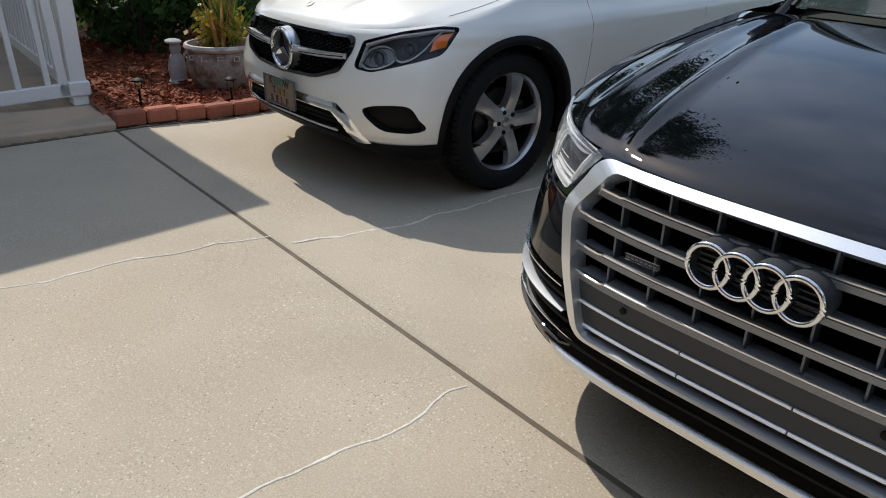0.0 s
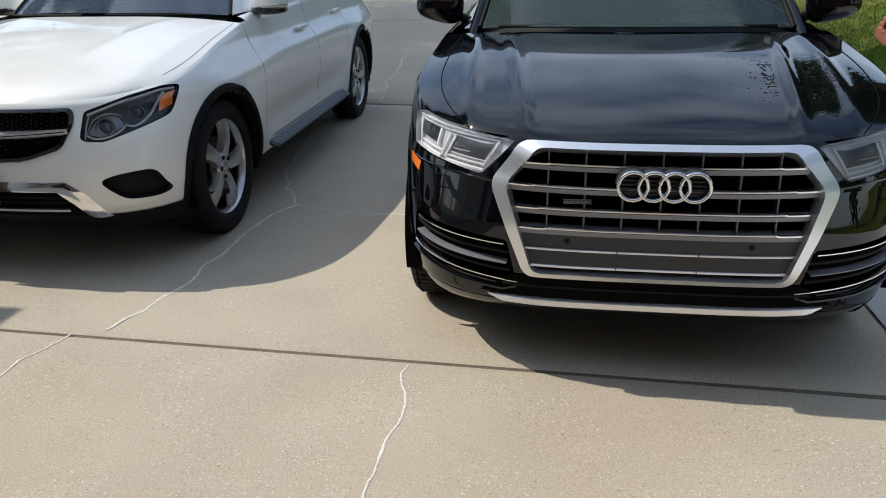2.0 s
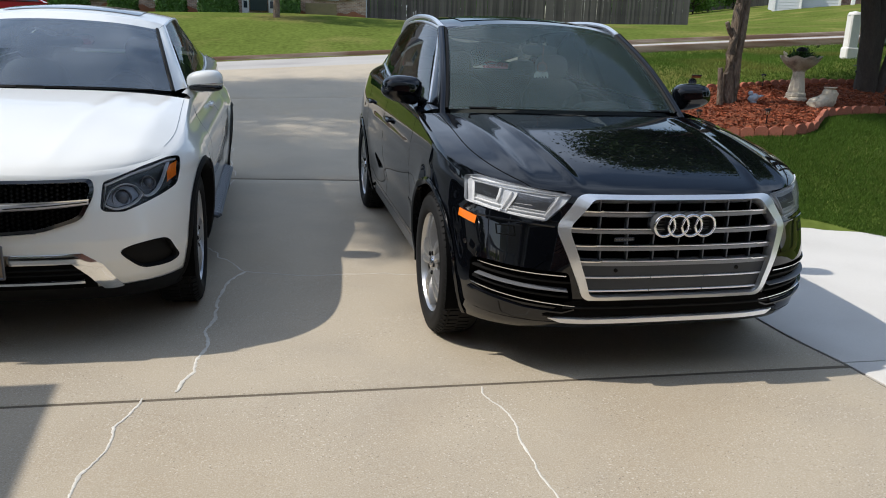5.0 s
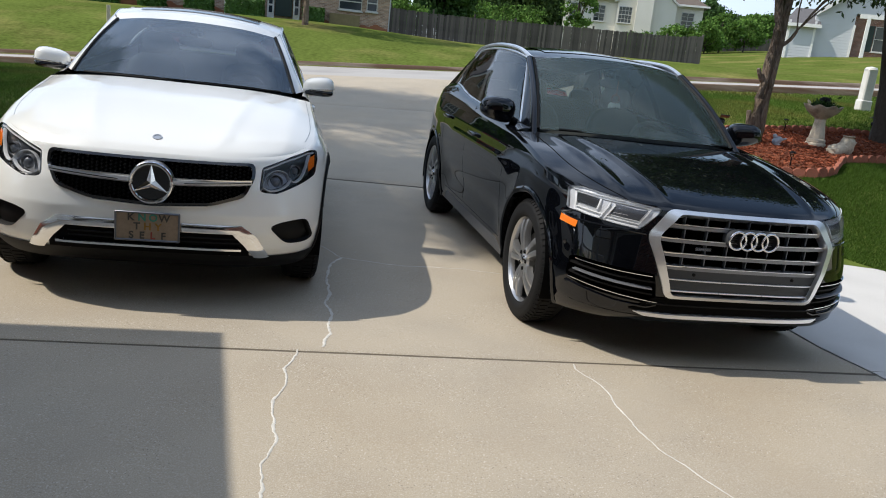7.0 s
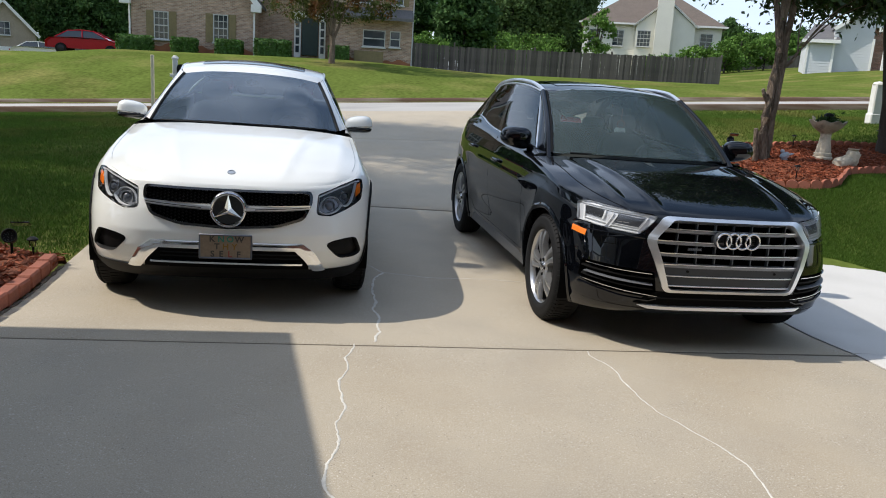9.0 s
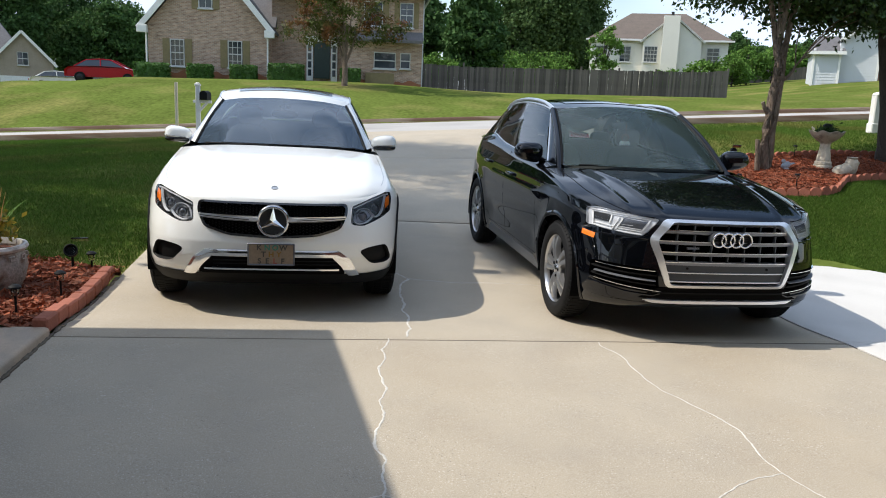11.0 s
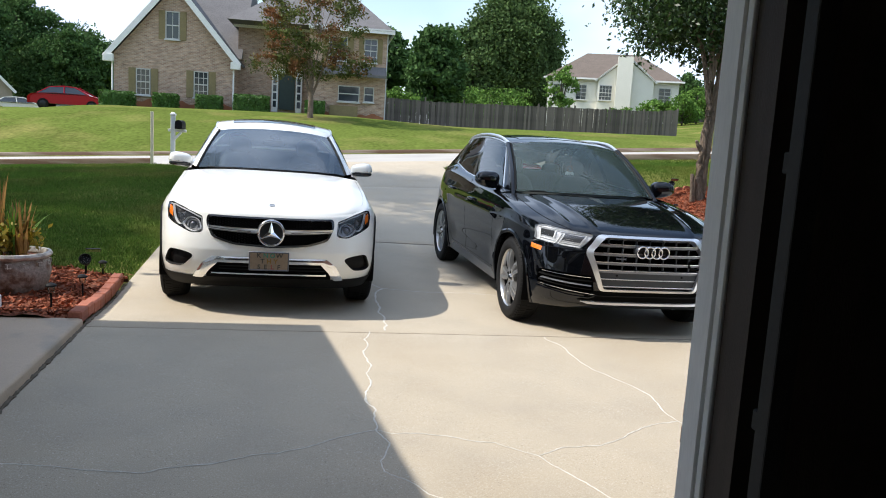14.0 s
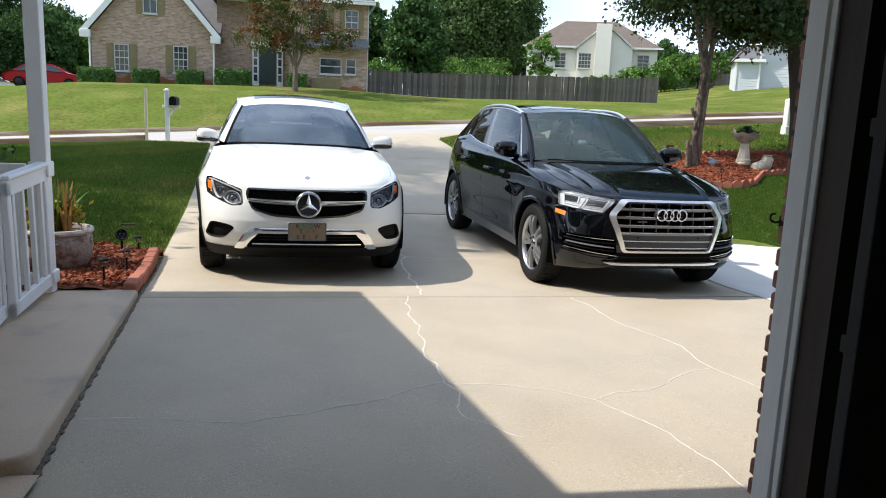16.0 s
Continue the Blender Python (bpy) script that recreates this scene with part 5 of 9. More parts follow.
        box = sheet(sh, s * 0.456, s * 0.860, vlo, vhi, -0.05, 20, 6).part("side_vent", M_SHADE_BLACK, car, "dark air vent with bright strips")
        vw = Geo()
        for a, b in zip(vent, vent[1:] + vent[:1]):
            vw.grid(lambda u, v: sh.front(s * lerp(a[0], b[0], u), lerp(a[1], b[1], u), lerp(0.0, -0.07, v)), 3, 2)
        vw.part("vent_wall", M_SHADE_BLACK, box, "dark vent side wall")
        for x0, z0, x1, z1, h, mat, nm in ((0.500, 0.548, 0.828, 0.557, 0.006, M_CHROME, "bright upper strip"), (0.48, 0.515, 0.85, 0.527, 0.014, M_PLASTIC, "black fin"), (0.49, 0.479, 0.836, 0.499, 0.005, M_BLADE, "thin grey strip"),
                                           (0.48, 0.446, 0.85, 0.475, 0.014, M_PLASTIC, "black fin"), (0.450, 0.410, 0.846, 0.453, 0.006, M_CHROME, "bright lower strip")):
            bar(sh, [(s * x0, z0), (s * lerp(x0, x1, 0.5), lerp(z0, z1, 0.45)), (s * x1, z1)], 0.006 if h < 0.01 else -0.008, h, 0.03).part("vent_strip", mat, box, nm)
        bar(sh, [(s * 0.452, 0.398), (s * 0.50, 0.381), (s * 0.66, 0.391), (s * 0.850, 0.424)], 0.012, 0.012, 0.03).part("vent_lip", M_BLACK_PAINT, box, "black lip under the vent")
        # crease under the lamp, washer cover, sensor
        bar(sh, [(s * 0.548, 0.751), (s * 0.685, 0.757), (s * 0.860, 0.751)], 0.003, 0.010, 0.012).part("bumper_crease", M_BLACK_PAINT, car, "rounded bumper ledge under the lamp")
        strip(sh, [(s * x, z) for x, z in ((0.700, 0.737), (0.768, 0.731), (0.766, 0.690), (0.698, 0.694))], [(s * x, z) for x, z in ((0.704, 0.733), (0.764, 0.727), (0.762, 0.694), (0.702, 0.698))], 0.0012, 0.0012, 0.004, 4).part("washer_cover", M_SHADE_BLACK, car, "thin seam of the washer cover")
        g = Geo()
        p = sh.front(s * 0.865, 0.619, 0.002)
        g.lathe([(0.0, 0.003), (0.011, 0.002), (0.012, -0.004)], 16, Matrix.Translation(p) @ Matrix.Rotation(s * radians(55), 4, "Z") @ Matrix.Rotation(radians(90), 4, "X"))
        g.part("parking_sensor", M_GLOSS_BLACK, car, "small round parking sensor")
        # amber side lamp
        g = Geo()
        def amber(u, v):
            y, z = lerp(0.34, 0.455, u), lerp(0.722, 0.758, v) - 0.012 * (1 - u)
            a = sh.yc - table(z, *sh.nose)
            x = sh.w(z) * (1 - ((sh.yc - y) / a) ** sh.pw(z)) ** (1 / sh.pw(z))
            return Vector((s * (x + 0.004), y, z))
        g.grid(amber, 8, 4)
        g.part("side_marker", M_AMBER, car, "amber side marker lamp")
        wheel(car, s * 0.905, 0.865, "twin")
        wheel(car, s * 0.905, 3.695, "twin")
        wing_mirror(car, s * 0.952, 1.70, 1.175, M_BLACK_PAINT, False)
        # roof rail
        g = Geo()
        railc = curve3([(0.612, 2.16, 1.540), (0.624, 2.45, 1.598), (0.622, 3.0, 1.610), (0.596, 3.6, 1.568), (0.568, 3.95, 1.490)])
        g.tube([Vector((s * railc(t).x, railc(t).y, railc(t).z)) for t in np.linspace(0, 1, 24)], 0.015, 8)
        rl = g.part("roof_rail", M_SATIN, car, "satin silver roof rail")
        g = Geo()
        g.grid(lambda u, v: Vector((s * (railc(u).x - 0.006 * v), railc(u).y, railc(u).z - 0.07 * v)), 20, 2)
        g.part("rail_foot", M_GLOSS_BLACK, rl, "black strip under the rail")
        # sill trim
        g = Geo()
        g.grid(lambda u, v: Vector((s * (sh.w(lerp(0.24, 0.34, v)) + 0.004 - 0.008 * v), lerp(1.28, 3.28, u), lerp(0.235, 0.33, v))), 20, 3)
        g.part("sill_trim", M_SLAT, car, "grey sill trim")
    arch_trim(car, sh, M_BLACK_PAINT, 0.035, "rolled black arch lip")
    spec = dict(
        ws_bottom=[(-0.725, 1.47, 1.095), (-0.45, 1.30, 1.118), (0, 1.225, 1.125), (0.45, 1.30, 1.118), (0.725, 1.47, 1.095)],
        ws_top=[(-0.595, 2.16, 1.535), (-0.33, 2.06, 1.575), (0, 2.03, 1.588), (0.33, 2.06, 1.575), (0.595, 2.16, 1.535)],
        belt=[(0.765, 1.46, 1.095), (0.805, 1.9, 1.118), (0.815, 2.5, 1.135), (0.80, 3.1, 1.165), (0.760, 3.62, 1.215), (0.68, 4.2, 1.20)],
        rail=[(0.618, 2.12, 1.530), (0.63, 2.45, 1.572), (0.63, 2.9, 1.585), (0.61, 3.4, 1.565), (0.585, 3.75, 1.525), (0.56, 4.12, 1.45)],
        glass_front=(0.12, 0.06), pillar_edge=0.026,
        side_cuts=[(0.12, 0.46, 0.06, 0.40, M_SIDE_GLASS, "side_window", "front door window"), (0.46, 0.49, 0.40, 0.44, M_GLOSS_BLACK, "b_pillar", "gloss black door post"),
                   (0.49, 0.74, 0.44, 0.66, M_PRIVACY, "side_window", "dark rear door window"), (0.74, 0.76, 0.66, 0.685, M_GLOSS_BLACK, "c_pillar", "black post"),
                   (0.76, 0.86, 0.685, 0.74, M_PRIVACY, "side_window", "dark quarter light")],
        trim=(0.11, 0.862, 0.055, 0.742), trim_mat=M_SATIN, roof=(0.06, 1.0), crown=0.048, roof_bow=0.10, rear_low=(0.68, 4.54, 1.14),
        shoulder_x=lambda y: (sh.w(sh.ztop(y)) - 0.010) * (1 - max(0.0, min(0.99, (y - 3.6) / 0.98)) ** 2.7) ** (1 / 2.7), shoulder_z=lambda y: sh.ztop(y))
    greenhouse(car, spec, M_BLACK_PAINT, M_BLACK_PAINT)
    body_lines(car, sh, deck, [[(sgn * lerp(0.86, 0.90, t), lerp(0.004, 0.98, t)) for t in np.linspace(0, 1, 24)] for sgn in (-1, 1)],
               [(1.42, 0.36, 1.46, 1.05), (2.50, 0.36, 2.53, 1.12), (3.28, 0.62, 3.42, 1.12), (1.42, 0.36, 3.15, 0.36)], 0.0022, M_SHADE_BLACK)
    door_handle(car, sh, 2.30, 0.93, M_BLACK_PAINT, "black door handle")
    door_handle(car, sh, 3.24, 0.96, M_BLACK_PAINT, "black door handle")
    car_cabin(car, 0.37, M_SEAT)
    # wipers
    for x0, x1 in ((-0.62, -0.10), (0.05, 0.62)):
        g = Geo()
        g.tube([(lerp(x0, x1, t), 1.25 + 0.22 * abs(lerp(x0, x1, t)) ** 1.5, 1.128 - 0.02 * abs(lerp(x0, x1, t))) for t in np.linspace(0, 1, 12)], 0.008, 6)
        g.part("wiper", M_PLASTIC, car, "black wiper")
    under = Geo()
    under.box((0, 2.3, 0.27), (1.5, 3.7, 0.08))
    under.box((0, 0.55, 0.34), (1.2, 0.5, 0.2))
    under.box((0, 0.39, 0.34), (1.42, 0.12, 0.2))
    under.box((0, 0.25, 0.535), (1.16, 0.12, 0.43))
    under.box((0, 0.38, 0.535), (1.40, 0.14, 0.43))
    under.part("underbody", M_SHADE_BLACK, car, "dark underbody", sharp=0)
    for sgn in (-1, 1):
        tail = Geo()
        tail.box((sgn * 0.52, 4.56, 0.98), (0.30, 0.10, 0.11), None, 0.03)
        tail.part("tail_lamp", M_TAIL, car, "red tail lamp")
    return car


def dream_catcher(m):
    """Hangs from the rear-view mirror of the black SUV."""
    ob = thing("dream_catcher", "small brown dream catcher with white feathers hung on a car mirror", "ornament", m)
    g = Geo()
    g.tube([(0, 0, 0.0), (0, 0, 0.10)], 0.002, 5)
    g.tube([(0.03 * math.cos(a), 0, -0.03 + 0.03 * math.sin(a)) for a in np.linspace(0, 2 * math.pi, 25)[:-1]], 0.004, 6, True)
    for k in range(6):
        a = k * math.pi / 3
        g.tube([(0.03 * math.cos(a), 0, -0.03 + 0.03 * math.sin(a)), (0.012 * math.cos(a + 0.8), 0, -0.03 + 0.012 * math.sin(a + 0.8))], 0.001, 4)
    g.part("hoop", M_CORD, ob, "brown corded hoop")
    for k in range(5):
        f = Geo()
        x = -0.030 + 0.015 * k
        f.grid(lambda u, v: Vector((x * (1 + 0.5 * v) + (u - 0.5) * 0.024 * math.sin(math.pi * min(1, 0.15 + v * 0.85)), 0.004 * math.cos(3 * u + k), -0.056 - 0.044 * v)), 4, 8)
        f.part("feather", M_FEATHER, ob, "white feather")
    return ob


black_suv()
dream_catcher(car_pose(2.185, 0.010, 0.0778) @ Matrix.Translation((0.005, 1.94, 1.352)))

# ---- white coupe SUV ----


def white_suv():
    car = thing("car", "pearl white coupe SUV with a star grille and tan plate", "car", car_pose(-0.878, 0.453, 0.0733), group="parked SUVs")
    sh = Shape(4.73,
               ([0.20, 0.28, 0.36, 0.45, 0.60, 0.75, 0.82, 0.87, 0.92, 0.97, 1.05, 1.15, 1.25], [0.87, 0.90, 0.918, 0.930, 0.940, 0.944, 0.937, 0.914, 0.880, 0.854, 0.834, 0.818, 0.80]),
               ([0.20, 0.26, 0.31, 0.36, 0.45, 0.55, 0.68, 0.78, 0.84, 0.89, 1.0], [0.25, 0.15, 0.085, 0.055, 0.03, 0.02, 0.035, 0.06, 0.085, 0.13, 0.30]),
               ([0, 0.06, 0.25, 0.45, 0.9, 1.4, 2.2, 3.5, 4.2, 4.73], [0.838, 0.840, 0.858, 0.895, 0.985, 1.065, 1.10, 1.15, 1.17, 1.10]),
               0.805, 3.69, yc=1.0, yr=3.8, p=2.75, arch=0.40,
               tail=([0.2, 0.4, 0.7, 1.0, 1.2], [4.50, 4.68, 4.73, 4.70, 4.62]))
    grille = [(-0.505, 0.822), (0.505, 0.822), (0.512, 0.755), (0.462, 0.650), (0.30, 0.600), (0.0, 0.582), (-0.30, 0.600), (-0.462, 0.650), (-0.512, 0.755)]
    g_in = [(-0.488, 0.808), (0.488, 0.808), (0.494, 0.757), (0.448, 0.664), (0.295, 0.616), (0.0, 0.598), (-0.295, 0.616), (-0.448, 0.664), (-0.494, 0.757)]
    grille, g_in = rounded(grille, 0.03), rounded(g_in, 0.028)
    lamp = rounded([(0.545, 0.803), (0.700, 0.856), (0.80, 0.878), (0.846, 0.870), (0.853, 0.825), (0.840, 0.748), (0.789, 0.723), (0.714, 0.695), (0.630, 0.668), (0.556, 0.676), (0.536, 0.692)], 0.014)
    vent = rounded([(0.598, 0.492), (0.66, 0.516), (0.744, 0.525), (0.805, 0.522), (0.850, 0.405), (0.806, 0.384), (0.69, 0.392)], 0.035)
    holes = [g_in, lamp, mirror_poly(lamp), vent, mirror_poly(vent)]
    shell(sh, holes, lambda y: 0.30 if 0.35 < y < 4.3 else 0.315).part("body", M_WHITE_PAINT, car, "pearl white body shell", sharp=50)
    deck_geo, deck = top_deck(sh, 1.42, 1.118, 0.20, 0.060, [(0.30, 0.50, 0.008, 0.04), (0.66, 0.74, 0.006, 0.05)])
    deck_geo.part("bonnet", M_WHITE_PAINT, car, "white domed bonnet", sharp=60)
    # grille with one broad twin blade and star
    strip(sh, grille, g_in, 0.008, 0.012, 0.04).part("grille_frame", M_GLOSS_BLACK, car, "gloss black grille edge")
    # black backing in place of the shaded depth behind the mesh
    g = Geo()
    g.grid(lambda u, v: sh.front(lerp(-0.53, 0.53, u), lerp(0.57, 0.83, v), -0.07), 20, 8)
    g.part("grille_back", M_SHADE_BLACK, car, "near-black sheet for the shade behind the grille", sharp=0)
    mesh = Geo()
    for k in range(-22, 23):
        x = k * 0.023
        for q in range(11):
            z = 0.605 + 0.02 * q + (0.01 if k % 2 else 0)
            if inside(g_in, x, z):
                mesh.box(sh.front(x, z, -0.025), (0.010, 0.02, 0.010), Matrix.Rotation(radians(45), 4, "Y"))
    tagged(mesh.part("grille_mesh", M_PLASTIC, car, "black diamond grille mesh", sharp=0), kind="stuff")
    for sgn in (-1, 1):
        bar(sh, [(sgn * 0.09, 0.706), (sgn * 0.30, 0.713), (sgn * 0.488, 0.724)], 0.028, 0.030, 0.05).part("grille_blade", M_SILVER, car, "satin silver grille blade")
        bar(sh, [(sgn * 0.16, 0.704), (sgn * 0.30, 0.712), (sgn * 0.482, 0.7225)], 0.031, 0.005, 0.01).part("blade_groove", M_SHADE_BLACK, car, "dark groove in the blade")
        bar(sh, [(sgn * 0.09, 0.726), (sgn * 0.30, 0.728), (sgn * 0.488, 0.733)], 0.033, 0.010, 0.012).part("blade_edge", M_BRIGHT, car, "chrome blade edge")
    bar(sh, [(-0.28, 0.597), (0.0, 0.580), (0.28, 0.597)], 0.014, 0.007, 0.012).part("grille_edge", M_BRIGHT, car, "thin chrome line under the grille")
    p = sh.front(0, 0.703, 0.030)
    star = Geo()
    star.tube([(0.100 * math.cos(a), p.y, 0.703 + 0.100 * math.sin(a)) for a in np.linspace(0, 2 * math.pi, 49)[:-1]], 0.011, 10, True)
    bezel = Geo().lathe([(0.108, 0.0), (0.110, 0.05)], 40, Matrix.Translation((0, p.y, 0.703)) @ Matrix.Rotation(radians(-90), 4, "X"))
    bezel.part("badge_bezel", M_SATIN, car, "satin silver side of the badge")
    for k in range(3):
        a = math.pi / 2 + k * 2 * math.pi / 3
        tip = Vector((0.096 * math.cos(a), 0, 0.096 * math.sin(a)))
        l = Vector((0.024 * math.cos(a + 1.05), 0, 0.024 * math.sin(a + 1.05)))
        r = Vector((0.024 * math.cos(a - 1.05), 0, 0.024 * math.sin(a - 1.05)))
        c = Vector((0, p.y, 0.703))
        star.add([c + Vector((0, -0.016, 0)), c + l, c + tip, c + r], [(0, 1, 2), (0, 2, 3)])
    star.part("badge", M_CHROME, car, "round chrome three-pointed star badge", sharp=25)
    g = Geo()
    g.lathe([(0.0, 0.012), (0.10, 0.010), (0.104, 0.0)], 32, Matrix.Translation((0, p.y + 0.014, 0.703)) @ Matrix.Rotation(radians(90), 4, "X"))
    g.part("badge_disc", M_GLOSS_BLACK, car, "black disc behind the star")
    q = deck(0.5, 0.115)
    g = Geo()
    g.lathe([(0.0, 0.002), (0.016, 0.002), (0.018, 0.005), (0.023, 0.005), (0.025, 0.0)], 24, Matrix.Translation(q + Vector((0, 0, 0.0))) @ Matrix.Rotation(radians(26), 4, "X"))
    g.part("bonnet_badge", M_ALLOY, car, "small round silver bonnet badge")
    # lower chrome skid frame
    top_c = [(-0.608, 0.312), (-0.535, 0.440), (-0.455, 0.498), (0.455, 0.498), (0.535, 0.440), (0.608, 0.312)]
    bot_c = [(-0.525, 0.316), (-0.470, 0.390), (-0.410, 0.453), (0.410, 0.453), (0.470, 0.390), (0.525, 0.316)]
    strip(sh, top_c, bot_c, 0.004, 0.012, 0.05, closed=False, bulge=0.006).part("skid_frame", M_BRIGHT, car, "chrome lower bumper frame")
    # no opening is cut here; the black sheet paints its shade
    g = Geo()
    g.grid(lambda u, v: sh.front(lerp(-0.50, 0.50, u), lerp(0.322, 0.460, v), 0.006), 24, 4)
    g.part("lower_intake", M_SHADE_BLACK, car, "near-black sheet for the shade of the lower air intake", sharp=0)
    for z in (0.425, 0.400):
        bar(sh, [(-0.40, z), (0.45, z)], 0.012, 0.010, 0.02).part("intake_blade", M_PLASTIC, car, "black intake blade")
    bar(sh, [(-0.455, 0.372), (0.455, 0.372)], 0.034, 0.018, 0.05).part("skid_bar", M_BRIGHT, car, "chrome lower bar")
    g = Geo()
    g.grid(lambda u, v: sh.front(lerp(-0.89, 0.89, u), lerp(0.215, 0.322, v), 0.006), 40, 4)
    g.part("front_valance", M_PLASTIC, car, "black plastic chin", sharp=50)
    # front plate with three words in coloured letters
    pl = Geo()
    py = sh.front(0, 0.49, 0.04).y
    pl.box((-0.008, py, 0.479), (0.312, 0.012, 0.152), None, 0.005)
    plate = pl.part("front_plate", M_PLATE, car, "tan front plate lettered in black, green and gold")
    fr = Geo()
    for c, s in (((-0.008, py - 0.006, 0.552), (0.316, 0.012, 0.010)), ((-0.008, py - 0.006, 0.406), (0.316, 0.012, 0.010)), ((-0.162, py - 0.006, 0.479), (0.010, 0.012, 0.15)), ((0.146, py - 0.006, 0.479), (0.010, 0.012, 0.15))):
        fr.box(c, s, None, 0.003)
    fr.part("plate_frame", M_SLAT, plate, "dull grey plate frame")
    for z, word, w, mats in ((0.525, "KNOW", 0.054, (M_PLATE_DARK, M_PLATE_GREEN, M_PLATE_GREEN, M_PLATE_DARK)), (0.478, "THY", 0.052, (M_PLATE_DARK, M_PLATE_GOLD, M_PLATE_GOLD)), (0.431, "SELF", 0.052, (M_PLATE_DARK, M_PLATE_DARK, M_PLATE_RED, M_PLATE_DARK))):
        for k, ch in enumerate(word):
            cu = bpy.data.curves.new("letter", "FONT")
            cu.body, cu.size, cu.align_x, cu.align_y, cu.extrude, cu.offset = ch, 0.052, "CENTER", "CENTER", 0.001, 0.0012
            cu.materials.append(mats[k])
            lt = new("letter", cu)
            lt.parent = plate
            lt.matrix_basis = Matrix.Translation((-0.008 + (k - (len(word) - 1) / 2) * w, py - 0.008, z)) @ Matrix.Rotation(radians(90), 4, "X")
    for sgn in (-1, 1):
        s = sgn
        lo = lambda x: table(abs(x), [0.536, 0.556, 0.630, 0.714, 0.789, 0.840, 0.853], [0.694, 0.676, 0.668, 0.695, 0.723, 0.748, 0.82])
        hi = lambda x: table(abs(x), [0.536, 0.545, 0.70, 0.80, 0.846, 0.853], [0.74, 0.803, 0.856, 0.878, 0.870, 0.83])
        house = sheet(sh, s * 0.538, s * 0.852, lo, hi, -0.04, 28, 12).part("headlamp", M_LAMP_DARK, car, "dark headlamp with chrome inner trim and amber corner")
        wl_ = Geo()
        for a, b in zip(lamp, lamp[1:] + lamp[:1]):
            wl_.grid(lambda u, v: sh.front(s * lerp(a[0], b[0], u), lerp(a[1], b[1], u), lerp(0.0, -0.073, v)), 4, 2)
        wl_.part("lamp_wall", M_GLOSS_BLACK, house, "dark lamp side wall")
        for x, z, r in ((0.632, 0.728, 0.044), (0.742, 0.778, 0.034)):
            c = sh.front(s * x, z, -0.04)
            r_ = Geo()
            turn = Matrix.Translation(c) @ Matrix.Rotation(s * radians(28), 4, "Z") @ Matrix.Rotation(radians(90), 4, "X")
            r_.lathe([(r * 0.80, 0.0), (r * 0.98, 0.018), (r * 1.03, 0.018), (r * 1.03, -0.01)], 24, turn)
            r_.part("projector_ring", M_BLADE, house, "chrome projector ring")
            l_ = Geo()
            l_.ball(c, (r * 0.78, r * 0.5, r * 0.78), 1.0, 16)
            l_.part("projector_lens", M_SLAT, house, "pale projector lens")
        bar(sh, [(s * 0.556, 0.790), (s * 0.70, 0.842), (s * 0.80, 0.864), (s * 0.838, 0.860)], -0.012, 0.014, 0.03).part("light_strip", M_LED, house, "silver light strip along the lamp brow")
        bar(sh, [(s * 0.554, 0.690), (s * 0.556, 0.74), (s * 0.562, 0.784)], -0.014, 0.014, 0.03).part("lamp_trim", M_LAMP_INNER, house, "silver inner edge of the lamp")
        def swept(pts, off, h, mat, label):
            c3 = curve3([(x, 0, z) for x, z in pts])
            bar(sh, [(s * c3(t).x, c3(t).z) for t in np.linspace(0, 1, 16)], off, h, 0.02, 1).part("lamp_trim", mat, house, label)
        sheet(sh, s * 0.570, s * 0.702, lambda x: table(abs(x), [0.57, 0.61, 0.66, 0.702], [0.705, 0.690, 0.700, 0.725]), lambda x: table(abs(x), [0.57, 0.60, 0.64, 0.68, 0.702], [0.720, 0.768, 0.782, 0.766, 0.735]), -0.034, 12, 6).part("projector_bowl", M_BLADE, house, "grey bowl round the projector")
        swept([(0.560, 0.704), (0.582, 0.762), (0.632, 0.788), (0.682, 0.772), (0.708, 0.734)], -0.014, 0.008, M_LAMP_MID, "silver arch over the projector")
        swept([(0.560, 0.702), (0.600, 0.683), (0.650, 0.688), (0.690, 0.708), (0.708, 0.730)], -0.008, 0.011, M_LED, "white lower lamp trim")
        swept([(0.706, 0.742), (0.716, 0.727), (0.740, 0.722), (0.768, 0.738), (0.790, 0.776), (0.812, 0.852)], -0.008, 0.012, M_LED, "white outline of the corner lamp")
        sheet(sh, s * 0.806, s * 0.842, lambda x: table(abs(x), [0.792, 0.846], [0.757, 0.790]), lambda x: table(abs(x), [0.792, 0.815, 0.846], [0.775, 0.842, 0.852]), -0.010, 8, 6).part("corner_lamp", M_AMBER, house, "amber corner lamp")
        sheet(sh, s * 0.538, s * 0.852, lo, hi, -0.001, 28, 12).part("lamp_glass", M_LENS, house, "clear lamp glass").visible_shadow = False
        vlo = lambda x: table(abs(x), [0.598, 0.69, 0.806, 0.850], [0.490, 0.392, 0.384, 0.404])
        vhi = lambda x: table(abs(x), [0.598, 0.66, 0.744, 0.805, 0.850], [0.494, 0.516, 0.525, 0.522, 0.408])
        vo = sheet(sh, s * 0.600, s * 0.848, vlo, vhi, -0.03, 16, 8).part("side_vent", M_PLASTIC, car, "black honeycomb side vent")
        strip(sh, [(s * x, z) for x, z in vent], [(s * lerp(x, 0.73, 0.06), lerp(z, 0.455, 0.06)) for x, z in vent], 0.002, -0.008, 0.03, 6).part("vent_edge", M_PLASTIC, vo, "black vent edge")
        wheel(car, s * 0.884, 0.805, "single")
        wheel(car, s * 0.884, 3.69, "single")
        wing_mirror(car, s * 0.892, 1.70, 1.150, M_WHITE_PAINT, True)
        # running board with rubber studs
        rb = Geo()
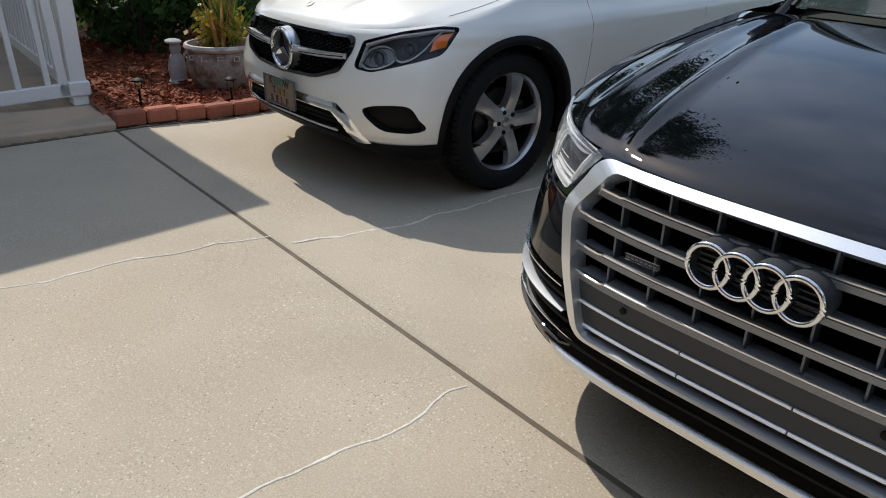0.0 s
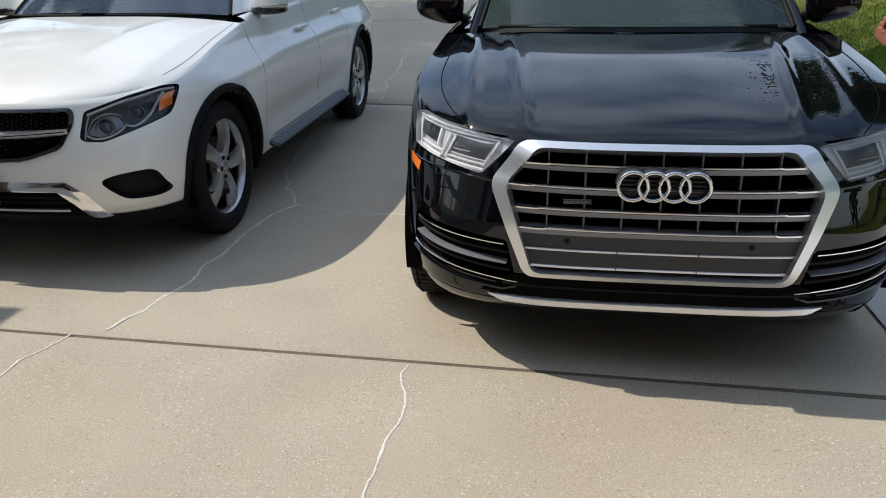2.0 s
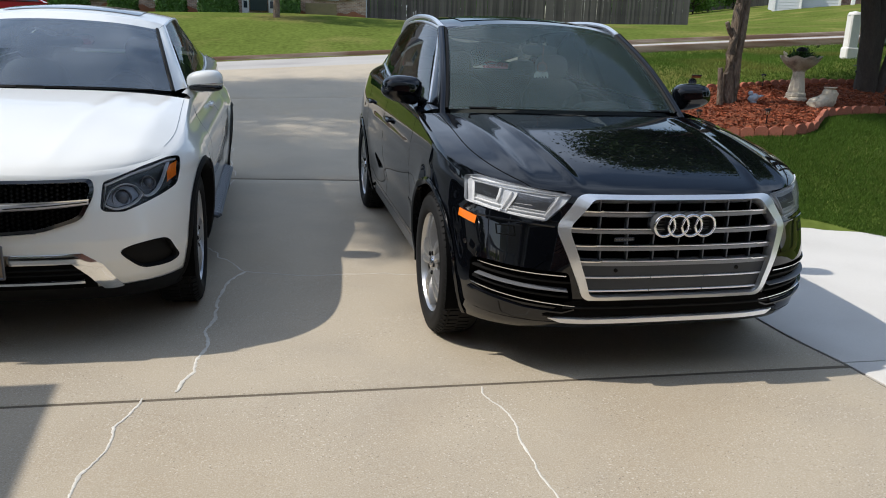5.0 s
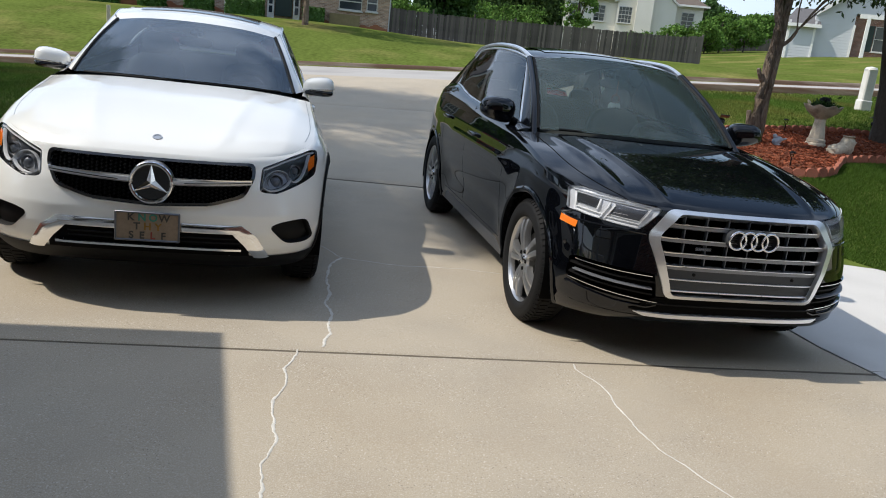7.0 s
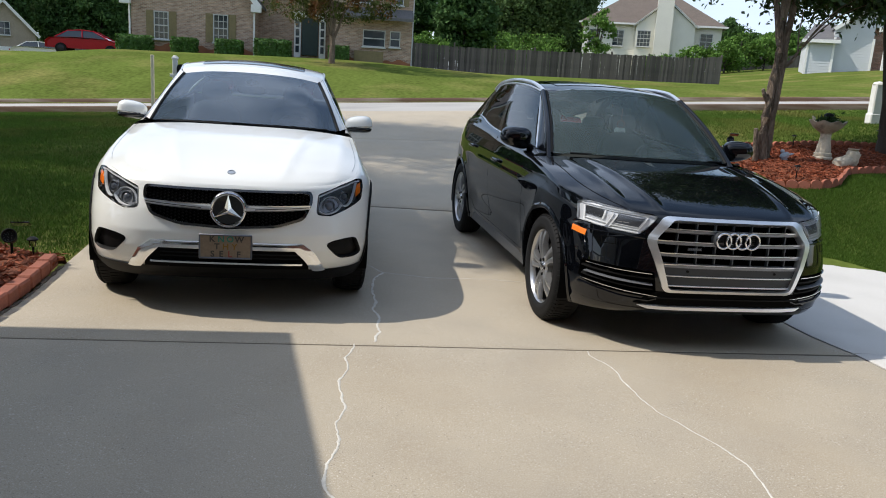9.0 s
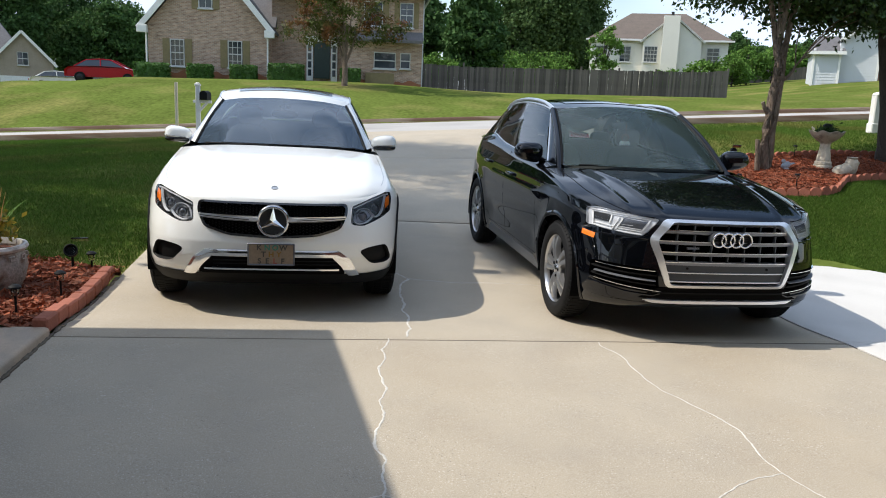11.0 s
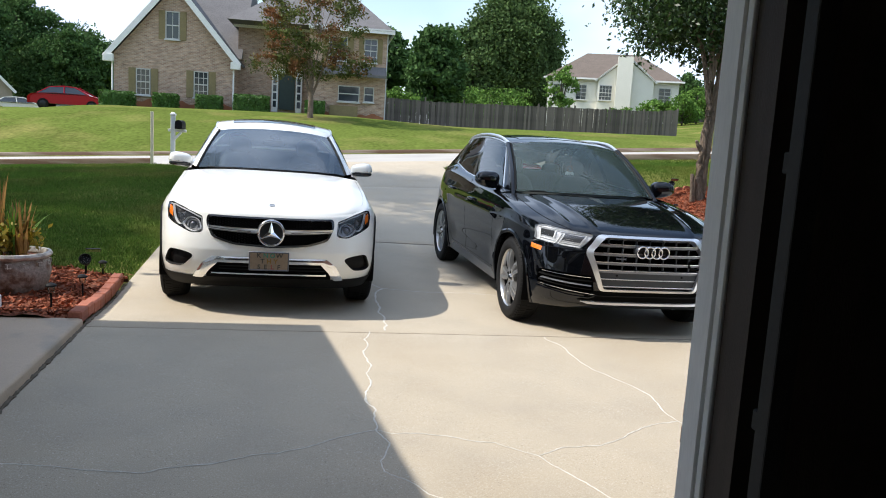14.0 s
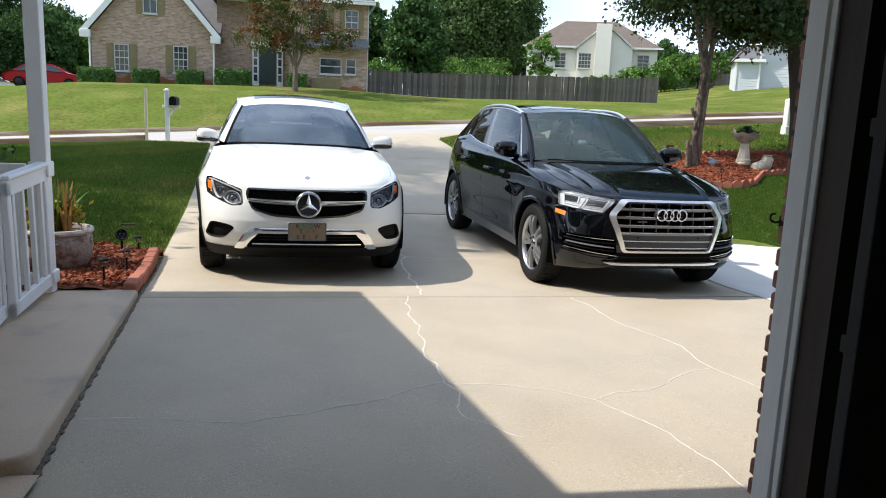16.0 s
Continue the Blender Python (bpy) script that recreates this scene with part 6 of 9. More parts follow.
        tread = Matrix.Translation((s * 0.918, 2.26, 0.338)) @ Matrix.Rotation(s * radians(20), 4, "Y")
        rb.box((0, 0, 0), (0.115, 1.70, 0.034), tread, 0.014)
        rb.tube([tread @ Vector((s * 0.054, y, 0.008)) for y in np.linspace(-0.83, 0.83, 12)], 0.010, 8)
        board = rb.part("running_board", M_BOARD, car, "slate grey running board with pale studs")
        st = Geo()
        for k in range(26):
            for j in range(3):
                st.lathe([(0.009, 0.0), (0.008, 0.004), (0.0, 0.004)], 6, tread @ Matrix.Translation((-0.032 + 0.032 * j, -0.82 + 0.065 * k + (0.03 if j % 2 else 0), 0.0165)))
        tagged(st.part("stud", M_BLADE, board, "pale rubber studs", sharp=0), kind="stuff")
        g = Geo()
        g.grid(lambda u, v: Vector((s * (sh.w(lerp(0.24, 0.36, v)) - 0.004), lerp(1.18, 3.30, u), lerp(0.24, 0.375, v))), 20, 3)
        g.part("sill_trim", M_PLASTIC, car, "black sill trim")
    arch_trim(car, sh, M_PLASTIC, 0.045, "black plastic arch trim")
    spec = dict(
        ws_bottom=[(-0.718, 1.50, 1.096), (-0.45, 1.36, 1.124), (0, 1.285, 1.132), (0.45, 1.36, 1.124), (0.718, 1.50, 1.096)],
        ws_top=[(-0.562, 2.13, 1.448), (-0.33, 2.04, 1.482), (0, 2.01, 1.494), (0.33, 2.04, 1.482), (0.562, 2.13, 1.448)],
        belt=[(0.770, 1.47, 1.092), (0.795, 1.9, 1.118), (0.800, 2.5, 1.135), (0.785, 3.1, 1.165), (0.745, 3.60, 1.20), (0.70, 4.25, 1.20)],
        rail=[(0.590, 2.17, 1.470), (0.605, 2.45, 1.515), (0.60, 2.8, 1.525), (0.575, 3.2, 1.480), (0.555, 3.6, 1.385), (0.53, 4.2, 1.225)],
        glass_front=(0.11, 0.055),
        side_cuts=[(0.11, 0.46, 0.055, 0.38, M_SIDE_GLASS, "side_window", "front door window"), (0.46, 0.485, 0.38, 0.415, M_GLOSS_BLACK, "b_pillar", "gloss black door post"),
                   (0.485, 0.71, 0.415, 0.64, M_PRIVACY, "side_window", "dark rear door window"), (0.71, 0.725, 0.64, 0.655, M_GLOSS_BLACK, "c_pillar", "black post"),
                   (0.725, 0.80, 0.655, 0.78, M_PRIVACY, "side_window", "dark quarter light")],
        ws_mat=M_WINDSCREEN_DIM, trim=(0.10, 0.83, 0.05, 0.80), trim_mat=M_SATIN, roof=(0.06, 0.72), crown=0.060, roof_bow=0.09, rear_low=(0.66, 4.50, 1.18),
        shoulder_x=lambda y: (sh.w(sh.ztop(y)) - 0.010) * (1 - max(0.0, min(0.99, (y - 3.8) / 0.88)) ** 2.7) ** (1 / 2.7), shoulder_z=lambda y: sh.ztop(y))
    greenhouse(car, spec, M_WHITE_PAINT, M_WHITE_PAINT)
    body_lines(car, sh, deck, [[(sgn * lerp(0.955, 0.965, t), lerp(0.24, 0.98, t)) for t in np.linspace(0, 1, 24)] for sgn in (-1, 1)],
               [(1.36, 0.38, 1.40, 1.04), (2.46, 0.38, 2.50, 1.12), (3.24, 0.66, 3.40, 1.13)], 0.0012)
    door_handle(car, sh, 2.28, 0.945, M_WHITE_PAINT, "white door handle")
    door_handle(car, sh, 3.20, 0.975, M_WHITE_PAINT, "white door handle")
    car_cabin(car, 0.37, M_SEAT, mirror_z=1.352)
    for x0, x1 in ((-0.62, -0.10), (0.05, 0.62)):
        g = Geo()
        g.tube([(lerp(x0, x1, t), 1.27 + 0.22 * abs(lerp(x0, x1, t)) ** 1.5, 1.124 - 0.02 * abs(lerp(x0, x1, t))) for t in np.linspace(0, 1, 12)], 0.008, 6)
        g.part("wiper", M_PLASTIC, car, "black wiper")
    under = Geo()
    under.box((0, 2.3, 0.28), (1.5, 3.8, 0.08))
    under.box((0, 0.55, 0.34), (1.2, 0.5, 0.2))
    under.part("underbody", M_SHADE_BLACK, car, "dark underbody", sharp=0)
    for sgn in (-1, 1):
        g = Geo()
        g.box((sgn * 0.52, 4.60, 1.02), (0.36, 0.10, 0.10), None, 0.03)
        g.part("tail_lamp", M_TAIL, car, "red tail lamp")
    return car


white_suv()

# ---- own house: garage, porch ----
M_BRICK = surface("red_brick", (0.26, 0.12, 0.085), 0.9, spread=0.15, scale=6, fine=90, fine_spread=0.12, bump=0.5, per_piece=0.3)
M_MORTAR = surface("mortar", (0.42, 0.40, 0.36), 0.95, spread=0.1, scale=8)
M_DARK_WALL = surface("garage_lining", (0.30, 0.27, 0.245), 0.9, spread=0.15, scale=3, fine=30, fine_spread=0.1, bump=0.3)
# brown wood and track metal have the garage's shade put into their colour
M_DARK_WOOD = surface("shade_brown_wood", (0.045, 0.032, 0.026), 0.75, spread=0.18, scale=4, fine=60, bump=0.3, stretch=(6, 6, 0.6))
M_DARK_METAL = surface("dark_metal", (0.022, 0.022, 0.023), 0.75, 0.1)
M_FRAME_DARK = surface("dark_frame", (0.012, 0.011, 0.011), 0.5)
M_PICTURE = surface("faded_picture", (0.30, 0.30, 0.31), 0.8, spread=0.25, scale=5, fine=18, fine_spread=0.25, bump=0, second=(0.5, 0.48, 0.46), second_amount=(0.45, 0.6), second_scale=6)
M_SHINGLE = surface("roof_shingles", (0.10, 0.095, 0.095), 0.95, spread=0.12, scale=2, fine=30, fine_spread=0.2, bump=0.6, bump_dist=0.01)
M_FLOOR = surface("garage_floor", (0.30, 0.29, 0.27), 0.8, spread=0.1, scale=2, fine=80, second=(0.18, 0.17, 0.16), second_scale=2)

JX, JY, LX = 0.562, -3.905, -1.90      # right jamb, outer face of the garage front, left jamb


def solid(name, c, s, material, label, category="", kind="structure", bevel=0.0, parent=None):
    g = Geo()
    g.box(c, s, None, bevel)
    ob = g.part(name, material, parent, sharp=0)
    return tagged(ob, label, category, kind=kind) if parent is None else (tagged(ob, label) if label else ob)


front = thing("wall_garage_front", "brick garage front with a white cased door opening", "wall", kind="structure")
solid("wall_core", ((JX + 0.10 + 6.5) / 2, JY - 0.11, 1.4), (6.5 - JX - 0.10, 0.20, 2.8), M_MORTAR, "mortar bed behind the bricks", parent=front)
solid("wall_core", ((LX - 0.1 - 2.35) / 2, JY - 0.11, 1.4), (0.35, 0.20, 2.8), M_MORTAR, "mortar bed behind the bricks", parent=front)
solid("wall_core", ((LX + JX) / 2, JY - 0.11, 2.62), (JX - LX + 0.6, 0.20, 0.55), M_MORTAR, "header above the door opening", parent=front)
# white casing round the opening
casing = thing("door_casing", "white painted casing round the open garage doorway", "door casing", kind="structure")
for x, s in ((JX, 1), (LX, -1)):
    g = Geo()
    g.box((x + s * 0.05, JY - 0.047, 1.17), (0.10, 0.095, 2.34), None, 0.006)
    g.box((x + s * 0.053, JY - 0.111, 1.17), (0.094, 0.032, 2.34), None, 0.004)
    g.part("jamb", M_WHITE_TRIM, casing, "white painted jamb board")
g = Geo()
g.box(((LX + JX) / 2, JY - 0.085, 2.39), (JX - LX + 0.2, 0.17, 0.10), None, 0.006)
g.part("head_board", M_WHITE_TRIM, casing, "white painted head board")
# dark inside of the garage
solid("garage_floor", (-0.6, -8.0, -0.02 + 0.05), (6.0, 8.0, 0.04), M_FLOOR, "grey garage floor", "floor")
solid("garage_ceiling", (-0.6, -8.1, 2.75), (6.2, 8.2, 0.1), M_DARK_WALL, "plain unlit garage ceiling", "ceiling")
solid("wall_garage_right", (1.10, -8.1, 1.4), (0.12, 7.9, 2.8), M_DARK_WALL, "plain unlit garage side wall", "wall")
solid("wall_garage_left", (-3.0, -8.1, 1.4), (0.12, 7.9, 2.8), M_DARK_WALL, "plain unlit garage side wall", "wall")
solid("wall_garage_back", (-0.9, -12.0, 1.4), (4.4, 0.12, 2.8), M_DARK_WALL, "plain unlit garage back wall", "wall")
# framing and track are coloured dark to stand for the unlit inside
solid("wall_return", (JX + 0.266, JY - 0.187, 1.4), (0.50, 0.118, 2.8), M_DARK_WOOD, "brown framing beside the doorway, darkened for the garage shade", "wall")
track = thing("door_track", "garage door track on the framing, darkened for the garage shade", "door track")
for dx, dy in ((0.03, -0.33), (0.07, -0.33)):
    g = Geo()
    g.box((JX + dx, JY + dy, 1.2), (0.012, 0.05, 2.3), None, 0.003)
    g.part("track_flange", M_DARK_METAL, track)
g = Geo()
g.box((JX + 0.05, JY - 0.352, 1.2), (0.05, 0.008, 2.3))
g.part("track_web", M_DARK_METAL, track)
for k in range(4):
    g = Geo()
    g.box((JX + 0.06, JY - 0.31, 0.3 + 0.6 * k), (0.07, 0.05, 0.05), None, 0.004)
    g.part("track_bracket", M_DARK_METAL, track)


def wall_frame(y, z, w, h):
    """A dark framed picture on the garage wall."""
    ob = thing("picture_frame", "dark framed faded picture on the garage wall", "picture", Matrix.Translation((1.035, y, z)), group="pictures on the garage wall")
    for c, s in (((0, 0, h / 2), (0.03, w + 0.04, 0.035)), ((0, 0, -h / 2), (0.03, w + 0.04, 0.035)), ((0, w / 2, 0), (0.03, 0.035, h)), ((0, -w / 2, 0), (0.03, 0.035, h))):
        g = Geo()
        g.box(c, s, None, 0.005)
        g.part("moulding", M_FRAME_DARK, ob)
    g = Geo()
    g.box((0.008, 0, 0), (0.008, w - 0.03, h - 0.03))
    g.part("picture", M_PICTURE, ob, "dim faded picture")
    return ob


for y in (-4.38, -5.05):
    for z, h in ((0.45, 0.42), (0.92, 0.36), (1.38, 0.42), (1.86, 0.38)):
        wall_frame(y, z, 0.48, h)

# roofs: garage eave and porch shed roof
def slope(name, x0, x1, y0, z0, y1, z1, label, turn=0.0):
    g = Geo()
    g.box(((x0 + x1) / 2, 0, 0), (x1 - x0, math.hypot(y1 - y0, z1 - z0), 0.14), Matrix.Translation((0, (y0 + y1) / 2, (z0 + z1) / 2)) @ Matrix.Rotation(math.atan2(z0 - z1, y0 - y1), 4, "X"))
    corner = Matrix.Translation((x1, y0, 0))
    return tagged(g.part(name, M_SHINGLE, sharp=0, matrix=corner @ Matrix.Rotation(turn, 4, "Z") @ corner.inverted()), label, "roof", kind="structure")


# unseen block added over the garage to deepen the shade before it
solid("wall_upper_storey", (-1.5, -8.8, 4.7), (17.0, 8.0, 3.9), M_WHITE_VINYL, "added unseen pale block above the garage that cuts off sky light", "wall")
slope("roof_garage", -3.2, 7.0, -3.27, 2.66, -12.5, 5.0, "dark shingled garage roof")
slope("roof_porch", -10.0, -2.73, 0.27, 2.62, -3.4, 3.10, "dark shingled porch roof", radians(3.4))
solid("wall_house_front", (-6.6, -4.1, 1.5), (7.0, 0.2, 3.2), M_WHITE_VINYL, "pale siding of the house front behind the porch", "wall")

# porch slab and walk
porch = Geo()


def walk_edge(y):
    return drive_left(y) - 0.012 - 0.12 * (1 - math.sqrt(max(0.0, 1 - max(0.0, (-3.03 - y) / 0.12) ** 2)))


ys = list(np.linspace(-0.14, -3.0, 18)) + list(np.linspace(-3.03, -3.149, 8))


def porch_top(y):
    return 0.082 - 0.024 * min(y, 0.0)


for y in ys:
    e = walk_edge(y) + 0.006 * noise.noise(Vector((0, y * 3, 1)))
    tz = porch_top(y)
    for x, z in ((-9.0, tz), (-4.0, tz), (e - 0.03, tz), (e - 0.008, tz - 0.006), (e, tz - 0.022), (e, -0.05)):
        porch.v.append((x, y, z))
for j in range(len(ys) - 1):
    for i in range(5):
        porch.f.append((j * 6 + i, (j + 1) * 6 + i, (j + 1) * 6 + i + 1, j * 6 + i + 1))
porch.f.append((0, 1, 2, 3, 4, 5))
o = len(porch.v)
porch.v += [(-9.0, -0.14, -0.05)]
porch.f.append((0, 5, o))
tagged(porch.part("porch_slab", M_STEP, sharp=50), "worn brownish concrete porch and walk slab", "porch", kind="structure")

porch_end = Geo()
porch_end.grid(lambda u, v: (lerp(-9.0, walk_edge(-3.149), u), -3.149, lerp(-0.05, porch_top(-3.149) - 0.006, v)), 8, 2)
tagged(porch_end.part("porch_riser", M_STEP, sharp=0), "concrete end face of the porch slab", "porch", kind="structure")
apron = Geo()
apron.grid(lambda u, v: (lerp(-9.0, drive_left(-3.5) - 0.004, u), lerp(-3.9, -3.14, v), drive_height(lerp(-9.0, drive_left(-3.5) - 0.004, u), -3.5) + 0.02), 8, 3)
tagged(apron.part("garage_apron", M_STEP, sharp=0), "worn concrete strip before the garage", "pavement", kind="structure")

# white railing with a gate and roof post
railing = thing("porch_railing", "white vinyl porch railing with a sagging double gate and square posts", "railing", Matrix.Translation((-2.74, -0.21, porch_top(-0.21))))


def rail_section(y0, y1, n, x0=0.0, x1=0.0, thick=0.045, sag=0.0):
    """Two rails with balusters between them; a gate leaf sags at its free end."""
    ang = math.atan2(x1 - x0, -(y1 - y0))
    ln = math.hypot(x1 - x0, y1 - y0)
    m = Matrix.Translation(((x0 + x1) / 2, (y0 + y1) / 2, 0)) @ Matrix.Rotation(ang, 4, "Z") @ Matrix.Rotation(radians(sag), 4, "X")
    top = Geo()
    top.box((0, 0, 0), (thick, ln, 0.10), m @ Matrix.Translation((0, 0, 0.86)), 0.006)
    top.box((0, 0, 0), (thick + 0.035, ln, 0.03), m @ Matrix.Translation((0, 0, 0.925)), 0.008)
    top.part("top_rail", M_WHITE_VINYL, railing, "white top rail")
    b = Geo()
    b.box((0, 0, 0), (thick, ln, 0.09), m @ Matrix.Translation((0, 0, 0.10)), 0.006)
    b.part("bottom_rail", M_WHITE_VINYL, railing, "white bottom rail")
    for k in range(n):
        g = Geo()
        g.box((0, 0, 0), (0.032, 0.036, 0.70), m @ Matrix.Translation((0, (k + 0.5) / n * ln * 0.92 - ln * 0.46, 0.48)), 0.004)
        g.part("baluster", M_WHITE_VINYL, railing)
    for sgn in (-1, 1):
        g = Geo()
        g.box((0, 0, 0), (thick, 0.06, 0.84), m @ Matrix.Translation((0, sgn * (ln / 2 - 0.03), 0.48)), 0.006)
        g.part("gate_stile", M_WHITE_VINYL, railing)


rail_section(-0.06, -0.83, 4, 0.045, 0.055, sag=2.4)
rail_section(-0.85, -1.66, 4, 0.010, 0.135, sag=-1.8)
rail_section(-1.86, -2.82, 6, 0.205, 0.215)
for px, y, h, w in ((0.0, 0.0, 2.45, 0.105), (0.19, -1.80, 2.72, 0.105)):
    g = Geo()
    g.box((px, y, h / 2), (w, w, h), None, 0.006)
    g.part("roof_post", M_WHITE_VINYL, railing, "square white roof post")
    g = Geo()
    g.box((px, y, 0.115), (w + 0.035, w + 0.035, 0.10), None, 0.01)
    g.part("post_base", M_WHITE_VINYL, railing, "moulded post base")
    g = Geo()
    g.box((px, y, 0.895), (w + 0.03, w + 0.03, 0.11), None, 0.008)
    g.part("post_collar", M_WHITE_VINYL, railing, "rail bracket on the post")
# front rail along the porch edge, running away from the driveway
for k, (x0, x1) in enumerate(((-0.1, -2.2), (-2.2, -4.4))):
    g = Geo()
    g.box(((x0 + x1) / 2, 0, 0.88), (abs(x1 - x0), 0.05, 0.10), None, 0.006)
    g.part("top_rail", M_WHITE_VINYL, railing, "white top rail")
    g = Geo()
    g.box(((x0 + x1) / 2, 0, 0.10), (abs(x1 - x0), 0.05, 0.09), None, 0.006)
    g.part("bottom_rail", M_WHITE_VINYL, railing, "white bottom rail")
    for q in range(14):
        g = Geo()
        g.box((lerp(x0, x1, (q + 0.5) / 14), 0, 0.48), (0.036, 0.032, 0.70), None, 0.004)
        g.part("baluster", M_WHITE_VINYL, railing)

# black hook on the brick corner
hook = Geo()
hook.tube([(0.022, 0, -0.012), (0.004, 0.0, -0.016)] + [(-0.004 - 0.013 * math.sin(a), 0, 0.0 - 0.013 * math.cos(a)) for a in np.linspace(0.3, 3.6, 14)], 0.0035, 7)
hook.box((0.022, -0.015, -0.012), (0.010, 0.04, 0.04), None, 0.003)
tagged(hook.part("wall_hook", M_PLASTIC, matrix=Matrix.Translation((JX + 0.043, JY + 0.105, 1.20))), "black metal hook on the brick corner", "hook")

# bricks of the garage front, one by one near the opening
brick_me = Geo().box((0, 0, 0), (0.196, 0.085, 0.058), None, 0.006)
half_me = Geo().box((0, 0, 0), (0.094, 0.085, 0.058), None, 0.006)
full_ob = brick_me.part("brick", M_BRICK, front, sharp=30)
half_ob = half_me.part("brick", M_BRICK, front, sharp=30)
full_mesh, half_mesh = full_ob.data, half_ob.data
bpy.data.objects.remove(full_ob)
bpy.data.objects.remove(half_ob)
brng = random.Random(5)
for row in range(36):
    z = 0.06 + row * 0.0725
    x = JX + 0.046
    first = half_mesh if row % 2 else full_mesh
    for k in range(4):
        me = first if k == 0 else full_mesh
        w = 0.094 if me is half_mesh else 0.196
        ob = new("brick", me)
        ob.parent = front
        ob.matrix_basis = pose(x + w / 2 + brng.uniform(-0.004, 0.004), JY + 0.040 + brng.uniform(-0.003, 0.003), z, 0, 0, brng.uniform(-0.6, 0.6))
        x += w + 0.012
rest = Geo()
for row in range(36):
    x = JX + 0.85 + (0.1 if row % 2 else 0)
    while x < 6.2:
        rest.box((x, JY + 0.040, 0.06 + row * 0.0725), (0.196, 0.085, 0.058))
        x += 0.208
tagged(rest.part("brick_field", M_BRICK, front, "rest of the brickwork", sharp=0), kind="stuff")

# ---- planting, beds and small things near the driveway ----
M_LEAF_DARK = surface("dark_leaf", (0.035, 0.075, 0.018), 0.55, spec=0.2, spread=0.2, scale=2, fine=8, fine_spread=0.15, bump=0, per_piece=0.45, translucent=0.25)
M_LEAF_BRIGHT = surface("bright_leaf", (0.10, 0.19, 0.03), 0.55, spec=0.2, spread=0.2, scale=1, fine=6, fine_spread=0.15, bump=0, per_piece=0.4, translucent=0.3)
M_LEAF_RUST = surface("rusty_leaf", (0.085, 0.105, 0.025), 0.6, spec=0.2, spread=0.2, scale=2, fine=6, fine_spread=0.15, bump=0, per_piece=0.4, second=(0.20, 0.085, 0.035), second_amount=(0.50, 0.62), second_scale=0.9, translucent=0.3)
M_LEAF_BED = surface("bed_tree_leaf", (0.036, 0.075, 0.016), 0.45, spread=0.2, scale=1.5, fine=8, fine_spread=0.15, bump=0, per_piece=0.5, translucent=0.25)
M_BARK = surface("grey_bark", (0.17, 0.125, 0.09), 0.9, spread=0.2, scale=9, fine=26, fine_spread=0.45, bump=1.0, bump_dist=0.05, stretch=(2, 2, 0.45), second=(0.26, 0.20, 0.15), second_scale=5)
M_BARK_DARK = surface("dark_bark", (0.055, 0.042, 0.033), 0.9, spread=0.2, scale=7, fine=40, fine_spread=0.25, bump=0.9, bump_dist=0.02, stretch=(2, 2, 0.5))
M_GLAZE = surface("worn_glazed_pot", (0.30, 0.275, 0.245), 0.6, spread=0.25, scale=9, fine=40, fine_spread=0.25, bump=0.9, bump_dist=0.008, second=(0.12, 0.075, 0.05), second_amount=(0.46, 0.60), second_scale=9)
M_GLAZE_PALE = surface("pale_glaze", (0.46, 0.44, 0.41), 0.5, spread=0.2, scale=14, fine=50, second=(0.22, 0.19, 0.16), second_scale=12)
M_GOLD_BLADE = surface("golden_blade", (0.36, 0.20, 0.06), 0.6, per_piece=0.4, bump=0, translucent=0.3)
M_YELLOW_LEAF = surface("yellow_leaf", (0.32, 0.25, 0.03), 0.5, per_piece=0.45, bump=0, translucent=0.3)
M_CAST_STONE = surface("cast_stone", (0.55, 0.48, 0.37), 0.9, spread=0.15, scale=8, fine=90, bump=0.5, second=(0.30, 0.26, 0.19), second_amount=(0.5, 0.72), second_scale=7)
M_ROCK = surface("pale_rock", (0.42, 0.37, 0.29), 0.95, spread=0.2, scale=6, fine=60, bump=0.8, bump_dist=0.01, second=(0.22, 0.19, 0.15), second_scale=8)
M_BIRD_GLAZE = surface("blue_grey_glaze", (0.36, 0.41, 0.46), 0.45, spread=0.15, scale=14, fine=60)
M_WHITE_STONE = surface("grey_garden_stone", (0.36, 0.37, 0.38), 0.8, spread=0.1, scale=12)
M_LAMP_GLASS = pane("solar_lamp_glass", (0.8, 0.8, 0.75))


def fast_mesh(name, verts, quads, material):
    """A large mesh of quads or triangles from arrays."""
    me = bpy.data.meshes.new(name)
    n = quads.shape[1]
    me.vertices.add(len(verts))
    me.vertices.foreach_set("co", np.asarray(verts, dtype=np.float32).ravel())
    me.loops.add(quads.size)
    me.loops.foreach_set("vertex_index", quads.astype(np.int32).ravel())
    me.polygons.add(len(quads))
    me.polygons.foreach_set("loop_start", np.arange(0, quads.size, n, dtype=np.int32))
    me.update(calc_edges=True)
    me.validate()
    me.materials.append(material)
    return new(name, me)


